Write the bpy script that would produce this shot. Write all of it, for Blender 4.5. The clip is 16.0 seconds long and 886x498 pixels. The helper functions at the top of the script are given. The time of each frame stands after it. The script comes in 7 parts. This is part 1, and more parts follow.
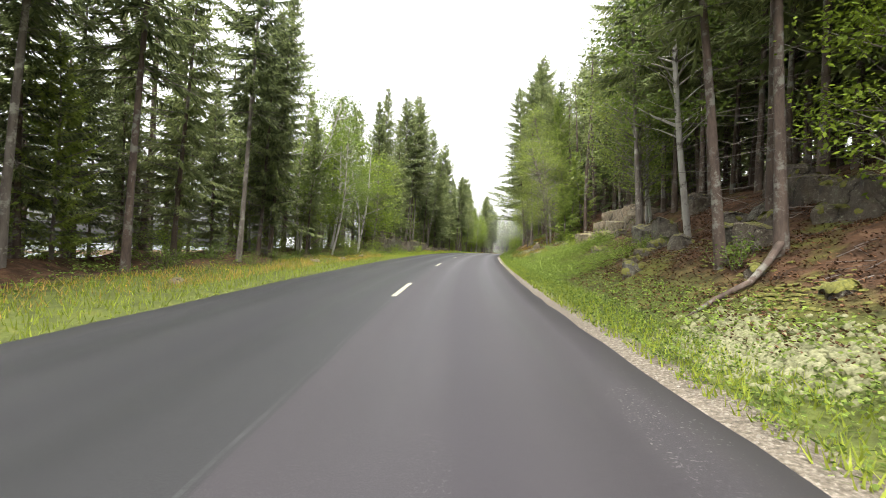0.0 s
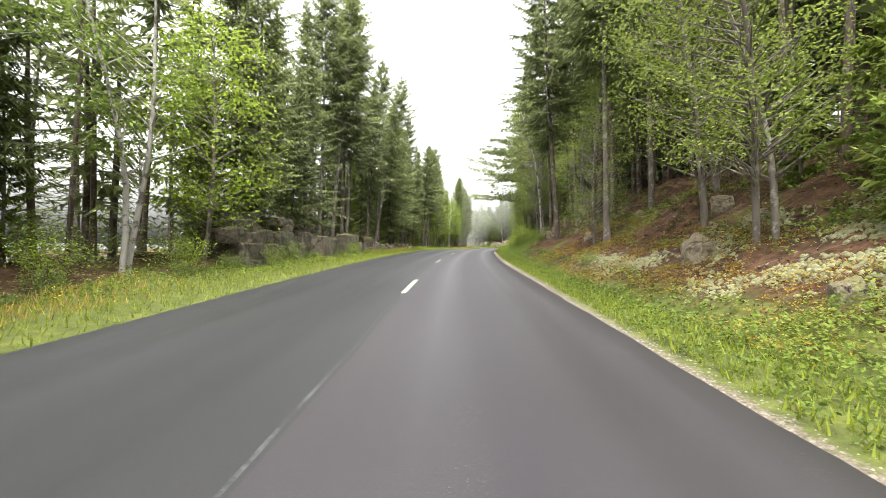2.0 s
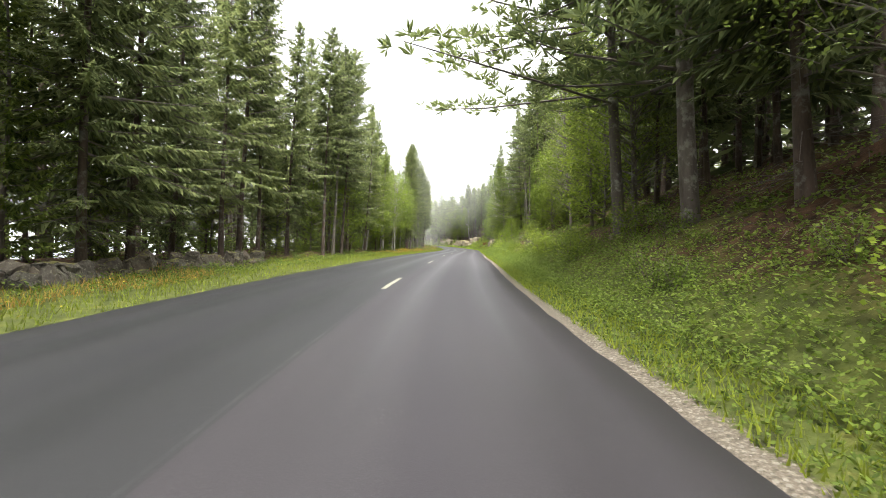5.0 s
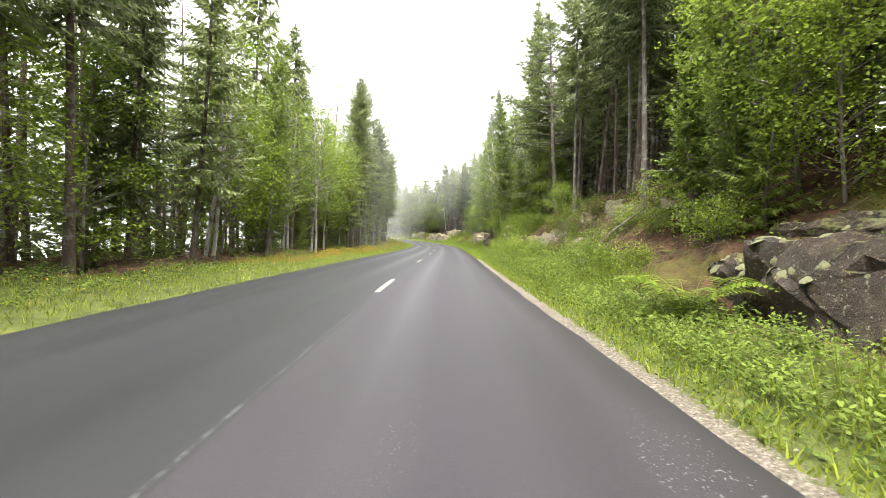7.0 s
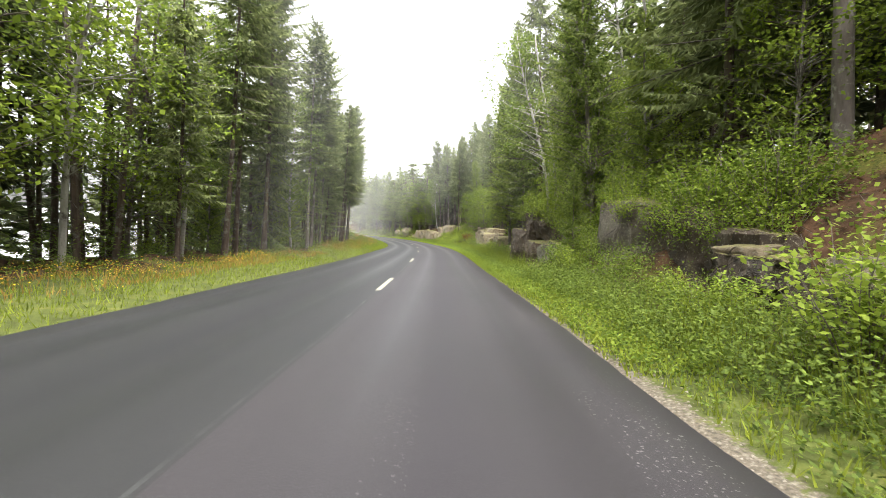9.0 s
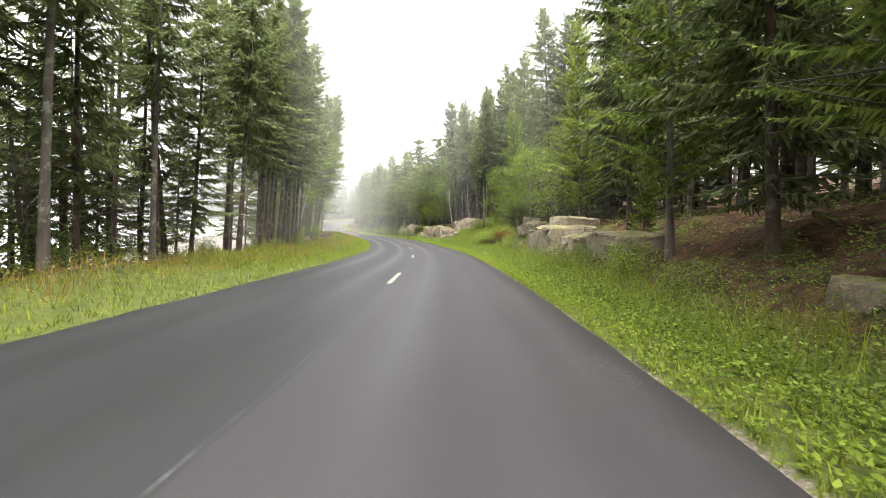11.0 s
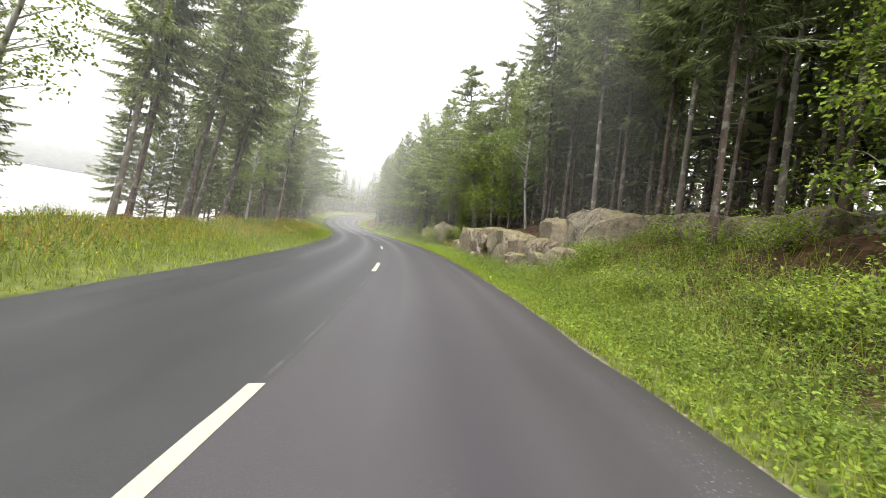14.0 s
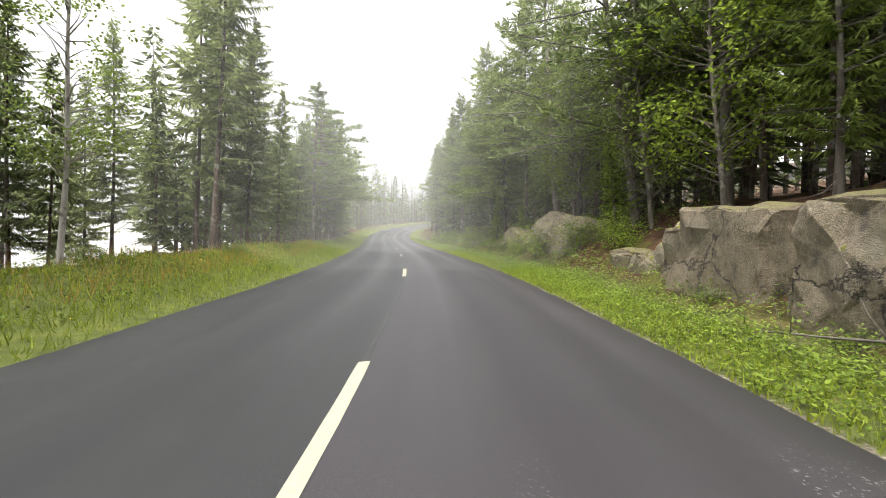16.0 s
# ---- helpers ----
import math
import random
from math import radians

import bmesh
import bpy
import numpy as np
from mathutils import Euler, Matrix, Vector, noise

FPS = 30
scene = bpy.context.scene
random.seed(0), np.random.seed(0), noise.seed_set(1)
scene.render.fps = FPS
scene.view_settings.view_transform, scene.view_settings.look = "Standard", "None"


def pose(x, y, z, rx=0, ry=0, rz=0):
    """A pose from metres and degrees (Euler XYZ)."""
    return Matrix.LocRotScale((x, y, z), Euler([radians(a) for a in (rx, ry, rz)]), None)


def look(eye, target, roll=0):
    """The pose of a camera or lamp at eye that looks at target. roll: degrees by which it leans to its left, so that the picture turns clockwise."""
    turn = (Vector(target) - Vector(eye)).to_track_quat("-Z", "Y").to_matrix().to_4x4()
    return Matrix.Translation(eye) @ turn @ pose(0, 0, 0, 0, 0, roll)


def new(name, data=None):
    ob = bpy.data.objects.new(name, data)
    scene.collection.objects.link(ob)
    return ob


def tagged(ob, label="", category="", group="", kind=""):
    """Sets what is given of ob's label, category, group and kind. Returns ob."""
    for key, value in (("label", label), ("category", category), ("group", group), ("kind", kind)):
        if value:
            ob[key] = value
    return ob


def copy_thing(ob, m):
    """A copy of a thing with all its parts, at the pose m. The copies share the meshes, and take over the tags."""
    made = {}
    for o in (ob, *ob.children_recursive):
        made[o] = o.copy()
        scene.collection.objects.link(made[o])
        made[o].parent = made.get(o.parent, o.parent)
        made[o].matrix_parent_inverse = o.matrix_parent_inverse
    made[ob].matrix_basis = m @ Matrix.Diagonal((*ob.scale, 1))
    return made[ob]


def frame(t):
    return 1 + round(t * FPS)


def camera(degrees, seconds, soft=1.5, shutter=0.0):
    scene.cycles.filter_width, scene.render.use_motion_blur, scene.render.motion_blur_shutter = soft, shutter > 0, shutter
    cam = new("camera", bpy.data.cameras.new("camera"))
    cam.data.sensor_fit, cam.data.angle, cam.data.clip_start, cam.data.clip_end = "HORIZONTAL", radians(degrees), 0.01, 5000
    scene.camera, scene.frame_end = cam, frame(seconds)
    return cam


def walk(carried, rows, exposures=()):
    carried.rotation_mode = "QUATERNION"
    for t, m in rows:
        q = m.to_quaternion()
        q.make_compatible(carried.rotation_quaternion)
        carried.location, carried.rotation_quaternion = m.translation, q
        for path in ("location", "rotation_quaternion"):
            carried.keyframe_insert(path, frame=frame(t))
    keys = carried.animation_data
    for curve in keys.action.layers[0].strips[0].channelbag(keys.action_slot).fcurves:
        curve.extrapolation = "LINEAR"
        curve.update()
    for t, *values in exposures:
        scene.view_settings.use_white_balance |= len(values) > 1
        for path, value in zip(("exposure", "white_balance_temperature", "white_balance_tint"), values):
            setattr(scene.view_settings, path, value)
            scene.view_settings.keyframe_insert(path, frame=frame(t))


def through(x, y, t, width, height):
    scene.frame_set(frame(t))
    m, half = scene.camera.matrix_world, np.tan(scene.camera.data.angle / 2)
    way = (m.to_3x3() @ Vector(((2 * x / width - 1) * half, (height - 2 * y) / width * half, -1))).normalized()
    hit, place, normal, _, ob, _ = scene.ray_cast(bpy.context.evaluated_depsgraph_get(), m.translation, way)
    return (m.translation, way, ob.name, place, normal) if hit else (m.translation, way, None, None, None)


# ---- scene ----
from mathutils.bvhtree import BVHTree

cam = camera(88.0, 16.0, soft=0.6, shutter=0.02)
PATH = [
    (0, (0.000, 0.000, 1.247), (0.002, 10.000, 1.261), 1.97),
    (0.5, (0.089, 6.167, 1.390), (0.295, 16.165, 1.363), 2.61),
    (1, (0.262, 12.056, 1.522), (0.581, 22.050, 1.462), 2.48),
    (1.5, (0.532, 18.122, 1.641), (1.021, 28.109, 1.555), 1.35),
    (2, (0.951, 24.066, 1.735), (1.639, 34.041, 1.583), 0.72),
    (2.5, (1.493, 29.972, 1.816), (2.543, 39.915, 1.663), 1.01),
    (3, (2.124, 35.731, 1.896), (3.290, 45.661, 1.724), 2.92),
    (3.5, (2.861, 41.801, 1.966), (4.063, 51.727, 1.782), 2.20),
    (4, (3.649, 47.395, 2.010), (4.944, 57.308, 1.800), 1.04),
    (4.2, (4.012, 49.615, 2.025), (5.349, 59.523, 1.813), 0.79),
    (6.3, (8.682, 75.450, 2.152), (10.683, 85.243, 1.856), 1.89),
    (6.5, (9.165, 77.900, 2.138), (11.207, 87.684, 1.794), 1.84),
    (7, (10.378, 83.920, 2.087), (12.506, 93.685, 1.728), 1.56),
    (7.5, (11.748, 89.815, 2.027), (13.979, 99.555, 1.626), 1.62),
    (8, (13.075, 95.598, 1.976), (15.310, 105.336, 1.557), 2.06),
    (8.5, (14.435, 101.536, 1.901), (16.687, 111.271, 1.516), 1.82),
    (9, (15.716, 107.365, 1.819), (18.031, 117.085, 1.415), 2.15),
    (9.5, (17.137, 113.161, 1.732), (19.378, 122.897, 1.290), 2.04),
    (10, (18.354, 118.840, 1.643), (20.513, 128.593, 1.166), 1.88),
    (10.2, (18.845, 121.089, 1.604), (20.965, 130.851, 1.144), 2.11),
    (12.3, (23.960, 145.589, 1.276), (25.523, 155.458, 0.859), -0.93),
    (12.5, (24.274, 147.924, 1.250), (25.861, 157.791, 0.903), -1.41),
    (13, (25.128, 153.407, 1.187), (26.670, 163.279, 0.793), -1.09),
    (13.5, (26.085, 159.496, 1.140), (27.740, 169.351, 0.767), 2.15),
    (14, (26.615, 164.998, 1.079), (27.739, 174.929, 0.741), 7.72),
    (14.5, (26.948, 171.213, 1.058), (27.349, 181.200, 0.734), 4.28),
    (15, (27.058, 176.640, 1.053), (27.095, 186.635, 0.752), 2.38),
    (15.5, (27.085, 182.658, 1.077), (26.881, 192.651, 0.751), 0.08),
    (16, (26.949, 188.183, 1.104), (26.639, 198.173, 0.773), 0.82),
]
walk(cam, [(t, look(eye, target, roll)) for t, eye, target, roll in PATH], [(0, 2.00, 6620, 10), (1.5, 2.32, 6620, 10), (2.5, 2.15, 6620, 10), (4, 2.15, 6620, 10), (6.5, 2.25, 6620, 10), (7, 2.40, 6620, 10), (7.5, 2.40, 6620, 10), (8, 2.12, 6620, 10), (8.5, 2.05, 6620, 10), (9.5, 2.15, 6620, 10), (10, 2.15, 6620, 10), (12.5, 2.18, 6620, 10), (13, 2.12, 6620, 10), (13.5, 1.88, 6620, 10), (14, 1.90, 6620, 10), (14.5, 1.83, 6620, 10), (15, 1.80, 6620, 10), (16, 1.80, 6620, 10)])

# ---- light ----
world = bpy.data.worlds.new("overcast_sky")
scene.world = world
world.use_nodes = True
wn = world.node_tree.nodes
sky = wn.new("ShaderNodeTexSky")
sky.sky_type = "NISHITA"
sky.sun_disc = False
sky.sun_elevation = radians(70)
sky.sun_rotation = radians(185)
sky.air_density, sky.dust_density, sky.ozone_density = 1.0, 6.0, 1.0
veil = wn.new("ShaderNodeHueSaturation")      # cloud takes most of the blue out
veil.inputs["Saturation"].default_value = 0.12
world.node_tree.links.new(sky.outputs[0], veil.inputs["Color"])
world.node_tree.links.new(veil.outputs[0], wn["Background"].inputs["Color"])
wn["Background"].inputs["Strength"].default_value = 0.15
sun_data = bpy.data.lights.new("sun", "SUN")
sun_data.energy, sun_data.angle, sun_data.color = 1.5, radians(50), (1.0, 0.97, 0.92)
sun = new("sun", sun_data)
sun.matrix_world = look((0, 0, 60), (-math.sin(radians(185)) * 22, -math.cos(radians(185)) * 22, 0))

# ---- plan: the road's centre line, and the ground's height beside it ----
STEP = 12.19
CL = np.array([
    (-1.0, -27.0, -0.40), (-1.2, -14.8, -0.20), (-1.2, -2.6, 0.0),
    (-0.98, 9.44, 0.23), (-0.31, 21.63, 0.44), (0.79, 33.79, 0.62), (2.14, 45.88, 0.73), (3.90, 57.93, 0.81),
    (5.96, 69.95, 0.88), (8.52, 81.87, 0.85), (11.10, 93.78, 0.75), (13.86, 105.65, 0.60), (16.68, 117.49, 0.42),
    (19.35, 129.36, 0.22), (21.88, 141.29, 0.09), (24.03, 153.28, -0.07), (25.54, 165.37, -0.19), (26.23, 177.49, -0.21),
    (26.17, 189.67, -0.21), (25.37, 201.83, -0.21), (23.83, 213.93, -0.23), (21.99, 225.98, -0.25), (19.98, 238.00, -0.20),
    (17.90, 250.01, -0.06), (15.87, 262.03, 0.30), (14.6, 274.1, 1.0), (15.0, 286.2, 1.9), (17.8, 298.1, 2.9), (23.2, 309.0, 3.8), (30.6, 318.6, 4.6),
    (39.4, 327.0, 5.2), (49.2, 334.2, 5.7), (59.8, 340.2, 6.1), (71.0, 345.0, 6.4), (82.6, 348.7, 6.6)])
FIRST = -3
S0, S1 = FIRST * STEP, (len(CL) - 2 + FIRST) * STEP
HALF = 3.5
EDGE_S = (-12, 0, 12, 20, 34, 45, 52, 76, 86, 94, 104, 117, 136, 153, 160, 164, 174, 182, 230)
EDGE_R = (3.10, 3.14, 3.32, 3.34, 3.34, 3.28, 3.28, 3.25, 3.20, 3.18, 3.22, 3.18, 3.36, 3.56, 3.58, 3.44, 3.44, 3.44, 3.46)
EDGE_L = (3.42, 3.42, 3.42, 3.50, 3.68, 3.92, 3.98, 3.70, 3.62, 3.50, 3.42, 3.36, 3.26, 3.14, 3.22, 3.30, 3.36, 3.44, 3.46)


def half_width(s, off):
    """Metres from the centre line to the paving's edge on the side of off."""
    return np.where(np.asarray(off) > 0, np.interp(s, EDGE_S, EDGE_R), np.interp(s, EDGE_S, EDGE_L))


def beside(s, n):
    """The offset for n, which counts 3.5 at the paving's edge and goes on in metres from there."""
    n = np.asarray(n, float)
    w = half_width(s, n)
    return np.where(np.abs(n) < HALF, n * w / HALF, np.sign(n) * (np.abs(n) - HALF + w))


def centre(s):
    """Places and forward headings of the centre line at distances s."""
    u = np.clip(np.asarray(s, float) / STEP - FIRST, 0, len(CL) - 1.001)
    i = np.clip(u.astype(int), 1, len(CL) - 3)
    f = (u - i)[..., None]
    a, b, c, d = CL[i - 1], CL[i], CL[i + 1], CL[i + 2]
    p = 0.5 * (2 * b + (c - a) * f + (2 * a - 5 * b + 4 * c - d) * f ** 2 + (3 * b - 3 * c + d - a) * f ** 3)
    v = 0.5 * ((c - a) + 2 * (2 * a - 5 * b + 4 * c - d) * f + 3 * (3 * b - 3 * c + d - a) * f ** 2)
    v = v[..., :2] / np.linalg.norm(v[..., :2], axis=-1, keepdims=True)
    return p, v


BANK_S = (-30, 0, 10, 17, 24, 35, 50, 60, 80, 92, 100, 106, 112, 119, 125, 133, 146, 152, 160, 165, 175, 190, 205, 230, 300)
BANK_V = (1.0, 1.0, 1.1, 1.3, 1.2, 0.9, 0.9, 1.1, 1.4, 1.5, 1.5, 1.6, 1.7, 1.8, 1.8, 2.0, 2.0, 2.0, 2.0, 2.0, 2.0, 2.0, 2.0, 1.8, 1.8)
BANK_3 = (1.1, 1.2, 0.9, 0.8, 1.0, 1.4, 1.6, 1.3, 0.9, 1.0, 1.3, 1.2, 1.2, 1.2, 0.9, 0.5, 0.5, 0.6, 0.5, 0.5, 0.6, 0.6, 0.6, 0.6, 0.6)
BANK_6 = (2.7, 2.7, 2.4, 2.2, 2.9, 3.3, 3.5, 2.9, 2.6, 3.1, 3.5, 3.4, 3.3, 3.0, 2.3, 1.8, 1.9, 2.1, 2.0, 2.3, 2.5, 2.3, 2.1, 1.8, 1.8)
BANK_12 = (4.8, 4.8, 4.9, 5.0, 5.2, 5.6, 5.8, 5.0, 4.8, 5.0, 5.4, 5.5, 5.3, 5.0, 4.0, 3.0, 2.9, 3.0, 2.9, 3.2, 3.4, 3.0, 2.8, 2.6, 2.6)
LEFT_S = (-30, 60, 110, 125, 140, 160, 200, 230, 300)
LEFT_3 = (0.05, 0.05, 0.05, 0.15, 0.35, 0.45, 0.55, 0.4, 0.3)
LEFT_7 = (0.2, 0.5, 0.15, 0.0, -0.2, 0.0, 0.1, 0.2, 0.3)
LEFT_14 = (-1.0, -1.0, -1.5, -3.0, -3.5, -3.0, -2.5, -1.5, -0.5)


HOLLOWS = ((78.6, 84.0, 6.1, 0.16), (97.4, 103.6, 6.9, 0.5), (104.2, 108.4, 6.3, 0.16), (156.6, 161.8, 7.1, 0.16), (12.8, 20.2, 9.5, 0.85))      # foot of steep faces: from, to, how far out, height of the foot


def lie(s, off):
    """Height of the ground over the road's level, at distance s and off metres to the right (left is negative)."""
    s, off = np.broadcast_arrays(np.asarray(s, float), np.asarray(off, float))
    e = np.abs(off) - half_width(s, off)
    v = np.interp(s, BANK_S, BANK_V)
    h3, h6, h12 = (np.interp(s, BANK_S, b) for b in (BANK_3, BANK_6, BANK_12))
    def seg(x, x0, x1, y0, y1):
        k = np.clip((x - x0) / (x1 - x0), 0, 1)
        return y0 + (y1 - y0) * k
    right = np.where(e < v, seg(e, 0, v, -0.05, 0.06), np.where(e < 3, seg(e, v, 3, 0.06, h3), np.where(
        e < 6, seg(e, 3, 6, h3, h6), np.where(e < 12, seg(e, 6, 12, h6, h12), h12 + np.minimum(e - 12, 40) * 0.16))))
    l3, l7, l14 = (np.interp(s, LEFT_S, b) for b in (LEFT_3, LEFT_7, LEFT_14))
    left = np.where(e < 0.5, seg(e, 0, 0.5, -0.05, 0.0), np.where(e < 3, seg(e, 0.5, 3, 0.0, l3), np.where(
        e < 7, seg(e, 3, 7, l3, l7), np.where(e < 14, seg(e, 7, 14, l7, l14), np.maximum(l14 - (e - 14) * 0.8, -11)))))
    h = np.where(off > 0, right, left)
    h = np.where(e < 0, -0.10, h)
    bump = (np.sin(s * 0.9 + off * 1.3) * np.sin(s * 0.37 - off * 0.8) + 0.6 * np.sin(s * 2.1 + 1.7 * off) * np.sin(off * 2.3 - s * 0.7))
    h = h + bump * np.clip((e - 0.8) * 0.05, 0, 0.22)
    for a, b, face, foot in HOLLOWS:
        k = np.clip(np.minimum(s - a + 0.5, b + 0.5 - s), 0, 1) * np.clip((face + 0.5 - off) * 2, 0, 1) * (off > 0)
        h = h + (np.minimum(h, foot) - h) * k
    return h


def spot(s, off):
    """World places on the ground."""
    p, v = centre(s)
    off = np.asarray(off, float)
    q = np.empty(np.broadcast(p[..., 0], off).shape + (3,))
    q[..., 0] = p[..., 0] + v[..., 1] * off
    q[..., 1] = p[..., 1] - v[..., 0] * off
    q[..., 2] = p[..., 2] + lie(s, off)
    return q
# ---- end of plan ----

# ---- materials ----
def nodes_of(name):
    m = bpy.data.materials.new(name)
    m.use_nodes = True
    t = m.node_tree
    return m, t, t.nodes["Principled BSDF"]


def add(t, kind, **values):
    n = t.nodes.new(kind)
    for k, v in values.items():
        if k in n.inputs:
            n.inputs[k].default_value = v
    return n


def noise_tex(t, scale, detail=4.0, rough=0.6, vector=None):
    n = add(t, "ShaderNodeTexNoise", Scale=scale, Detail=detail, Roughness=rough)
    if vector is None:
        c = t.nodes.new("ShaderNodeTexCoord")
        vector = c.outputs["Object"]
    t.links.new(vector, n.inputs["Vector"])
    return n.outputs["Fac"]


def ramp(t, fac, stops):
    r = t.nodes.new("ShaderNodeValToRGB")
    e = r.color_ramp.elements
    while len(e) < len(stops):
        e.new(0.5)
    for el, (p, c) in zip(e, stops):
        el.position = p
        el.color = (*c, 1) if len(c) == 3 else c
    t.links.new(fac, r.inputs["Fac"])
    return r.outputs["Color"]


def grey(v):
    return (v, v, v)


def mix(t, fac, a, b):
    m = t.nodes.new("ShaderNodeMix")
    m.data_type = "RGBA"
    for sock, v in ((m.inputs[0], fac), (m.inputs[6], a), (m.inputs[7], b)):
        if isinstance(v, (int, float)):
            sock.default_value = v
        elif isinstance(v, tuple):
            sock.default_value = (*v, 1)
        else:
            t.links.new(v, sock)
    return m.outputs[2]


def calc(t, op, a, b=0.0, clamp=False):
    m = t.nodes.new("ShaderNodeMath")
    m.operation, m.use_clamp = op, clamp
    for sock, v in zip(m.inputs, (a, b)):
        if isinstance(v, (int, float)):
            sock.default_value = v
        else:
            t.links.new(v, sock)
    return m.outputs[0]


def bump(t, bsdf, fac, strength=0.3, distance=0.02):
    b = add(t, "ShaderNodeBump", Strength=strength, Distance=distance)
    t.links.new(fac, b.inputs["Height"])
    t.links.new(b.outputs[0], bsdf.inputs["Normal"])


def road_coords(t):
    u = t.nodes.new("ShaderNodeUVMap")
    u.uv_map = "road"
    x = t.nodes.new("ShaderNodeSeparateXYZ")
    t.links.new(u.outputs[0], x.inputs[0])
    return x.outputs[0], x.outputs[1]      # metres across, metres along


def leaf_material(name, dark, light, rough=0.55, through=0.35):
    m, t, b = nodes_of(name)
    g = t.nodes.new("ShaderNodeNewGeometry")
    o = t.nodes.new("ShaderNodeObjectInfo")
    own = calc(t, "ADD", calc(t, "MULTIPLY", g.outputs["Random Per Island"], 0.65), calc(t, "MULTIPLY", o.outputs["Random"], 0.35))
    col = ramp(t, own, [(0.16, dark), (0.84, light)])
    b.inputs["Roughness"].default_value = rough
    b.inputs["Specular IOR Level"].default_value = 0.12
    t.links.new(col, b.inputs["Base Color"])
    tr = t.nodes.new("ShaderNodeBsdfTranslucent")
    t.links.new(col, tr.inputs["Color"])
    ms = t.nodes.new("ShaderNodeMixShader")
    ms.inputs[0].default_value = through
    t.links.new(b.outputs[0], ms.inputs[1])
    t.links.new(tr.outputs[0], ms.inputs[2])
    t.links.new(ms.outputs[0], t.nodes["Material Output"].inputs["Surface"])
    return m


def bark_material(name, dark, light, scale=6.0, patches=None):
    m, t, b = nodes_of(name)
    c = t.nodes.new("ShaderNodeTexCoord")
    mp = t.nodes.new("ShaderNodeMapping")
    mp.inputs["Scale"].default_value = (1, 1, 0.25)
    t.links.new(c.outputs["Object"], mp.inputs[0])
    n = noise_tex(t, scale, 6.0, 0.7, mp.outputs[0])
    col = ramp(t, n, [(0.3, dark), (0.7, light)])
    if patches:
        p = noise_tex(t, 2.2, 5.0, 0.7)
        col = mix(t, ramp(t, p, [(0.52, grey(0)), (0.6, grey(1))]), col, patches)
    t.links.new(col, b.inputs["Base Color"])
    b.inputs["Roughness"].default_value = 0.9
    bump(t, b, n, 0.6, 0.03)
    return m


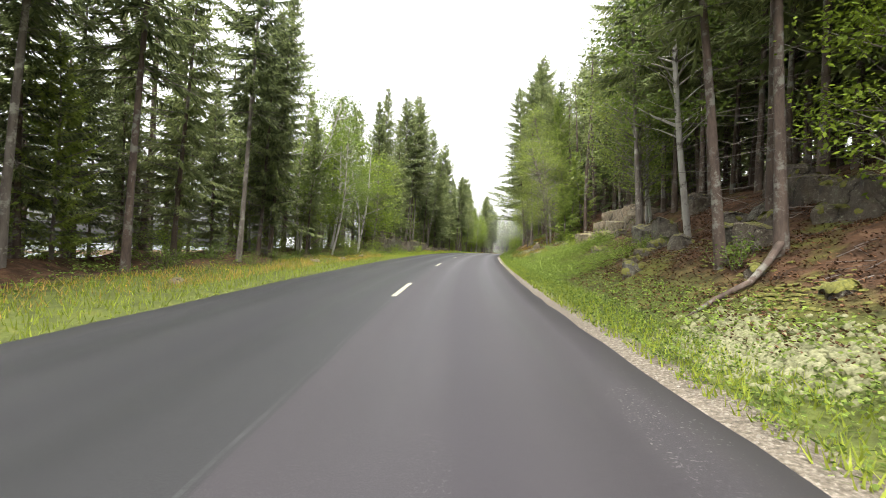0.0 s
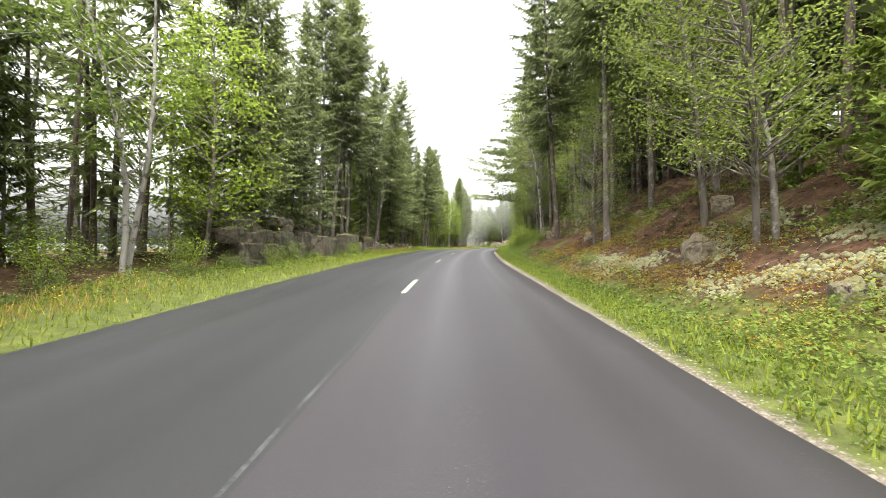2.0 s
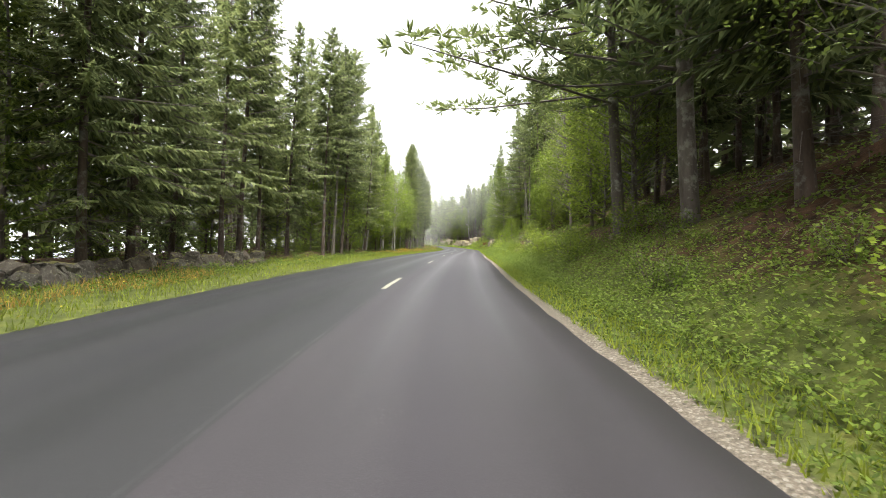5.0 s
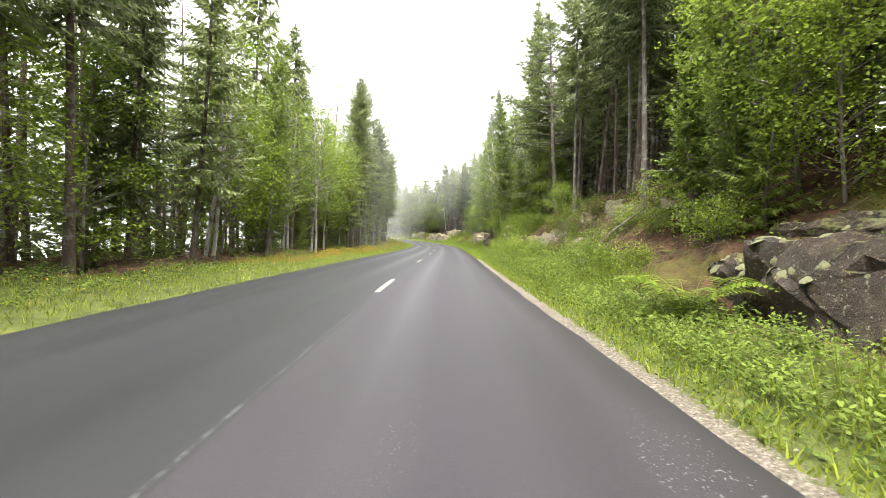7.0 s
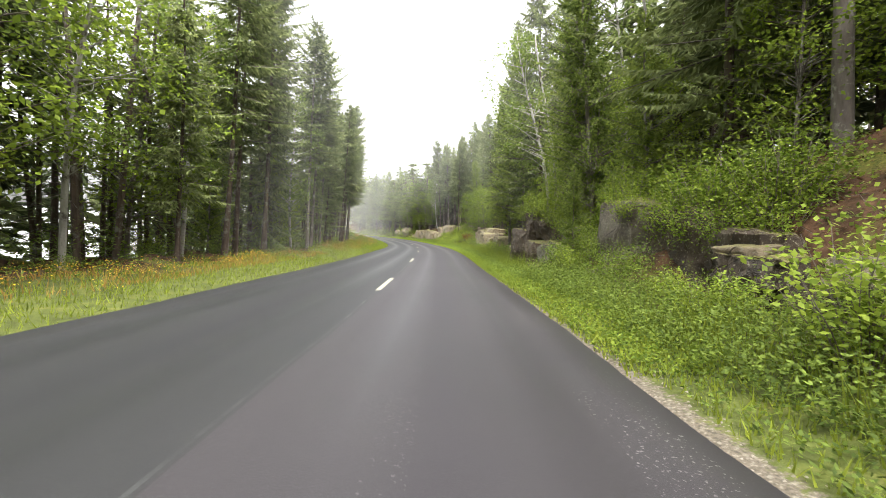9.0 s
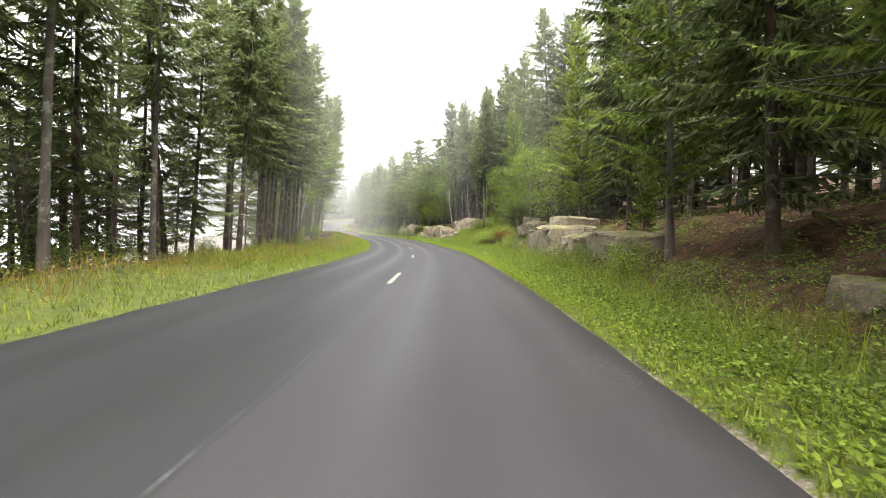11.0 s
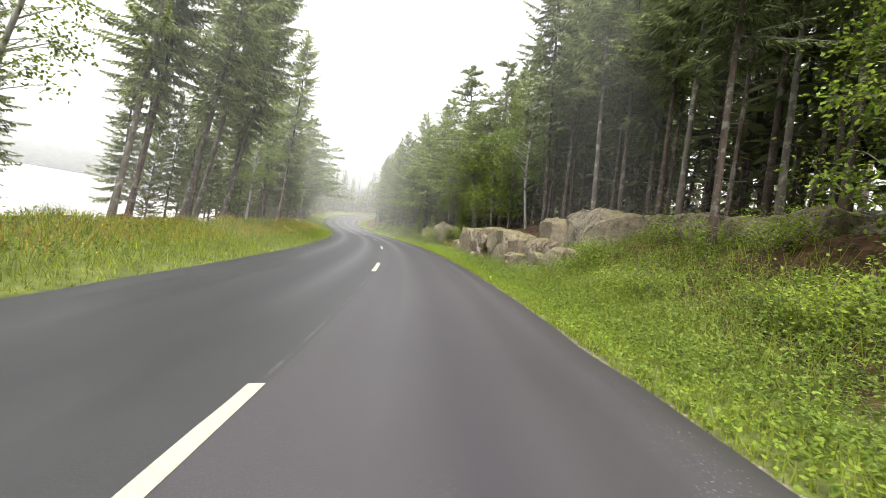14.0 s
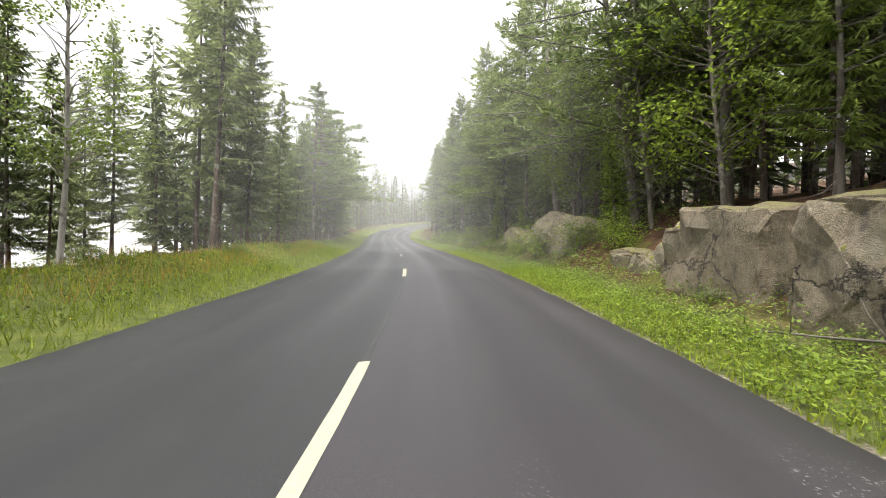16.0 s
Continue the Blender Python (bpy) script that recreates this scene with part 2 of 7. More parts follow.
def asphalt_material():
    m, t, b = nodes_of("asphalt")
    across, along = road_coords(t)
    fine = noise_tex(t, 90, 3, 0.7)
    mid = noise_tex(t, 1.3, 4, 0.6)
    broad = noise_tex(t, 0.16, 3, 0.5)
    col = ramp(t, broad, [(0.35, (0.0228, 0.0217, 0.0232)), (0.65, (0.0303, 0.0286, 0.0303))])
    col = mix(t, calc(t, "MULTIPLY", mid, 0.35), col, (0.0195, 0.0192, 0.0210))
    col = mix(t, calc(t, "MULTIPLY", ramp(t, fine, [(0.55, grey(0)), (0.75, grey(1))]), 0.35), col, (0.095, 0.091, 0.088))
    lane = calc(t, "ABSOLUTE", calc(t, "SUBTRACT", calc(t, "ABSOLUTE", across), 1.55))
    oil = calc(t, "MULTIPLY", ramp(t, lane, [(0.05, grey(1)), (0.45, grey(0))]), calc(t, "ADD", calc(t, "MULTIPLY", broad, 0.5), 0.2))
    col = mix(t, oil, col, (0.0172, 0.0158, 0.0188))
    # worn white ghost of old paint and the paver's joint along the middle
    wob = calc(t, "ADD", across, calc(t, "MULTIPLY", calc(t, "SUBTRACT", noise_tex(t, 0.25, 2), 0.5), 0.16))
    seam = calc(t, "LESS_THAN", calc(t, "ABSOLUTE", wob), 0.017)
    worn = ramp(t, noise_tex(t, 2.2, 6, 0.75), [(0.47, grey(0)), (0.66, grey(1))])
    joint = calc(t, "LESS_THAN", calc(t, "ABSOLUTE", calc(t, "SUBTRACT", wob, 0.055)), 0.007)
    col = mix(t, calc(t, "MULTIPLY", joint, 0.5), col, (0.016, 0.016, 0.016))
    stretch = ramp(t, noise_tex(t, 0.07, 2, 0.5), [(0.40, grey(0.3)), (0.58, grey(1.3))])
    worn = calc(t, "MULTIPLY", worn, stretch)
    col = mix(t, calc(t, "MULTIPLY", seam, calc(t, "ADD", calc(t, "MULTIPLY", worn, 0.50), 0.03)), col, (0.18, 0.18, 0.17))
    # the left lane was laid on its own and is darker
    lane_tone = calc(t, "ADD", calc(t, "MULTIPLY", calc(t, "LESS_THAN", wob, 0.05), -0.30), 1.08)
    tone = t.nodes.new("ShaderNodeVectorMath")
    tone.operation = "SCALE"
    t.links.new(col, tone.inputs[0])
    t.links.new(lane_tone, tone.inputs[3])
    hue = mix(t, calc(t, "LESS_THAN", wob, 0.05), (1.01, 0.98, 1.01), (0.945, 1.015, 1.0))
    tint = t.nodes.new("ShaderNodeVectorMath")
    tint.operation = "MULTIPLY"
    t.links.new(tone.outputs[0], tint.inputs[0])
    t.links.new(hue, tint.inputs[1])
    col = tint.outputs[0]
    # grit scuffed out of the surface near the right-hand edge and between the wheels
    strip = calc(t, "LESS_THAN", calc(t, "ABSOLUTE", calc(t, "SUBTRACT", across, 3.05)), 0.30)
    strip2 = calc(t, "LESS_THAN", calc(t, "ABSOLUTE", calc(t, "SUBTRACT", across, 1.25)), 0.13)
    grit = ramp(t, noise_tex(t, 38, 2, 0.5), [(0.63, grey(0)), (0.68, grey(1))])
    patch = ramp(t, noise_tex(t, 0.35, 3, 0.6), [(0.45, grey(0)), (0.6, grey(1))])
    both = calc(t, "MULTIPLY", calc(t, "ADD", strip, calc(t, "MULTIPLY", strip2, 0.35), True), calc(t, "MULTIPLY", grit, patch))
    col = mix(t, calc(t, "MULTIPLY", both, 0.6), col, (0.24, 0.23, 0.22))
    t.links.new(col, b.inputs["Base Color"])
    # wheel paths are polished, so they catch the sky at a low angle
    wheel = calc(t, "ABSOLUTE", calc(t, "SUBTRACT", calc(t, "ABSOLUTE", calc(t, "SUBTRACT", calc(t, "ABSOLUTE", across), 1.7)), 0.8))
    gl = ramp(t, wheel, [(0.0, grey(0.46)), (0.5, grey(0.58))])
    t.links.new(gl, b.inputs["Roughness"])
    b.inputs["Specular IOR Level"].default_value = 0.30
    bump(t, b, fine, 0.25, 0.006)
    return m


def ground_material():
    m, t, b = nodes_of("forest_ground")
    across, along = road_coords(t)
    n1 = noise_tex(t, 0.5, 5, 0.65)
    n2 = noise_tex(t, 3.0, 6, 0.7)
    n3 = noise_tex(t, 14.0, 4, 0.7)
    litter = ramp(t, n2, [(0.3, (0.016, 0.010, 0.007)), (0.45, (0.046, 0.026, 0.015)), (0.6, (0.088, 0.048, 0.027)), (0.78, (0.15, 0.105, 0.066))])
    moss = ramp(t, n3, [(0.3, (0.035, 0.045, 0.010)), (0.7, (0.125, 0.12, 0.026))])
    floor_ = mix(t, ramp(t, n1, [(0.54, grey(0)), (0.64, grey(1))]), litter, moss)
    turf = ramp(t, n2, [(0.3, (0.030, 0.034, 0.012)), (0.55, (0.072, 0.088, 0.020)), (0.75, (0.13, 0.125, 0.034))])
    edge = calc(t, "ADD", across, calc(t, "MULTIPLY", calc(t, "SUBTRACT", n1, 0.5), 2.2))
    bare = ramp(t, calc(t, "MULTIPLY", along, 0.005), [(0.10, grey(0)), (0.13, grey(1)), (0.20, grey(1)), (0.225, grey(0))])      # litter comes close to the road
    onright = ramp(t, calc(t, "MULTIPLY", calc(t, "ADD", edge, calc(t, "MULTIPLY", bare, 0.9)), 0.1), [(0.52, grey(1)), (0.60, grey(0))])
    onleft = ramp(t, calc(t, "MULTIPLY", edge, -0.1), [(0.62, grey(1)), (0.74, grey(0))])
    grassy = calc(t, "MULTIPLY", onright, onleft)
    col = mix(t, grassy, floor_, turf)
    # gravel shoulder
    width = ramp(t, calc(t, "MULTIPLY", along, 0.005), [(0.0, grey(0.45)), (0.03, grey(0.42)), (0.06, grey(0.13)), (0.12, grey(0.14)), (0.16, grey(0.27)), (0.26, grey(0.29)), (0.33, grey(0.16)),
                                                        (0.39, grey(0.24)), (0.49, grey(0.30)), (0.53, grey(0.13)), (0.75, grey(0.05)), (0.85, grey(0.10))])
    width = calc(t, "ADD", calc(t, "MULTIPLY", width, calc(t, "GREATER_THAN", across, 0.0)), 0.04)
    outward = calc(t, "ADD", calc(t, "SUBTRACT", calc(t, "ABSOLUTE", across), HALF), calc(t, "MULTIPLY", calc(t, "SUBTRACT", n3, 0.5), 0.5))
    shoulder = calc(t, "MULTIPLY", calc(t, "SUBTRACT", width, outward), 12.0, True)
    stones = ramp(t, noise_tex(t, 30, 3, 0.6), [(0.3, (0.055, 0.047, 0.036)), (0.55, (0.125, 0.108, 0.084)), (0.75, (0.24, 0.215, 0.175))])
    col = mix(t, shoulder, col, stones)
    t.links.new(col, b.inputs["Base Color"])
    b.inputs["Roughness"].default_value = 0.95
    b.inputs["Specular IOR Level"].default_value = 0.15
    bump(t, b, calc(t, "ADD", n2, calc(t, "MULTIPLY", n3, 0.6)), 0.7, 0.06)
    return m


def rock_material(name, a, b_, c, mossy=0.5, pale=1.0):
    m, t, b = nodes_of(name)
    o = t.nodes.new("ShaderNodeObjectInfo")
    n1, n2, n3 = noise_tex(t, 1.1, 5, 0.6), noise_tex(t, 5, 8, 0.78), noise_tex(t, 45, 3, 0.6)
    col = ramp(t, n2, [(0.28, a), (0.5, b_), (0.75, c)])
    col = mix(t, calc(t, "MULTIPLY", o.outputs["Random"], 0.35 * pale), col, (0.19, 0.130, 0.082))
    col = mix(t, ramp(t, n1, [(0.55, grey(0)), (0.72, grey(0.7 * pale))]), col, (0.15, 0.145, 0.105))
    spots = ramp(t, noise_tex(t, 5.0, 5, 0.75), [(0.62, grey(0)), (0.67, grey(0.8 * pale))])
    col = mix(t, spots, col, (0.22, 0.22, 0.155))
    fleck = ramp(t, noise_tex(t, 19.0, 3, 0.6), [(0.60, grey(0)), (0.66, grey(0.75))])
    col = mix(t, fleck, col, (0.27, 0.26, 0.19))
    blot = ramp(t, noise_tex(t, 3.6, 6, 0.75), [(0.56, grey(0)), (0.64, grey(0.6 * mossy))])
    col = mix(t, blot, col, (0.085, 0.085, 0.028))
    streak = ramp(t, noise_tex(t, 2.3, 4, 0.7), [(0.34, grey(1)), (0.44, grey(0))])
    col = mix(t, calc(t, "MULTIPLY", streak, 0.7), col, (0.055, 0.048, 0.042))
    vor = t.nodes.new("ShaderNodeTexVoronoi")
    vor.feature = "DISTANCE_TO_EDGE"
    vor.inputs["Scale"].default_value = 0.42
    co = t.nodes.new("ShaderNodeTexCoord")
    wv = t.nodes.new("ShaderNodeVectorMath")
    wv.operation = "ADD"
    nz = add(t, "ShaderNodeTexNoise", Scale=0.9, Detail=7.0, Roughness=0.7)
    t.links.new(co.outputs["Object"], nz.inputs["Vector"])
    t.links.new(co.outputs["Object"], wv.inputs[0])
    t.links.new(nz.outputs["Color"], wv.inputs[1])
    t.links.new(wv.outputs[0], vor.inputs["Vector"])
    crack = ramp(t, vor.outputs["Distance"], [(0.0, grey(0)), (0.012, grey(1))])
    col = mix(t, crack, (0.045, 0.038, 0.03), col)
    g = t.nodes.new("ShaderNodeNewGeometry")
    z = t.nodes.new("ShaderNodeSeparateXYZ")
    t.links.new(g.outputs["Normal"], z.inputs[0])
    up = calc(t, "ADD", z.outputs[2], calc(t, "MULTIPLY", calc(t, "SUBTRACT", n2, 0.5), 1.6))
    top = calc(t, "MULTIPLY", ramp(t, up, [(0.80, grey(0)), (0.95, grey(1))]), mossy)
    col = mix(t, top, col, (0.17, 0.16, 0.04))
    t.links.new(col, b.inputs["Base Color"])
    b.inputs["Roughness"].default_value = 0.85
    bump(t, b, calc(t, "ADD", calc(t, "ADD", n2, calc(t, "MULTIPLY", n3, 0.4)), crack), 1.0, 0.11)
    return m


def plain_material(name, a, b_, scale=20, rough=0.8):
    m, t, b = nodes_of(name)
    n = noise_tex(t, scale, 5, 0.65)
    t.links.new(ramp(t, n, [(0.3, a), (0.7, b_)]), b.inputs["Base Color"])
    b.inputs["Roughness"].default_value = rough
    bump(t, b, n, 0.3, 0.01)
    return m


def paint_material():
    m, t, b = nodes_of("road_paint")
    n = noise_tex(t, 30, 6, 0.75)
    t.links.new(ramp(t, n, [(0.24, (0.085, 0.083, 0.066)), (0.38, (0.23, 0.226, 0.170)), (0.8, (0.29, 0.285, 0.22))]), b.inputs["Base Color"])
    b.inputs["Roughness"].default_value = 0.6
    return m


# White see-through surface for flat sheets that paint haze; thinner higher up.
def fog_material(thick=0.11, name="haze_sheet", aloft=0.0, arch=False):
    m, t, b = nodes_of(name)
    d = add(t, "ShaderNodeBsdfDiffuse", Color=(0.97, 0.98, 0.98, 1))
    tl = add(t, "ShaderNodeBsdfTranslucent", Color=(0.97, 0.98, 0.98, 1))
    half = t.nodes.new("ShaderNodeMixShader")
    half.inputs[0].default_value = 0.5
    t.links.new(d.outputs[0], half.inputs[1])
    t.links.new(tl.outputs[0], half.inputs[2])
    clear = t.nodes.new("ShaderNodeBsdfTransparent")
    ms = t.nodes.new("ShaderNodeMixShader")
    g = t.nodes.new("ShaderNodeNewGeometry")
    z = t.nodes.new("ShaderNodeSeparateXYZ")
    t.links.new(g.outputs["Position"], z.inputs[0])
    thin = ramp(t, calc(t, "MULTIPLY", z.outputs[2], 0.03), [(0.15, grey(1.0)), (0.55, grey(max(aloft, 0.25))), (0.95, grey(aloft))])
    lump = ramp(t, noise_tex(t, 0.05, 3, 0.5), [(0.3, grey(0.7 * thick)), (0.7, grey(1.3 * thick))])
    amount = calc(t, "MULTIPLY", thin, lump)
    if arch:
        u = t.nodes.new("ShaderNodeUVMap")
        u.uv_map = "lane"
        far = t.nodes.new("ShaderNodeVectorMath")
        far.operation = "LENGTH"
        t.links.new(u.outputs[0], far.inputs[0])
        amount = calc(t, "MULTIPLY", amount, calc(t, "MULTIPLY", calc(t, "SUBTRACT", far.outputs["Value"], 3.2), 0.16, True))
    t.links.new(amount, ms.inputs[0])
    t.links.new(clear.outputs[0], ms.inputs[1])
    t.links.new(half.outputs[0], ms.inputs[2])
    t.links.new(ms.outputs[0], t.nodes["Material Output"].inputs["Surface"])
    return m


def water_material():
    m, t, b = nodes_of("sea_water")
    b.inputs["Base Color"].default_value = (0.16, 0.19, 0.19, 1)
    b.inputs["Roughness"].default_value = 0.15
    bump(t, b, noise_tex(t, 0.6, 4, 0.6), 0.3, 0.1)
    return m


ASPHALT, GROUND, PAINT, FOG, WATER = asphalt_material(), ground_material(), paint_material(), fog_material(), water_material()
LIGHT_FOG = fog_material(0.05, "light_haze_sheet")
SEA_FOG = fog_material(2.5, "sea_fog_sheet")
MIST = fog_material(0.07, "mist_sheet", 0.7, True)
GRANITE = rock_material("granite", (0.060, 0.048, 0.033), (0.205, 0.170, 0.115), (0.36, 0.31, 0.225), 0.75)
GREY_ROCK = rock_material("grey_granite", (0.026, 0.023, 0.018), (0.092, 0.084, 0.067), (0.20, 0.19, 0.155), 0.95)
# wet rock's own dark; also painted shade in the hollow and wall gaps
DARK_ROCK = rock_material("dark_wet_and_shade_rock", (0.018, 0.012, 0.008), (0.050, 0.034, 0.023), (0.11, 0.085, 0.054), 0.9, 0.35)
SPRUCE = leaf_material("spruce_needles", (0.068, 0.087, 0.040), (0.250, 0.292, 0.115), 0.7, 0.45)
CEDAR = leaf_material("cedar_sprays", (0.080, 0.115, 0.028), (0.265, 0.330, 0.070), 0.65, 0.48)
PINE = leaf_material("pine_needles", (0.080, 0.110, 0.045), (0.230, 0.275, 0.100), 0.65, 0.42)
BROAD = leaf_material("broad_leaves", (0.072, 0.110, 0.022), (0.200, 0.270, 0.055), 0.5, 0.45)
MAPLE = leaf_material("maple_leaves", (0.090, 0.138, 0.018), (0.270, 0.355, 0.047), 0.5, 0.5)
SPRING = leaf_material("bright_shrub_leaves", (0.090, 0.140, 0.018), (0.275, 0.355, 0.050), 0.5, 0.5)
SHRUB = leaf_material("shrub_leaves", (0.055, 0.086, 0.018), (0.200, 0.270, 0.050), 0.55, 0.45)
GRASS = leaf_material("grass_blades", (0.110, 0.148, 0.018), (0.295, 0.345, 0.048), 0.7, 0.5)
STRAW = leaf_material("seed_heads", (0.26, 0.15, 0.045), (0.44, 0.31, 0.09), 0.7, 0.4)
BLOOM = leaf_material("hawkweed_flowers", (0.55, 0.25, 0.02), (0.80, 0.60, 0.04), 0.6, 0.2)
RUST = leaf_material("rusty_leaves", (0.10, 0.045, 0.012), (0.26, 0.11, 0.03), 0.7, 0.35)
TWIG = bark_material("dead_twigs", (0.060, 0.050, 0.043), (0.165, 0.142, 0.125))
BARK = bark_material("spruce_bark", (0.034, 0.023, 0.017), (0.110, 0.078, 0.060), 7.0, (0.155, 0.15, 0.125))
GREY_BARK = bark_material("grey_bark", (0.062, 0.050, 0.041), (0.175, 0.150, 0.128), 5.0, (0.25, 0.24, 0.205))
BIRCH_BARK = bark_material("birch_bark", (0.20, 0.185, 0.165), (0.40, 0.385, 0.35), 4.0, (0.09, 0.075, 0.065))
LICHEN = plain_material("reindeer_lichen", (0.092, 0.095, 0.045), (0.200, 0.200, 0.105), 25, 0.95)
PEBBLE = plain_material("gravel_stone", (0.075, 0.064, 0.048), (0.22, 0.20, 0.165), 9, 0.9)
MOSS = plain_material("moss", (0.045, 0.052, 0.009), (0.155, 0.145, 0.025), 30, 0.95)
RUSTY_MOSS = leaf_material("rusty_moss", (0.12, 0.062, 0.014), (0.32, 0.24, 0.040), 0.9, 0.2)
LITTER = leaf_material("fallen_leaves", (0.034, 0.019, 0.011), (0.175, 0.092, 0.048), 0.9, 0.15)


# ---- mesh building ----
class Geo:
    """Collects corners and faces of one mesh."""
    def __init__(self):
        self.v, self.f, self.n = [], [], 0

    def put(self, verts, faces):
        self.v.append(np.asarray(verts, float).reshape(-1, 3))
        self.f.extend([tuple(i + self.n for i in q) for q in faces])
        self.n += len(self.v[-1])

    def kites(self, p, d, w, wide=0.45):
        """Flat pointed leaves: foot p, length d, half width w (all n x 3)."""
        n = len(p)
        if n == 0:
            return
        q = np.stack([p, p + d * wide + w, p + d, p + d * wide - w], 1).reshape(-1, 3)
        self.v.append(q)
        k = self.n + 4 * np.arange(n)
        self.f.extend(zip(k.tolist(), (k + 1).tolist(), (k + 2).tolist(), (k + 3).tolist()))
        self.n += 4 * n

    def sprays(self, p, d, w):
        """Needled twigs: a thin shoot with a barb to each side."""
        n = len(p)
        a, b = p + d * 0.06, p + d * 0.40
        q = np.stack([p - w * 0.3, p + w * 0.3, p + d, a, b, p + d * 0.78 + w * 2.3, b, a, p + d * 0.78 - w * 2.3], 1).reshape(-1, 3)
        self.v.append(q)
        k = self.n + 3 * np.arange(3 * n)
        self.f.extend(zip(k.tolist(), (k + 1).tolist(), (k + 2).tolist()))
        self.n += 9 * n

    def blades(self, p, d, w):
        n = len(p)
        q = np.stack([p - w, p + w, p + d], 1).reshape(-1, 3)
        self.v.append(q)
        k = self.n + 3 * np.arange(n)
        self.f.extend(zip(k.tolist(), (k + 1).tolist(), (k + 2).tolist()))
        self.n += 3 * n

    def tube(self, path, radii, sides=7):
        path = np.asarray(path, float)
        a = np.arange(sides) * 2 * math.pi / sides
        t = np.gradient(path, axis=0)
        t /= np.linalg.norm(t, axis=1, keepdims=True) + 1e-9
        up = np.where(np.abs(t[:, 2:3]) > 0.8, np.array([[1.0, 0, 0]]), np.array([[0, 0, 1.0]]))
        x = np.cross(up, t)
        x /= np.linalg.norm(x, axis=1, keepdims=True) + 1e-9
        y = np.cross(t, x)
        ring = path[:, None] + np.asarray(radii)[:, None, None] * (x[:, None] * np.cos(a)[None, :, None] + y[:, None] * np.sin(a)[None, :, None])
        m = len(path)
        faces = [(i * sides + j, i * sides + (j + 1) % sides, (i + 1) * sides + (j + 1) % sides, (i + 1) * sides + j) for i in range(m - 1) for j in range(sides)]
        faces.append(tuple(range((m - 1) * sides, m * sides)))
        self.put(ring.reshape(-1, 3), faces)

    def mesh(self, name, material, smooth=False, other=None, other_material=None):
        """The mesh; other is a second set of faces with a material of its own."""
        me = bpy.data.meshes.new(name)
        own = len(self.f)
        if other is not None and other.f:
            self.put(np.concatenate(other.v), other.f)
        me.from_pydata(np.concatenate(self.v).tolist() if self.v else [], [], self.f)
        if smooth:
            me.shade_smooth()
        me.materials.append(material)
        if len(self.f) > own:
            me.materials.append(other_material)
            slot = np.zeros(len(self.f), np.int32)
            slot[own:] = 1
            me.polygons.foreach_set("material_index", slot)
        me.update()
        return me


def empty(name):
    return new(name)


def part(name, me, parent, label=""):
    ob = new(name, me)
    ob.parent = parent
    if label:
        ob["label"] = label
    return ob


def turn(x, y, z, yaw=0.0, scale=1.0, lean=0.0, lean_to=0.0):
    """A standing pose: yaw about the trunk, leaning lean degrees to the compass angle lean_to (radians, in x y)."""
    ax = Vector((-math.sin(lean_to), math.cos(lean_to), 0))
    return Matrix.Translation((x, y, z)) @ Matrix.Rotation(radians(lean), 4, ax) @ Matrix.Rotation(yaw, 4, "Z") @ Matrix.Scale(scale, 4)


def unit(v):
    return v / (np.linalg.norm(v, axis=-1, keepdims=True) + 1e-9)


# ---- trees ----
def trunk_path(rng, height, wobble=0.12, n=9):
    z = np.linspace(0, 1, n)
    bend = rng.uniform(-1, 1, 2) * wobble * 2
    x = bend[0] * z ** 2 + wobble * 0.4 * np.sin(z * rng.uniform(3, 6) + rng.uniform(0, 6))
    y = bend[1] * z ** 2 + wobble * 0.4 * np.sin(z * rng.uniform(3, 6) + rng.uniform(0, 6))
    return np.stack([x - x[0], y - y[0], z * height - 0.25 * (z == 0)], 1)


def at_height(path, z):
    return np.stack([np.interp(z, path[:, 2], path[:, 0]), np.interp(z, path[:, 2], path[:, 1]), np.asarray(z, float)], -1)


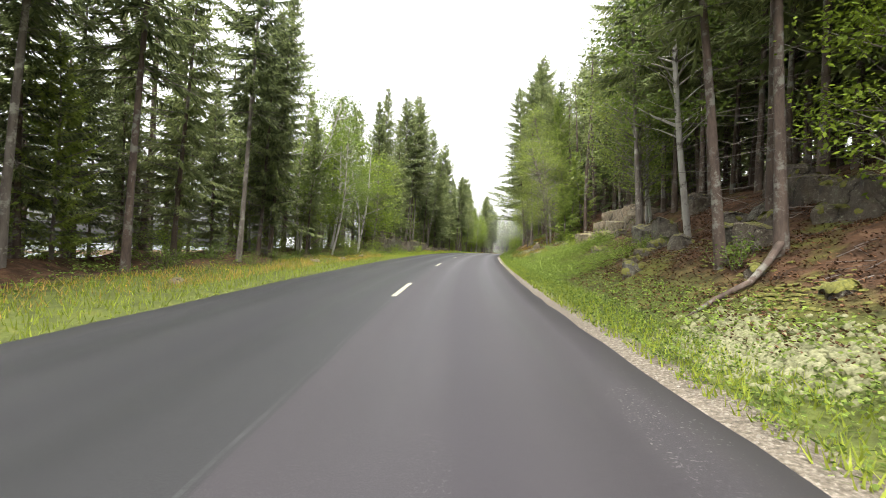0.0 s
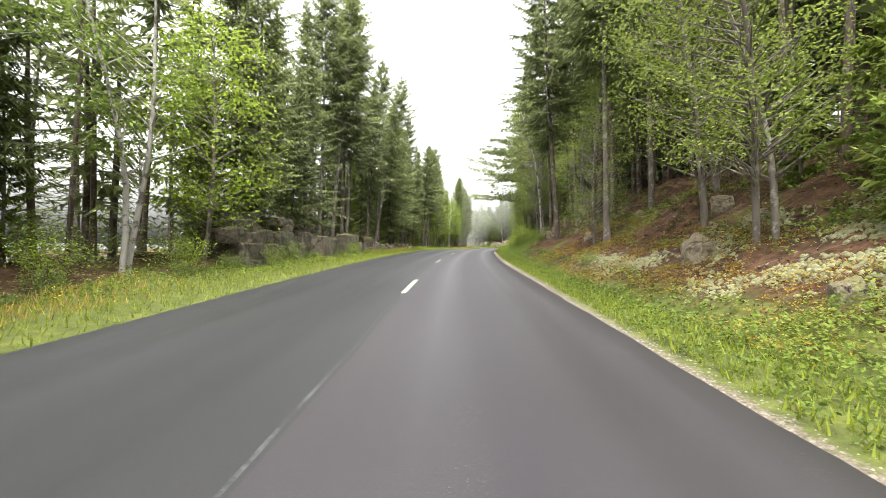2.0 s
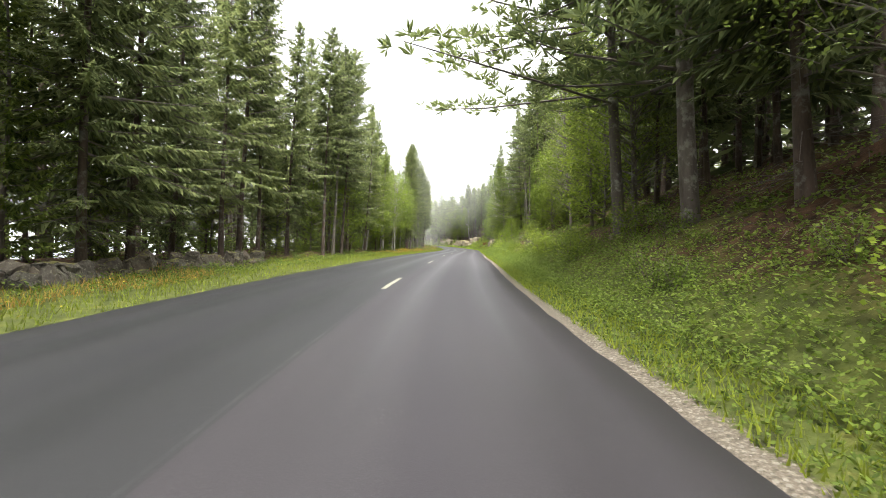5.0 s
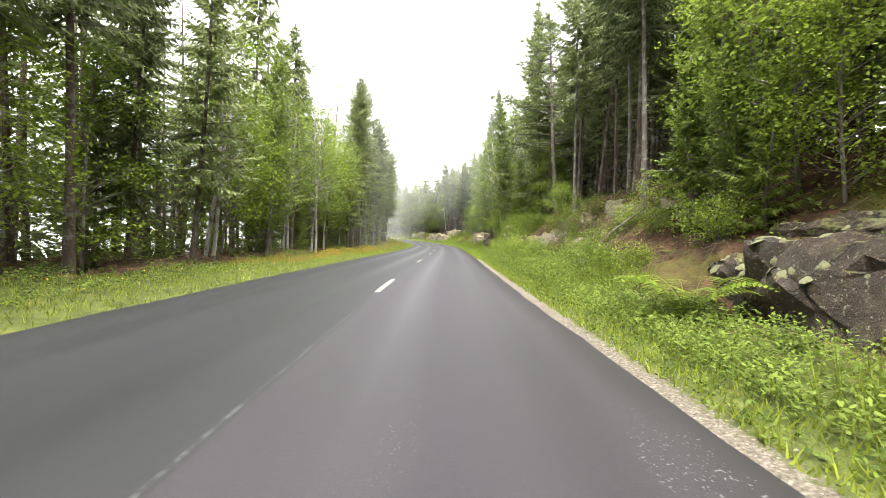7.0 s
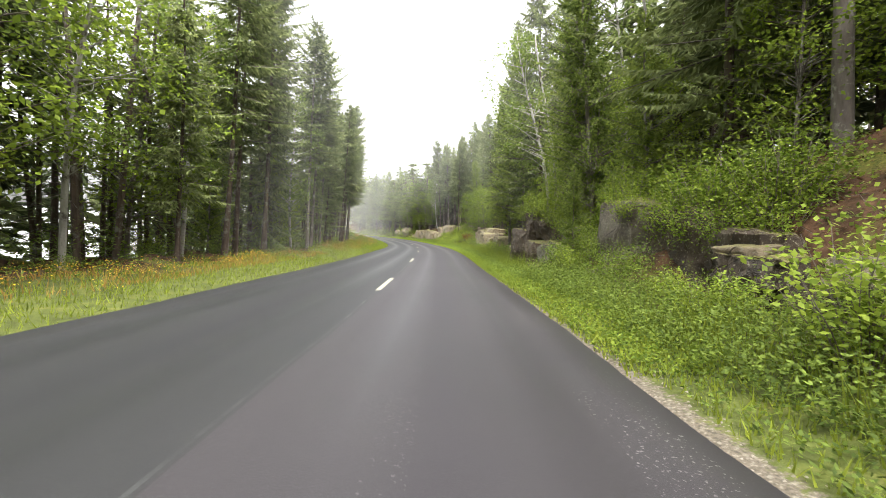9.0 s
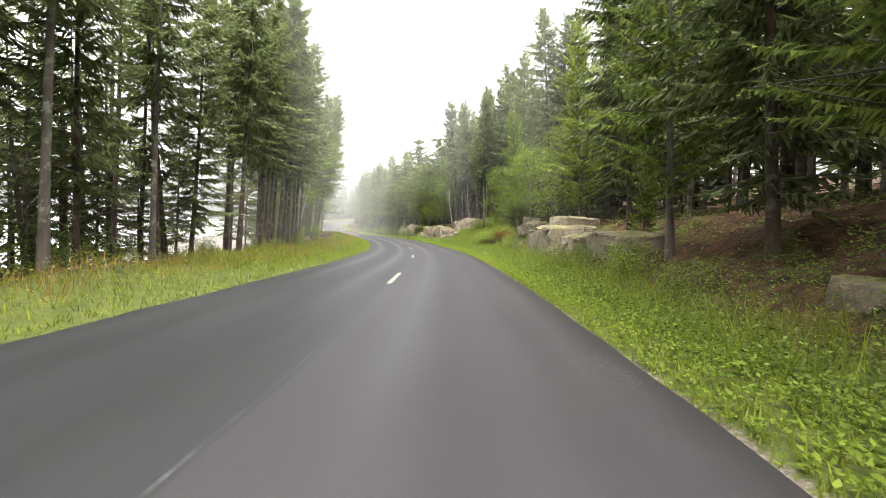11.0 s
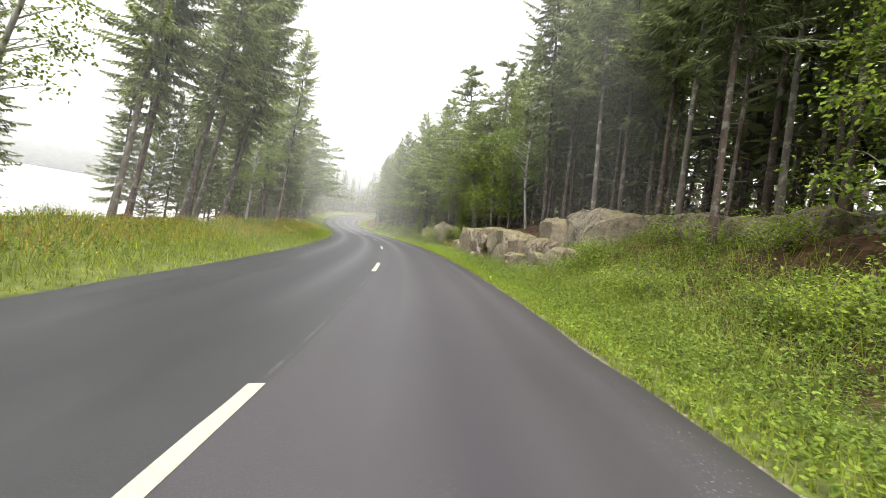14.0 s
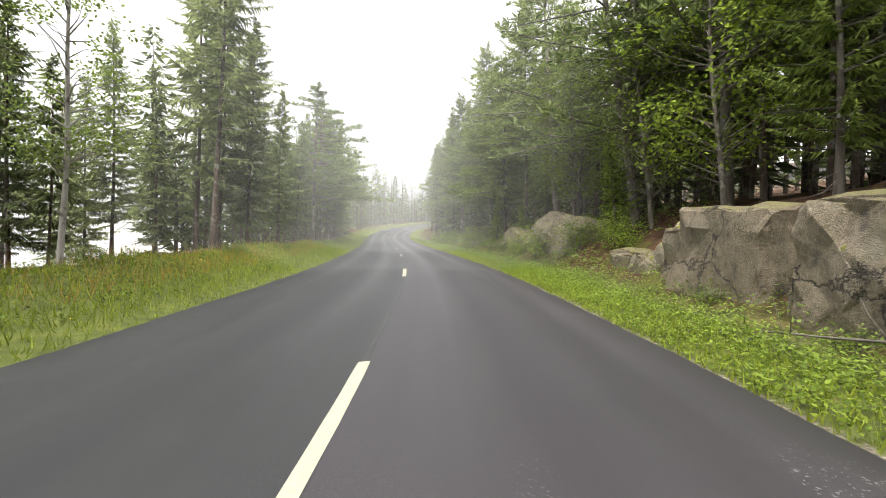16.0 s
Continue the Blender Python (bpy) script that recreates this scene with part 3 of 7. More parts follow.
def conifer(seed, name, height, reach, bare, needles, bark, step=0.30, per=5, spacing=0.12, twig=0.34, droop=0.25, power=0.8,
            hang=0.25, radius=0.0066, dead=44, tip_up=0.2):
    """A spruce, fir or cedar: whorls of boughs with side twigs; bare is the share of the trunk with dead boughs only."""
    rng = np.random.default_rng(seed)
    path = trunk_path(rng, height)
    base = empty(name)
    g = Geo()
    z = path[:, 2] / height
    g.tube(path, height * radius * np.clip(1.0 - z, 0.05, 1) ** 0.85 + 0.012 + 0.04 * np.exp(-np.clip(z, 0, 1) * 30), 8)
    part("trunk", g.mesh("trunk", bark, True), base)
    crown, sticks = Geo(), Geo()
    zb = bare * height
    up = np.array([0, 0, 1.0])
    A, B, C = [], [], []
    zz = zb
    while zz < height - 0.12:
        u = (zz - zb) / (height - zb)
        low = min(1.0, 0.6 + u * 3.0)
        turn0 = rng.uniform(0, 6.28)
        for k in range(per):
            az = turn0 + 6.283 * k / per + rng.uniform(-0.8, 0.8)
            zj = min(height - 0.08, max(zb * 0.85, zz + rng.uniform(-1.1, 1.1) * step))
            length = max(0.18, reach * low * (1 - u) ** power * rng.uniform(0.42, 1.0) * (1.3 if rng.random() < 0.16 else 1.0))
            slope = 0.5 * u - droop * (1 - u) + rng.uniform(-0.28, 0.24)
            out = np.array([math.cos(az), math.sin(az), 0])
            side = np.array([-math.sin(az), math.cos(az), 0])
            m = max(3, int(length / spacing))
            r = np.linspace(0.10, 1, m + 1)
            o = at_height(path, zj)
            sway = rng.uniform(-0.18, 0.18) * length
            pts = o + out * (length * r)[:, None] + up * (slope * length * r + tip_up * length * r ** 2 * 0.5)[:, None] + side * (sway * r ** 2)[:, None]
            if length > 0.9 and rng.random() < 0.4:
                sticks.tube(np.array([o, pts[-1]]), [0.014 + 0.006 * length, 0.005], 3)
            rm = 0.5 * (r[1:] + r[:-1])
            full = twig * (0.25 + 1.15 * np.minimum(1, (1 - rm) * 1.6 + 0.12) * np.minimum(1, 0.35 + rm * 2.2)) * min(1.0, 0.5 + length * 0.5)
            for sg in (-1, 1):
                tl = full * rng.uniform(0.5, 1.35, m)
                fan = sg * rng.uniform(0.6, 1.25, m)
                roll = rng.uniform(-0.75, 0.35, m) - hang
                d = unit(out[None] * np.cos(fan)[:, None] + side[None] * np.sin(fan)[:, None] + up * roll[:, None])
                A.append(pts[:-1])
                B.append(pts[1:])
                C.append(0.5 * (pts[:-1] + pts[1:]) + d * tl[:, None])
            tl = full * rng.uniform(0.4, 1.0, m)
            d = unit(out[None] * rng.uniform(0.2, 1.0, (m, 1)) + side[None] * rng.uniform(-0.4, 0.4, (m, 1)) + up * (rng.uniform(-1.1, 0.2, m) - hang)[:, None])
            w = side[None] * (spacing * 0.45) + up * 0.03
            mid = 0.5 * (pts[:-1] + pts[1:])
            A.append(mid - w)
            B.append(mid + w)
            C.append(mid + d * tl[:, None])
            A.append(pts[-1:] - side * spacing * 0.35)
            B.append(pts[-1:] + side * spacing * 0.35)
            C.append(pts[-1:] + unit(pts[-1:] - pts[-2:-1]) * twig * 0.55)
        zz += step * (1.0 - 0.45 * u) * rng.uniform(0.8, 1.2)
    A, B, C = np.concatenate(A), np.concatenate(B), np.concatenate(C)
    q = np.stack([A, B, C], 1).reshape(-1, 3)
    crown.put(q, [(3 * k, 3 * k + 1, 3 * k + 2) for k in range(len(A))])
    n = int(dead)
    if n and bare > 0.05:
        zz = rng.uniform(0.08, 1.05, n) * zb
        az = rng.uniform(0, 2 * math.pi, n)
        for zi, ai in zip(zz, az):
            o = at_height(path, zi)
            L = rng.uniform(0.12, 0.45) * reach
            d = np.array([math.cos(ai), math.sin(ai), rng.uniform(-0.45, 0.1)])
            sticks.tube(np.array([o, o + d * L * 0.5, o + d * L + np.array([0, 0, rng.uniform(-0.1, 0.2)])]), [0.009, 0.006, 0.002], 3)
    part("crown", crown.mesh("crown", needles, False, sticks, TWIG), base)
    return base


def pine(seed, name, height, reach, bare, fine=1.0):
    """A white pine: wide flat plates of tufted boughs."""
    rng = np.random.default_rng(seed)
    path = trunk_path(rng, height, 0.25)
    base = empty(name)
    g = Geo()
    z = path[:, 2] / height
    g.tube(path, height * 0.012 * np.clip(1 - z, 0.05, 1) ** 0.8 + 0.02, 8)
    part("trunk", g.mesh("trunk", GREY_BARK, True), base)
    crown, sticks = Geo(), Geo()
    zz = bare * height
    while zz < height - 0.3:
        u = (zz - bare * height) / (height * (1 - bare))
        for _ in range(rng.integers(4, 7)):
            az = rng.uniform(0, 2 * math.pi)
            L = reach * (1 - u ** 1.6) * rng.uniform(0.6, 1.15) + 0.3
            out = np.array([math.cos(az), math.sin(az), 0])
            side = np.array([-math.sin(az), math.cos(az), 0])
            o = at_height(path, zz + rng.uniform(-0.25, 0.25))
            m = max(4, int(L / 0.30 * fine))
            r = np.linspace(0.25, 1, m)
            rise = rng.uniform(-0.1, 0.35)
            pts = o + out * (L * r)[:, None] + np.array([0, 0, 1]) * (L * rise * r ** 1.5)[:, None]
            sticks.tube(np.array([o, pts[m // 2], pts[-1]]), [0.045, 0.025, 0.008], 4)
            for ri, p in zip(r, pts):
                spread = 0.5 * L * (1 - ri * 0.7) * 0.55
                for _k in range(int(3 * fine) + 1):
                    c = p + side * rng.uniform(-spread, spread) + np.array([0, 0, rng.uniform(0, 0.12)])
                    n = 8
                    d = unit(rng.normal(0, 1, (n, 3)) * [1, 1, 0.45] + out * 0.7 + np.array([0, 0, 0.55])) * rng.uniform(0.2, 0.38, (n, 1))
                    w = unit(np.cross(d, rng.normal(0, 1, (n, 3)))) * 0.032
                    crown.kites(np.repeat(c[None], n, 0), d, w, 0.55)
        zz += rng.uniform(0.55, 0.95)
    part("crown", crown.mesh("crown", PINE, False, sticks, TWIG), base)
    return base


def broadleaf(seed, name, height, reach, bare, leaves, bark, clumps=46, per=44, leaf=0.20, clump=0.62, radius=0.0068, stems=1):
    rng = np.random.default_rng(seed)
    base = empty(name)
    wood = Geo()
    paths = []
    for k in range(stems):
        path = trunk_path(rng, height * rng.uniform(0.85, 1.0), 0.5 if stems > 1 else 0.35)
        if stems > 1:
            path[:, :2] += (rng.uniform(-1, 1, 2) * 1.0)[None] * (path[:, 2:3] / height) + rng.uniform(-0.2, 0.2, 2)[None]
        z = np.clip(path[:, 2] / path[-1, 2], 0, 1)
        wood.tube(path, height * radius * (1.02 - z) ** 0.8 + 0.015, 7)
        paths.append(path)
    crown = Geo()
    limbs = Geo()
    for i in range(clumps):
        path = paths[i % stems]
        top = path[-1, 2]
        zc = rng.uniform(bare * top, top * 1.0)
        u = (zc - bare * top) / (top * (1 - bare) + 1e-6)
        wide = reach * (math.sin(math.pi * min(1, 0.18 + 0.78 * u)) ** 0.7)
        az = rng.uniform(0, 2 * math.pi)
        rr = wide * math.sqrt(rng.uniform(0.15, 1))
        foot = at_height(path, max(0.3, zc - 0.45 * rr - 0.2))
        c = at_height(path, zc) + np.array([math.cos(az) * rr, math.sin(az) * rr, rng.uniform(-0.1, 0.2)])
        mid = (foot + c) / 2 + rng.normal(0, 0.12, 3)
        limbs.tube(np.array([foot, mid, c]), [0.010 + 0.012 * rr, 0.012, 0.004], 4)
        n = per
        q = rng.normal(0, 1, (n, 3)) * np.array([1, 1, 0.55]) * clump * 0.5
        p = c + q
        d = unit(rng.normal(0, 1, (n, 3)) * [1, 1, 0.5] + unit(q) * 0.6 + np.array([0, 0, -0.25])) * (leaf * rng.uniform(0.7, 1.3, (n, 1)))
        w = unit(np.cross(d, rng.normal(0, 0.5, (n, 3)) + np.array([0, 0, 1.0]))) * (leaf * 0.34 * rng.uniform(0.8, 1.2, (n, 1)))
        crown.kites(p, d, w, 0.45)
    wood.put(np.concatenate(limbs.v), limbs.f)
    part("trunk", wood.mesh("trunk", bark, True), base)
    part("crown", crown.mesh("crown", leaves), base)
    return base


def bush(seed, name, width, height, leaves, count=420, leaf=0.13):
    rng = np.random.default_rng(seed)
    stems, crown = Geo(), Geo()
    tips = []
    for k in range(19):
        az, r = rng.uniform(0, 6.28), width * 0.5 * math.sqrt(rng.uniform(0.02, 1))
        tip = np.array([math.cos(az) * r, math.sin(az) * r, height * rng.uniform(0.55, 1.0) * (1.1 - 0.5 * (r / width * 2) ** 2)])
        foot = np.array([math.cos(az) * r * 0.2, math.sin(az) * r * 0.2, -0.08])
        stems.tube(np.array([foot, (foot + tip) / 2 + rng.normal(0, 0.04, 3), tip]), [0.009, 0.006, 0.003], 3)
        tips.append((foot, tip))
    n = count
    pick = rng.integers(0, len(tips), n)
    f = rng.uniform(0.06, 1.06, n) ** 0.62
    foot = np.array([tips[i][0] for i in pick])
    tip = np.array([tips[i][1] for i in pick])
    p = foot + (tip - foot) * f[:, None] + rng.normal(0, 1, (n, 3)) * width * np.array([0.075, 0.075, 0.06])
    p[:, 2] = np.maximum(p[:, 2], -0.12)
    d = unit(rng.normal(0, 1, (n, 3)) * [1, 1, 0.5] + np.array([0, 0, 0.15])) * (leaf * rng.uniform(0.7, 1.3, (n, 1)))
    w = unit(np.cross(d, rng.normal(0, 0.5, (n, 3)) + np.array([0, 0, 1.0]))) * leaf * 0.33
    crown.kites(p, d, w, 0.45)
    base = empty(name)
    part("stem", stems.mesh("stem", TWIG, True), base)
    part("foliage", crown.mesh("foliage", leaves), base)
    return base


def fern(seed, name, reach=0.9):
    rng = np.random.default_rng(seed)
    base = empty(name)
    for k in range(13):
        az = k * 2.4 + rng.uniform(-0.2, 0.2)
        L = reach * rng.uniform(0.75, 1.1)
        out, side = np.array([math.cos(az), math.sin(az), 0]), np.array([-math.sin(az), math.cos(az), 0])
        r = np.linspace(0.06, 1, 18)
        pts = out * (L * r * 0.85)[:, None] + np.array([0, 0, 1]) * (L * (1.15 * r - 0.75 * r ** 2.2))[:, None]
        g = Geo()
        g.tube(pts[::4], np.linspace(0.008, 0.002, len(pts[::4])), 3)
        for sg in (-1, 1):
            ln = L * 0.26 * np.sin(math.pi * np.clip(r * 0.92 + 0.06, 0, 1)) ** 0.8 + 0.02
            d = (side * sg + out * 0.35 + np.array([0, 0, -0.15])) * ln[:, None]
            g.kites(pts, d, np.repeat(out[None] * L * 0.024, len(r), 0), 0.35)
        part("frond", g.mesh("frond", MAPLE), base)
    return base




def far_tree(seed, height, reach, bare, count, thick=0.15, dead=10, broad=False):
    """Corners, faces and slots of a plain conifer for the joined wood."""
    rng = np.random.default_rng(seed)
    crown, stem = Geo(), Geo()
    z = bare * height + (1 - bare) * height * rng.uniform(0, 1, count) ** 0.95
    u = (z - bare * height) / (height * (1 - bare))
    az = rng.uniform(0, 6.283, count)
    out = np.stack([np.cos(az), np.sin(az), 0 * az], 1)
    L = reach * np.minimum(1, 0.5 + 3 * u) * (1 - u) ** 0.8 * rng.uniform(0.6, 1.2, count) + 0.15
    f = rng.uniform(0.05, 0.75, count)
    p = out * (L * f)[:, None] + np.stack([0 * z, 0 * z, z], 1)
    d = (out + np.array([0, 0, 1]) * rng.uniform(-0.6, 0.15, (count, 1)) + rng.normal(0, 0.25, (count, 3))) * (0.15 + (L if broad else np.minimum(L, 1.3)) * rng.uniform(0.22, 0.42, count))[:, None]
    w = unit(np.cross(d, rng.normal(0, 0.6, (count, 3)) + np.array([0, 0, 1.0]))) * (0.025 * L + 0.035 if broad else 0.018 * np.minimum(L, 1.3) + 0.035)[:, None]
    if broad:
        crown.kites(p, d * 1.5, w * 2.2, 0.4)
    else:
        crown.sprays(p, d, w)
    stem.tube([(0, 0, -0.3), (rng.uniform(-0.1, 0.1), 0.1, height * 0.5), (0, 0, height * 0.95)], [thick, thick * 0.68, 0.015], 6)
    for _ in range(dead):
        a, zz = rng.uniform(0, 6.28), rng.uniform(0.1, 1) * bare * height
        stem.tube([(0, 0, zz), (math.cos(a) * 0.9, math.sin(a) * 0.9, zz + rng.uniform(-0.35, 0.1))], [0.014, 0.004], 3)
    return crown, stem


def rock_mesh(seed, length, width, height, material, rough=1.0, corners=26, square=0.45):
    """An angular block: the hull of jittered corners, roughened."""
    rng = np.random.default_rng(seed)
    bm = bmesh.new()
    for sx in (-1, 1):
        for sy in (-1, 1):
            for sz in (-1, 1):
                j = rng.uniform(square, 1.0, 3)
                bm.verts.new((sx * j[0], sy * j[1], sz * j[2] if sz < 0 else j[2] * rng.uniform(0.7, 1)))
    for _ in range(corners - 8):
        q = rng.normal(0, 1, 3)
        q /= (np.abs(q) ** 4).sum() ** 0.25
        bm.verts.new(q * rng.uniform(0.85, 1.08))
    ret = bmesh.ops.convex_hull(bm, input=bm.verts)
    bmesh.ops.delete(bm, geom=[g for g in ret["geom_interior"] if isinstance(g, bmesh.types.BMVert)], context="VERTS")
    bmesh.ops.dissolve_limit(bm, angle_limit=radians(9), verts=bm.verts, edges=bm.edges)
    for v in bm.verts:
        v.co = Vector((v.co.x * length / 2, v.co.y * width / 2, v.co.z * height / 2))
    size = min(length, width, height)
    bmesh.ops.bevel(bm, geom=bm.edges[:], offset=0.03 * size + 0.006, segments=1, affect="EDGES", profile=0.6)
    bmesh.ops.triangulate(bm, faces=bm.faces[:])
    for cuts in (2, 1):
        long_edges = [e for e in bm.edges if e.calc_length() > 0.15 * cuts + 0.045 * size]
        bmesh.ops.subdivide_edges(bm, edges=long_edges, cuts=cuts, use_grid_fill=False)
        bmesh.ops.triangulate(bm, faces=bm.faces[:])
    off = Vector(rng.uniform(-50, 50, 3))
    tilt = Euler(rng.uniform(-0.5, 0.5, 3)).to_matrix()
    bm.normal_update()
    moves = []
    for v in bm.verts:
        n1 = noise.noise((v.co * 1.4 + off))
        n2 = noise.noise((v.co * 4.5 + off))
        q = tilt @ v.co
        near, place = noise.voronoi(Vector((q.x * 1.5, q.y * 1.5, q.z * 2.3)) + off)
        step = noise.cell(place[0] * 7.3) * 0.5 * min(1.0, size)               # spalled faces, each at a depth of its own
        joint = max(0.0, 0.07 - (near[1] - near[0])) / 0.07
        ledge = abs(noise.noise(Vector((v.co.x * 0.6, v.co.y * 0.6, v.co.z * 2.6)) + off))
        moves.append(v.normal * rough * (0.08 * n1 * min(1.4, size) + 0.035 * n2 + 0.02 * noise.noise(v.co * 11 + off) + 0.11 * step - 0.05 * joint * min(1, size) - 0.05 * max(0, 0.06 - ledge) / 0.06 * min(1, size)))
    for v, m in zip(bm.verts, moves):
        v.co += m
    me = bpy.data.meshes.new("boulder")
    bm.to_mesh(me)
    bm.free()
    me.materials.append(material)
    me.shade_smooth()
    me.set_sharp_from_angle(angle=radians(16))
    return me


class Stock:
    """A kind of thing, built on first use and copied after that."""
    def __init__(self, make, label, category, group=""):
        self.make, self.tags, self.first = make, (label, category, group), None

    def stand(self, s, off, scale=1.0, yaw=None, lean=0.0, lean_to=None, sink=0.0, rng=random):
        x, y, z = spot(s, off)
        return self.at(x, y, z - sink, scale, rng.uniform(0, 6.28) if yaw is None else yaw, lean, lean_to, s, off)

    def at(self, x, y, z, scale, yaw, lean=0.0, lean_to=None, s=0.0, off=1.0):
        if lean_to is None:                     # towards the road
            _, v = centre(s)
            lean_to = math.atan2(v[0] * np.sign(off), -v[1] * np.sign(off))
        if self.first is None:
            self.first, self.size = self.make(), scale
            tagged(self.first, *self.tags)
            self.first.matrix_world = turn(x, y, z, yaw, scale, lean, lean_to)
            return self.first
        return copy_thing(self.first, turn(x, y, z, yaw, scale / self.size, lean, lean_to))


# ---- the ground, the road and its marks ----
def strip_mesh(name, s_list, offs, height, material, uv=True):
    s, o = np.meshgrid(s_list, offs, indexing="ij")
    flat = np.stack([o, s], -1).reshape(-1, 2)
    o = beside(s, o)
    p, v = centre(s)
    q = np.stack([p[..., 0] + v[..., 1] * o, p[..., 1] - v[..., 0] * o, p[..., 2] + height(s, o)], -1)
    m, n = s.shape
    idx = np.arange(m * n).reshape(m, n)
    f = np.stack([idx[:-1, :-1], idx[:-1, 1:], idx[1:, 1:], idx[1:, :-1]], -1).reshape(-1, 4)
    me = bpy.data.meshes.new(name)
    me.from_pydata(q.reshape(-1, 3).tolist(), [], f.tolist())
    lay = me.uv_layers.new(name="road")
    loops = np.empty(len(me.loops), int)
    me.loops.foreach_get("vertex_index", loops)
    lay.data.foreach_set("uv", flat[loops].astype(np.float32).ravel())
    me.materials.append(material)
    me.shade_smooth()
    return me


def out_to(a, b, n, power=2.0):
    return a + (b - a) * np.linspace(0, 1, n) ** power


right_offs = np.concatenate([np.arange(3.3, 10, 0.3), out_to(10, 70, 24), [140, 400]])
left_offs = -np.concatenate([np.arange(3.3, 9, 0.3), out_to(9, 60, 22), [110, 300]])[::-1]
ground = new("ground", strip_mesh("ground", np.arange(S0, S1, 0.9), np.concatenate([left_offs, [0.0], right_offs]), lie, GROUND))
tagged(ground, "verge turf, pine litter and moss beside the road", "ground", kind="structure")


def crown_of_road(s, o):
    return 0.02 - 0.012 * np.abs(o) + 0.004 * np.sin(s * 0.8) * np.sin(o)


def road_object():
    me = strip_mesh("road", np.arange(S0, S1, 0.5), np.linspace(-HALF, HALF, 15), crown_of_road, ASPHALT)
    bm = bmesh.new()
    bm.from_mesh(me)
    lay = bm.loops.layers.uv["road"]
    rim = [v for v in bm.verts if any(abs(abs(l[lay].uv.x) - HALF) < 1e-3 for l in v.link_loops)]
    for v in rim:                               # the ragged edge of the paving
        l = v.link_loops[0][lay].uv
        _, d = centre(l.y)
        w = 0.05 * noise.noise(Vector((l.y * 0.9, l.x, 0))) + 0.03 * noise.noise(Vector((l.y * 4.0, l.x, 3)))
        k = math.copysign(1, l.x) * w
        v.co += Vector((d[1] * k, -d[0] * k, 0))
    edges = [e for e in bm.edges if e.is_boundary and all(v in set(rim) for v in e.verts)]
    ret = bmesh.ops.extrude_edge_only(bm, edges=edges)
    for v in (g for g in ret["geom"] if isinstance(g, bmesh.types.BMVert)):
        v.co.z -= 0.12
    bm.to_mesh(me)
    bm.free()
    ob = new("road", me)
    return tagged(ob, "dark grey asphalt road with a faint paving joint", "road", kind="structure")


road = road_object()


def dash_mesh(s, length=3.05, width=0.115, seed=0):
    rng = np.random.default_rng(seed)
    n = 9
    ss = np.linspace(s, s + length, n)
    g = Geo()
    rows = []
    for k, si in enumerate(ss):
        p, v = centre(si)
        for o in (-width / 2, width / 2):
            oo = o + rng.uniform(-0.004, 0.004)
            sk = si + (o * 0.45 if k in (0, n - 1) else 0)
            p2, v2 = centre(sk)
            rows.append((p2[0] + v2[1] * oo, p2[1] - v2[0] * oo, p2[2] + crown_of_road(sk, oo) + 0.005))
    g.put(rows, [(2 * k, 2 * k + 1, 2 * k + 3, 2 * k + 2) for k in range(n - 1)])
    return g.mesh("lane_dash", PAINT)


for k in range(0, 25):
    ob = new("lane_dash", dash_mesh(k * STEP, seed=k))
    ob.parent = road

# sea below the wood on the left
g = Geo()
g.put([(-900, -300, -9.5), (22, -300, -9.5), (22, 900, -9.5), (-900, 900, -9.5)], [(0, 1, 2, 3)])
tagged(new("water", g.mesh("water", WATER)), "grey calm sea water below the wooded slope", "water", kind="structure")

# opaque white upright sheet added over the sea as a fog backdrop
g = Geo()
g.put([(-60, 150, -9.6), (-60, 520, -9.6), (-60, 520, 4.0), (-60, 150, 4.0)], [(0, 1, 2, 3)])
tagged(new("sea_fog_sheet", g.mesh("sea_fog_sheet", SEA_FOG)), "upright white sheet added over the sea as fog", "fog", kind="structure")

# upright see-through sheets across the road beyond the bend stand in for fog haze
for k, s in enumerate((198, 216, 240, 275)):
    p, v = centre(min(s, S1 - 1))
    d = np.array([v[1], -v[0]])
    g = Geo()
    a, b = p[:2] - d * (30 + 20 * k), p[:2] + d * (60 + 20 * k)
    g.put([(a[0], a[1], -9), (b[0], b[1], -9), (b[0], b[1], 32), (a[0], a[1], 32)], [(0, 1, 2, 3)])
    tagged(new("fog_sheet", g.mesh("fog_sheet", LIGHT_FOG if k < 1 else FOG)), "upright see-through sheet painting pale haze between the far trees", "fog", "fog over the road", "stuff")


def mist_sheet_arch(s):
    """See-through sheet standing in for mist, across wood and road, open over the lane and thinning out towards it."""
    p, v = centre(s)
    lane, wide = 1.3, 2.4
    rows = [(-3.0, (-40, lane - wide)), (-3.0, (lane + wide, 50)), (4.2, (lane - wide, lane + wide))]
    g = Geo()
    flat = []
    for low, (a, b) in rows:
        for o, z in ((a, low), (b, low), (b, 32.0), (a, 32.0)):
            flat.append((o - lane, z - 1.2))
        g.put([(p[0] + v[1] * o, p[1] - v[0] * o, p[2] + z) for o, z in ((a, low), (b, low), (b, 32.0), (a, 32.0))], [(0, 1, 2, 3)])
    me = g.mesh("mist", MIST)
    lay = me.uv_layers.new(name="lane")
    lay.data.foreach_set("uv", np.array(flat, np.float32).ravel())
    tagged(new("mist", me), "see-through sheet painting thin mist between the trees", "fog", "fog over the road", "stuff")


for s in (122, 148, 174):
    mist_sheet_arch(s)

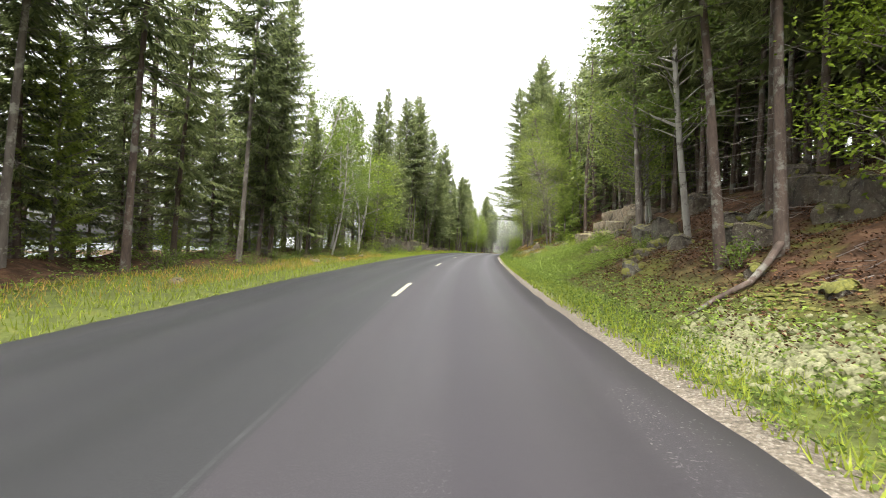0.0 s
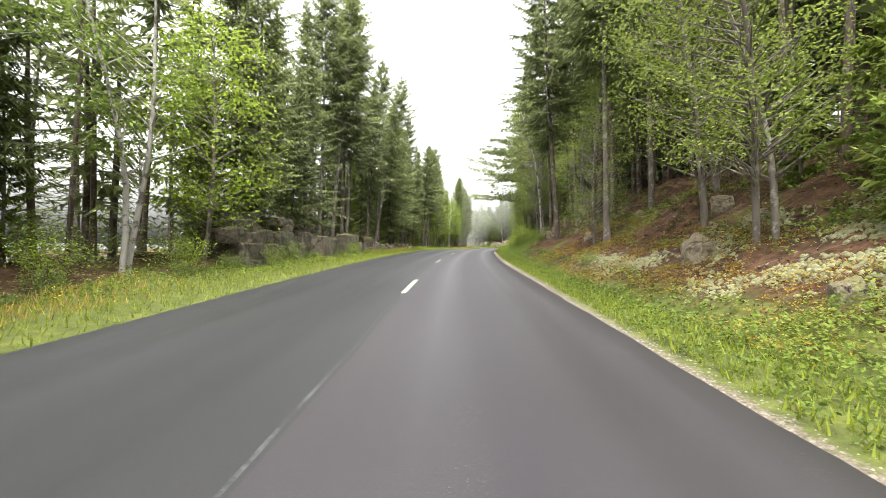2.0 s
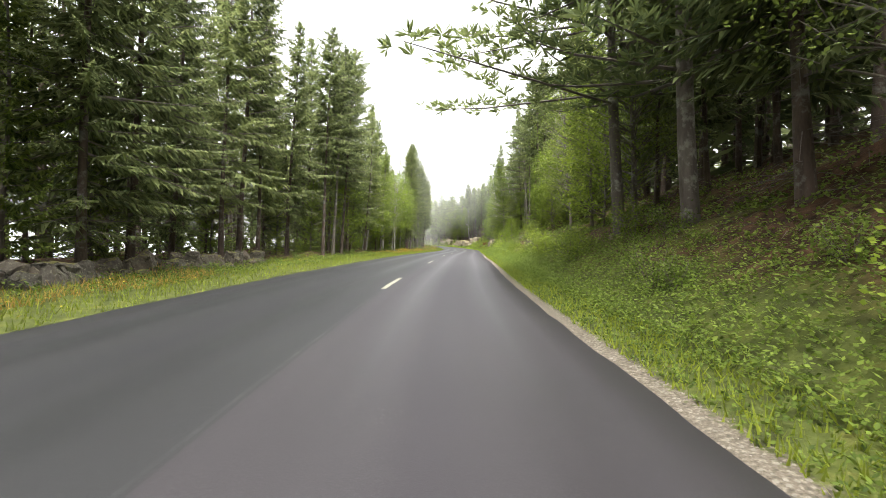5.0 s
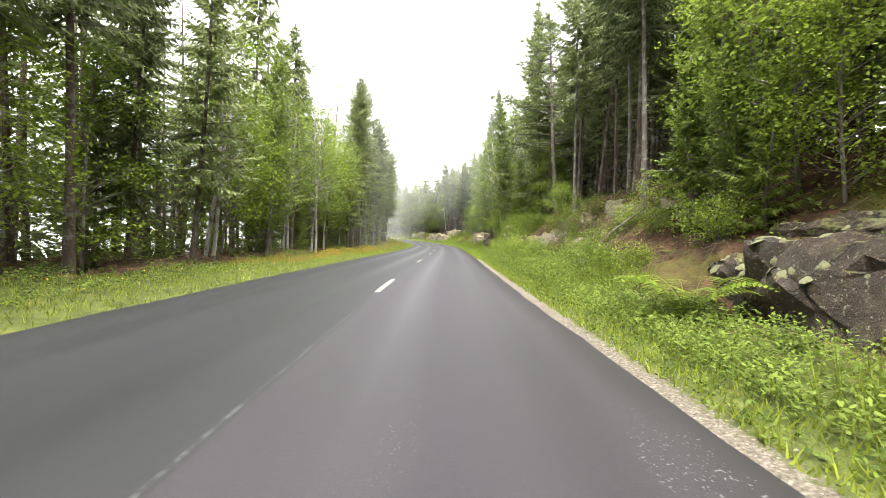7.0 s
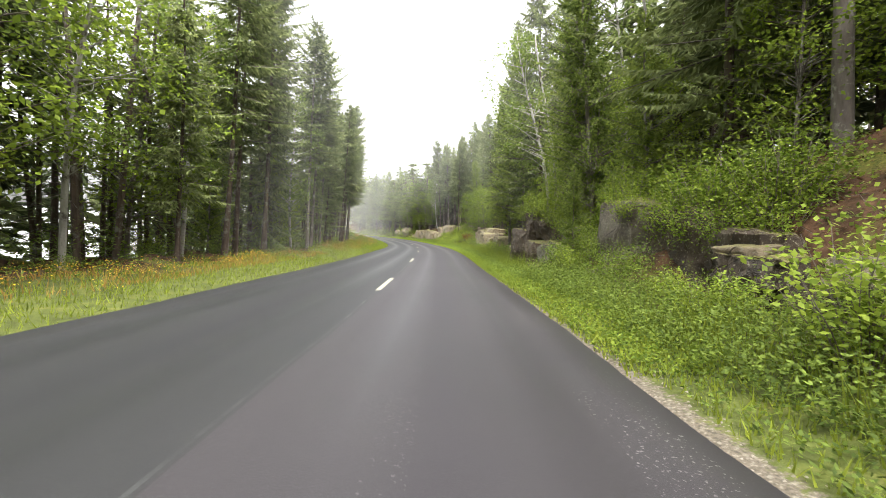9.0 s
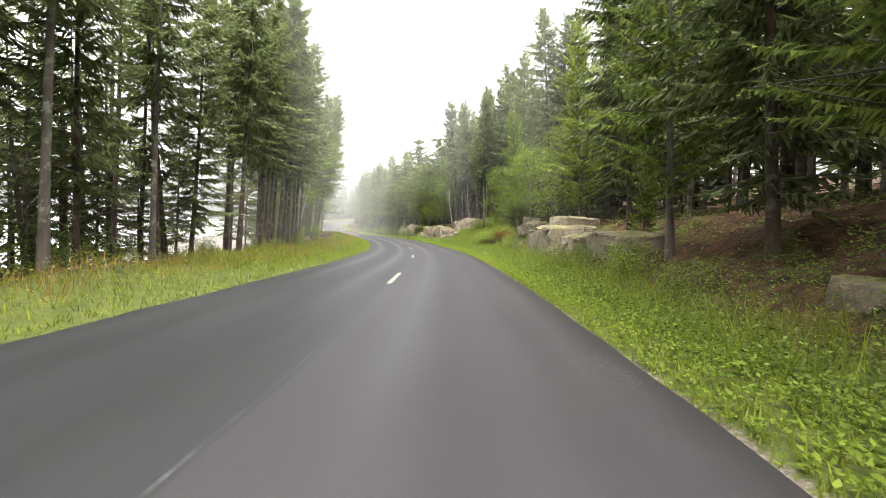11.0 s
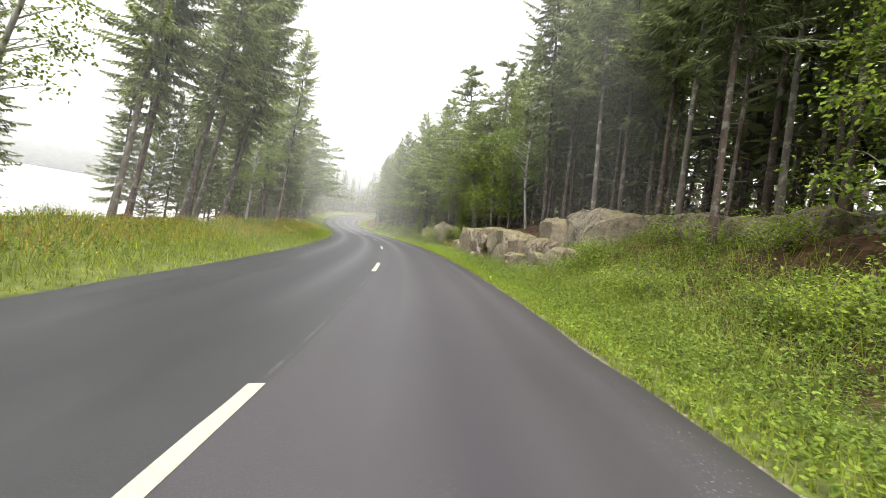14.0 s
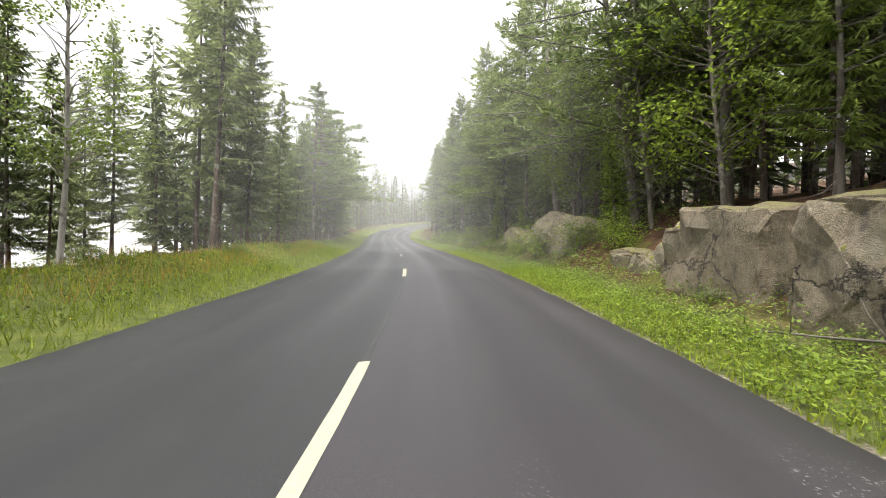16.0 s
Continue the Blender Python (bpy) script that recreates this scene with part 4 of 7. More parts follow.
# ---- kinds of trees ----
SPRUCES = [Stock(lambda h=h, r=r, b=b, sd=sd: conifer(sd, "spruce_tree", h, r, b, SPRUCE, BARK, step=0.31, per=6, spacing=0.105, twig=0.31), lab, "tree", "roadside spruces") for sd, h, r, b, lab in (
    (1, 14.5, 3.0, 0.13, "dark green spruce with drooping boughs"),
    (2, 13.0, 2.7, 0.19, "dark green spruce with bare grey lower boughs"),
    (3, 15.5, 3.2, 0.10, "tall dense conical dark green spruce"),
    (4, 12.0, 2.4, 0.20, "slender dark spruce with dead lower twigs"))]
POLES = [Stock(lambda h=h, r=r, b=b, sd=sd, k=k: conifer(sd, "spruce_tree", h, r, b, SPRUCE, k, step=0.36, per=6, spacing=0.11, twig=0.33, radius=0.0066, power=0.62, dead=32), lab, "tree", "tall bare-stemmed spruces") for sd, h, r, b, k, lab in (
    (11, 16.0, 3.0, 0.38, BARK, "tall spruce with a long bare scaly trunk"),
    (12, 15.0, 2.8, 0.42, GREY_BARK, "tall spruce with a long bare grey trunk"),
    (13, 17.0, 3.2, 0.34, BARK, "old spruce with a bare trunk and dead twigs"),
    (14, 16.0, 3.0, 0.34, GREY_BARK, "leaning shore spruce with a heavy ragged crown"),
    (15, 14.5, 2.6, 0.36, BARK, "ragged dark spruce leaning over the verge"))]
MIDDLES = [Stock(lambda h=h, r=r, b=b, sd=sd: conifer(sd, "spruce_tree", h, r, b, SPRUCE, BARK, step=0.62, per=5, spacing=0.24, twig=0.62, dead=18), lab, "tree", "spruces of the second row") for sd, h, r, b, lab in (
    (21, 14.5, 2.9, 0.26, "dark spruce standing in the second row"), (22, 13.0, 2.6, 0.18, "shaded spruce behind the roadside trees"), (23, 16.0, 3.0, 0.36, "tall shaded spruce with a bare trunk"))]
CEDARS = [Stock(lambda h=h, r=r, b=b, sd=sd: conifer(sd, "cedar_tree", h, r, b, CEDAR, GREY_BARK, step=0.26, per=6, spacing=0.08, twig=0.20, droop=0.05, power=0.55, hang=0.35, tip_up=0.5, dead=12), lab, "tree", "roadside cedars") for sd, h, r, b, lab in (
    (31, 9.5, 1.9, 0.10, "light green cedar with flat hanging sprays"),
    (32, 12.0, 2.2, 0.14, "tall yellow-green cedar with hanging sprays"),
    (33, 7.5, 1.7, 0.05, "bushy bright green young cedar"))]
LEAFY = [Stock(lambda h=h, r=r, b=b, sd=sd, n=n: broadleaf(sd, "cedar_tree", h, r, b, CEDAR, GREY_BARK, clumps=160, per=58, leaf=0.085, clump=0.6, stems=n), lab, "tree", "leafy cedars") for sd, h, r, b, n, lab in (
    (36, 9.0, 2.1, 0.24, 2, "twin-stemmed cedar with loose green sprays"), (37, 10.5, 2.0, 0.16, 1, "cedar with hanging tufted sprays"))]
FIRS = [Stock(lambda h=h, r=r, sd=sd: conifer(sd, "fir_sapling", h, r, 0.02, CEDAR, GREY_BARK, step=0.17, per=7, spacing=0.075, twig=0.20, droop=0.02, power=0.9, hang=0.05, dead=0, radius=0.012), "young yellow-green fir sapling on the bank", "sapling", "young firs") for sd, h, r in ((41, 3.4, 1.1), (42, 2.2, 0.8))]
PINES = [Stock(lambda h=h, r=r, b=b, sd=sd: pine(sd, "white_pine", h, r, b, 0.85), lab, "tree", "white pines") for sd, h, r, b, lab in (
    (51, 13.5, 4.2, 0.22, "white pine with long level feathery boughs"), (52, 14.0, 4.6, 0.30, "wide-crowned grey-green white pine"),
    (53, 13.0, 6.2, 0.30, "white pine reaching far out over the road"))]
BIRCHES = [Stock(lambda h=h, r=r, b=b, sd=sd, n=n: broadleaf(sd, "birch_tree", h, r, b, BROAD, BIRCH_BARK, clumps=56, per=60, leaf=0.125, stems=n), lab, "tree", "roadside birches") for sd, h, r, b, n, lab in (
    (61, 11.5, 1.9, 0.30, 1, "slim white-barked birch in light green leaf"), (62, 10.5, 2.1, 0.34, 2, "twin-stemmed birch in light green leaf"))]
MAPLES = [Stock(lambda h=h, r=r, b=b, sd=sd: broadleaf(sd, "maple_tree", h, r, b, MAPLE, GREY_BARK, clumps=66, per=78, leaf=0.145, clump=0.85), lab, "tree", "roadside maples") for sd, h, r, b, lab in (
    (71, 9.5, 2.3, 0.22, "bright green maple with a full leafy crown"), (72, 7.5, 2.0, 0.15, "low spreading bright green maple"))]
SNAG = Stock(lambda: broadleaf(81, "birch_tree", 9.0, 0.5, 0.8, BROAD, BIRCH_BARK, clumps=5, per=12, radius=0.005), "dead pale birch stem among cedars", "tree")
BUSHES = [Stock(lambda w=w, h=h, sd=sd, m=m, lf=lf, c=c: bush(sd, "bush", w, h, m, c, lf), lab, "bush", "roadside bushes") for sd, w, h, m, lf, c, lab in (
    (91, 1.3, 0.9, SHRUB, 0.060, 900, "leafy green bush on the bank"), (92, 2.0, 1.5, SPRING, 0.080, 1250, "large leafy green bush"),
    (93, 1.6, 1.2, SPRING, 0.082, 950, "bright yellow-green leafy shrub"), (94, 1.0, 0.6, BROAD, 0.062, 640, "low dark green leafy shrub"))]
RUSTY = Stock(lambda: bush(96, "bush", 1.5, 0.9, RUST, 560, 0.08), "rusty brown dying shrub over a dark hollow", "bush")
FERN = Stock(lambda: fern(95, "fern"), "bright green fern with arching fronds", "fern", "roadside ferns")

# ---- trees that stand out ----
taken = []
CLEAR = ((11.0, 20.6, 4, 10.4), (76, 87, 4, 8.0), (87, 97, 4, 8.4), (97, 106, 4, 8.2), (105, 126, 4, 6.6), (139, 157, 4, 8.4), (157, 166, 4, 7.8), (166, 180, 4, 8.0), (180, 197, 4, 7.6))      # bare rock and slope


def clear(s, off):
    return any(a < s < b and c < off < d for a, b, c, d in CLEAR)


def tree(stock, s, off, scale=1.0, lean=3.0, sink=0.1):
    taken.append((s, off))
    return stock.stand(s, off, scale, lean=lean, sink=sink)


# right-hand bank
tree(POLES[0], -1.6, 5.7, 0.74, 6)
tree(POLES[2], -2.4, 6.15, 0.70, 3)
tree(MAPLES[1], -3.2, 7.2, 0.55, 4)
tree(BIRCHES[0], 2.7, 7.2, 0.95, 5)
tree(POLES[1], 7.3, 7.6, 0.8, 4)
tree(BIRCHES[1], 10.2, 9.0, 0.8, 4)
tree(LEAFY[1], 9.4, 8.4, 1.0, 3)
tree(CEDARS[0], 15.8, 10.9, 0.95, 4)
tree(LEAFY[0], 18.2, 10.9, 0.95, 4)
tree(CEDARS[0], 13.4, 11.2, 0.9, 4)
tree(FIRS[0], 21.6, 7.9, 1.0, 2)
tree(FIRS[0], 22.6, 8.8, 1.5, 2)
tree(LEAFY[0], 23.2, 6.7, 0.9, 6)
tree(LEAFY[1], 26.2, 7.2, 1.0, 6)
tree(POLES[1], 30.6, 6.2, 0.95, 2)
tree(LEAFY[1], 31.0, 5.9, 0.6, 2)
tree(POLES[0], 34.7, 7.7, 1.0, 3)
tree(POLES[2], 38.2, 6.0, 0.95, 4)
tree(POLES[1], 41.4, 7.6, 0.9, 3)
tree(POLES[0], 44.2, 6.6, 0.85, 3)
tree(SNAG, 46.6, 6.3, 1.2, 9)
tree(LEAFY[0], 49.5, 6.8, 0.95, 6)
tree(LEAFY[1], 52.5, 6.8, 1.1, 6)
tree(LEAFY[1], 55.5, 7.0, 1.0, 6)
tree(SPRUCES[0], 57.6, 7.2, 1.1, 4)
tree(PINES[0], 60.6, 6.9, 1.15, 5)
tree(PINES[2], 64.5, 6.6, 1.05, 3)
tree(LEAFY[1], 65.0, 7.2, 1.05, 5)
tree(LEAFY[1], 78.5, 8.2, 1.0, 3)
tree(MAPLES[1], 84.6, 8.3, 0.75, 5)
tree(MAPLES[1], 83.0, 7.9, 0.5, 5)
tree(LEAFY[0], 81.0, 8.4, 0.8, 4)
tree(CEDARS[2], 85.4, 7.6, 0.55, 4)
tree(FIRS[0], 84.0, 7.3, 0.8, 3)
tree(FIRS[0], 86.6, 7.4, 1.2, 3)
tree(FIRS[0], 79.6, 8.4, 1.2, 3)
tree(CEDARS[2], 87.6, 8.8, 0.9, 4)
tree(MAPLES[1], 88.8, 9.4, 0.8, 4)
tree(POLES[1], 91.5, 8.2, 0.95, 2)
tree(POLES[0], 94.0, 9.0, 0.95, 2)
tree(POLES[1], 96.5, 9.6, 1.0, 2)
tree(PINES[1], 108.5, 9.0, 1.0, 4)
tree(POLES[0], 105.6, 11.4, 1.0, 2)
tree(MAPLES[1], 109.2, 8.6, 0.7, 3)
tree(MAPLES[1], 114.0, 7.8, 0.62, 4)
tree(MAPLES[1], 120.4, 7.4, 0.6, 6)
tree(MAPLES[1], 122.8, 7.9, 0.5, 6)
tree(MAPLES[1], 93.2, 6.0, 0.34, 6)
tree(SNAG, 113.4, 7.4, 1.1, 3)
tree(LEAFY[0], 115.7, 6.7, 0.8, 5)
tree(LEAFY[1], 117.4, 7.2, 0.85, 5)
tree(BIRCHES[0], 117.6, 8.4, 0.95, 3)
tree(CEDARS[1], 115.8, 6.8, 0.95, 5)
tree(CEDARS[2], 118.0, 7.1, 0.8, 4)
tree(CEDARS[2], 113.9, 5.5, 0.42, 2)
tree(CEDARS[2], 113.0, 7.4, 0.8, 4)
tree(BIRCHES[1], 121.5, 6.9, 1.1, 9)
tree(SPRUCES[0], 125.4, 7.2, 1.1, 3)
tree(CEDARS[1], 128.6, 6.8, 1.1, 4)
tree(POLES[1], 126.6, 9.0, 0.95, 3)
tree(SPRUCES[2], 131.6, 7.4, 1.0, 3)
tree(CEDARS[1], 134.6, 7.0, 1.05, 4)
tree(SPRUCES[1], 138.0, 7.4, 1.0, 3)
tree(CEDARS[1], 147.0, 8.8, 0.95, 3)
tree(POLES[1], 150.9, 9.4, 0.85, 2)
tree(POLES[0], 151.9, 9.0, 0.85, 6)
tree(CEDARS[0], 160.5, 9.0, 1.05, 3)
tree(MAPLES[0], 149.6, 8.9, 0.75, 5)
tree(MAPLES[1], 156.6, 8.9, 0.8, 6)
tree(MAPLES[1], 161.6, 8.6, 0.6, 6)
tree(MAPLES[1], 165.2, 8.8, 0.75, 6)
tree(POLES[1], 169.6, 10.4, 0.95, 2)
tree(POLES[1], 172.2, 9.3, 0.95, 1)
tree(POLES[0], 180.5, 8.8, 0.95, 2)
tree(CEDARS[0], 190.6, 9.2, 1.05, 3)
tree(BIRCHES[0], 187.0, 9.2, 1.0, 4)
tree(PINES[0], 198.5, 9.0, 1.1, 8)
tree(LEAFY[1], 196.4, 8.4, 1.0, 5)
tree(LEAFY[0], 201.2, 8.0, 1.0, 5)
tree(MAPLES[0], 193.6, 8.9, 1.0, 4)
tree(LEAFY[1], 204.0, 8.8, 1.1, 4)
tree(PINES[1], 195.0, 10.0, 1.0, 5)
tree(PINES[1], 206.0, 8.6, 1.0, 5)
# left-hand side
tree(BIRCHES[1], 27.0, -8.0, 1.0, 5)
tree(BIRCHES[0], 22.0, -8.5, 1.0, 4)
tree(MAPLES[0], 30.5, -7.8, 1.0, 5)
tree(SPRUCES[1], 15.5, -7.6, 0.6, 3)
tree(BIRCHES[1], 16.8, -8.6, 1.0, 3)
tree(SPRUCES[0], 11.8, -7.9, 0.9, 3)
tree(SPRUCES[3], 13.2, -9.9, 0.95, 2)
tree(SPRUCES[3], 15.8, -10.0, 0.95, 2)
tree(SPRUCES[3], 20.8, -9.9, 0.9, 2)
tree(SPRUCES[3], 24.6, -9.6, 0.9, 2)
tree(MAPLES[0], 19.4, -9.0, 1.0, 3)
tree(BIRCHES[0], 13.6, -8.8, 1.0, 3)
tree(POLES[1], 8.8, -7.8, 0.95, 3)
tree(SPRUCES[1], 5.6, -8.4, 0.9, 3)
tree(SPRUCES[3], 11.2, -8.2, 0.95, 3)
tree(BIRCHES[0], 18.6, -7.2, 0.8, 8)
tree(POLES[1], 46.6, -8.4, 1.22, 4)
tree(POLES[0], 48.3, -8.2, 1.25, 1)
tree(POLES[1], 49.0, -8.1, 1.1, 3)
tree(POLES[1], 44.6, -8.6, 1.2, 2)
tree(POLES[1], 56.2, -7.7, 1.05, 9)
tree(SPRUCES[2], 61.4, -7.7, 1.0, 2)
tree(SPRUCES[0], 81.5, -9.3, 1.02, 2)
tree(POLES[1], 81.3, -7.3, 0.95, 3)
tree(POLES[0], 79.2, -7.3, 0.9, 2)
tree(POLES[2], 84.0, -7.5, 0.9, 3)
tree(BIRCHES[1], 94.0, -8.2, 1.0, 4)
tree(CEDARS[1], 98.5, -7.6, 0.9, 4)
tree(SPRUCES[2], 126.8, -8.8, 1.05, 2)
tree(BIRCHES[0], 111.5, -8.4, 1.0, 5)
tree(BIRCHES[1], 106.4, -7.7, 1.0, 4)
tree(MAPLES[0], 108.6, -8.6, 1.15, 3)
tree(BIRCHES[1], 103.0, -8.4, 0.95, 4)
tree(MAPLES[0], 115.5, -9.4, 1.1, 4)
tree(POLES[0], 119.3, -7.8, 1.0, 3)
for s, off, k, sc, ln in ((149.4, -7.6, 2, 0.85, 3), (150.8, -8.4, 4, 0.9, 4), (152.0, -7.8, 0, 0.85, 2), (153.2, -8.4, 2, 0.9, 4), (155.0, -8.0, 4, 0.9, 3), (156.4, -8.6, 0, 0.9, 3), (143.0, -7.4, 4, 0.9, 3), (144.6, -8.6, 0, 0.9, 2), (146.2, -7.6, 4, 0.9, 3), (147.6, -9.6, 1, 0.85, 2), (148.8, -8.0, 4, 0.9, 3), (150.2, -10.0, 4, 0.9, 3), (151.5, -9.4, 0, 0.9, 2), (153.6, -9.7, 2, 0.9, 3),
                          (154.4, -10.4, 4, 0.9, 2), (155.4, -9.6, 1, 0.9, 2), (157.6, -10.2, 4, 0.9, 2), (159.8, -9.6, 4, 1.0, 3), (162.5, -9.7, 3, 0.95, 4), (165.4, -9.7, 3, 1.1, 5), (175.7, -9.7, 3, 1.0, 7), (177.2, -9.9, 4, 1.05, 7),
                          (179.2, -10.8, 4, 0.9, 5), (181.2, -9.5, 3, 1.1, 8), (184.3, -10.0, 3, 1.12, 8), (186.2, -11.0, 4, 0.9, 5), (187.9, -9.7, 3, 1.12, 8), (189.6, -10.2, 3, 1.0, 7), (192.0, -10.6, 4, 0.9, 4)):
    tree(POLES[k], s, off, sc, ln)
tree(BIRCHES[1], 170.6, -10.3, 1.1, 3)
tree(BIRCHES[0], 195.0, -9.8, 0.95, 2)
for s, off, sc in ((147.6, -12.4, 0.8), (161.0, -13.0, 0.75), (167.2, -12.6, 0.75), (169.0, -14.0, 0.8), (172.6, -12.2, 0.75), (174.2, -13.6, 0.8), (182.4, -13.0, 0.75), (190.6, -13.2, 0.7), (194.4, -13.4, 0.7), (199.0, -14.4, 0.8), (206.0, -17.0, 0.9), (209.0, -14.0, 0.8)):
    tree(SPRUCES[3], s, off, sc, 2)
tree(PINES[2], 223.5, -7.4, 1.05, 2)
tree(POLES[2], 202.4, -8.4, 1.0, 3)
tree(SPRUCES[0], 208.5, -8.8, 0.9, 3)
tree(SPRUCES[1], 215.0, -8.6, 0.85, 2)
tree(SPRUCES[3], 200.5, -11.5, 0.8, 1)
tree(SPRUCES[3], 197.5, -13.0, 0.85, 1)
tree(SPRUCES[3], 204.5, -15.0, 0.85, 1)

# ---- the wood behind ----
wood_rng = random.Random(5)


def fill(row_off, s_from, s_to, gap, jitter, choose, lean=2.0, size=(0.8, 1.1), room=1.8):
    s = s_from
    while s < s_to:
        off = row_off + wood_rng.uniform(-jitter, jitter)
        if not clear(s, off) and all((s - a) ** 2 + (off - b) ** 2 > room ** 2 for a, b in taken):
            stock = choose(s, wood_rng)
            if stock is not None:
                taken.append((s, off))
                stock.stand(s, off, wood_rng.uniform(*size), lean=wood_rng.uniform(0, lean), sink=0.1, rng=wood_rng)
        s += gap * wood_rng.uniform(0.75, 1.25)


def right_front(s, r):
    q = r.random()
    if s < 12:
        return r.choice(CEDARS) if q < 0.3 else r.choice(POLES[:3])
    if s < 30:
        return r.choice(CEDARS) if q < 0.65 else r.choice(SPRUCES)
    if s < 48:
        return r.choice(POLES[:3]) if q < 0.6 else r.choice(SPRUCES)
    if s < 75:
        return r.choice(CEDARS) if q < 0.5 else (r.choice(SPRUCES) if q < 0.8 else r.choice(MAPLES))
    if s < 100:
        return r.choice(CEDARS) if q < 0.4 else r.choice(POLES[:3])
    if s < 140:
        return r.choice(POLES[:3]) if s < 111 and q < 0.75 else r.choice(MAPLES) if q < 0.22 else (r.choice(SPRUCES) if q < 0.65 else r.choice(CEDARS))
    if s < 163:
        return r.choice(CEDARS) if q < 0.6 else r.choice(SPRUCES)
    return r.choice(POLES[:3]) if s < 196 else r.choice(SPRUCES) if q < 0.55 else (r.choice(POLES[:3]) if q < 0.8 else PINES[0])


def left_front(s, r):
    q = r.random()
    if s < 18:
        return r.choice(POLES[:3]) if s < 5 else r.choice(SPRUCES)
    if 45 < s < 62:
        return r.choice(POLES[:3]) if q < 0.75 else r.choice(SPRUCES)
    if s < 45:
        return r.choice(BIRCHES) if q < 0.13 else (r.choice(SPRUCES) if q < 0.6 else r.choice(CEDARS) if q < 0.85 else MAPLES[0])
    if s < 88:
        return r.choice(SPRUCES) if q < 0.8 else r.choice(POLES[:3])
    if s < 106:
        return r.choice(MAPLES) if q < 0.25 else (r.choice(SPRUCES) if q < 0.8 else CEDARS[1])
    if s < 145:
        return r.choice(POLES[:3]) if q < 0.5 else (r.choice(SPRUCES) if q < 0.82 else r.choice(BIRCHES))
    if s < 218:
        return None
    return r.choice(SPRUCES) if q < 0.7 else PINES[1]


fill(7.9, -7, 258, 2.1, 0.7, right_front, 5)
fill(10.9, -8, 212, 4.4, 1.0, lambda s, r: r.choice(MIDDLES), 3)
fill(9.8, -8, 12, 1.8, 0.6, lambda s, r: r.choice((MIDDLES[2], POLES[0], POLES[2])), 2, (0.7, 0.95), 1.1)
fill(12.4, -8, 14, 1.7, 0.8, lambda s, r: r.choice(MIDDLES[:2]), 2, (0.7, 0.95), 1.1)
fill(9.9, 164, 192, 1.9, 0.5, lambda s, r: r.choice((POLES[0], POLES[2], MIDDLES[2])), 2, (0.75, 0.95), 1.2)
fill(-8.0, -7, 262, 2.3, 0.7, left_front, 4)
fill(-9.8, -5, 12, 2.3, 0.4, lambda s, r: r.choice((SPRUCES[0], SPRUCES[2])), 2, (0.5, 0.7), 1.5)
fill(-9.7, 44, 76, 2.2, 0.5, lambda s, r: r.choice(MIDDLES[:2]), 3, (0.45, 0.6), 1.2)
fill(-11.8, -5, 26, 1.8, 0.6, lambda s, r: r.choice(MIDDLES[:2]), 2, (0.5, 0.7), 1.1)
fill(-9.0, 24, 76, 4.6, 0.5, lambda s, r: r.choice((CEDARS[0], CEDARS[2], MAPLES[1])), 3, (0.7, 1.0), 1.2)
fill(-8.8, 76, 140, 3.4, 0.6, lambda s, r: r.choice((CEDARS[0], CEDARS[2], CEDARS[2], MAPLES[1])), 3, (0.7, 1.0), 1.2)
fill(-11.6, 139, 207, 3.2, 1.2, lambda s, r: r.choice((MIDDLES[1], SPRUCES[3], CEDARS[1])), 3, (0.5, 0.75), 1.4)
fill(-10.6, -8, 218, 2.8, 1.0, lambda s, r: r.choice(MIDDLES) if s < 146 or s > 205 else None, 3)


def thicket():
    """Lean bare stems between the larger trees, too many to count: one mesh."""
    kinds = [far_tree(240 + k, h, r, b, n, 0.085 + 0.015 * k, 26) for k, (h, r, b, n) in enumerate(((12.5, 1.5, 0.50, 180), (10.5, 1.4, 0.42, 170), (14.0, 1.7, 0.56, 190), (9.0, 1.3, 0.30, 190)))]
    rng = random.Random(19)
    crown, stem = Geo(), Geo()
    for row, s, end, gap in ((9.3, -7, 50, 1.7), (11.6, -6, 50, 1.7), (9.4, 78, 104, 1.8), (11.8, 76, 122, 2.0), (9.8, 148, 200, 2.4), (11.8, 140, 205, 2.1), (13.6, -6, 60, 2.2), (13.8, 80, 205, 2.8),
                             (-9.2, 84, 142, 1.8), (-9.4, 60, 84, 1.9), (-10.8, 100, 142, 2.2), (-11.5, 0, 138, 2.0), (-9.4, 24, 58, 2.0)):
        while s < end:
            off = row + rng.uniform(-0.8, 0.8)
            if not clear(s, off) and all((s - a) ** 2 + (off - b) ** 2 > 0.9 for a, b in taken):
                c, d = rng.choice(kinds)
                x, y, z = spot(s, off)
                a, sc = rng.uniform(0, 6.28), rng.uniform(0.8, 1.15)
                turned = np.array([[math.cos(a), -math.sin(a), rng.uniform(-0.07, 0.07)], [math.sin(a), math.cos(a), rng.uniform(-0.07, 0.07)], [0, 0, 1]]) * sc
                for src, dst in ((c, crown), (d, stem)):
                    dst.put(np.concatenate(src.v) @ turned.T + np.array([x, y, z - 0.1]), src.f)
            s += gap * rng.uniform(0.6, 1.4)
    ob = new("spruce_thicket", crown.mesh("spruce_thicket", SPRUCE, False, stem, BARK))
    tagged(ob, "thicket of lean bare spruce stems with dead twigs", "thicket", kind="stuff")


thicket()


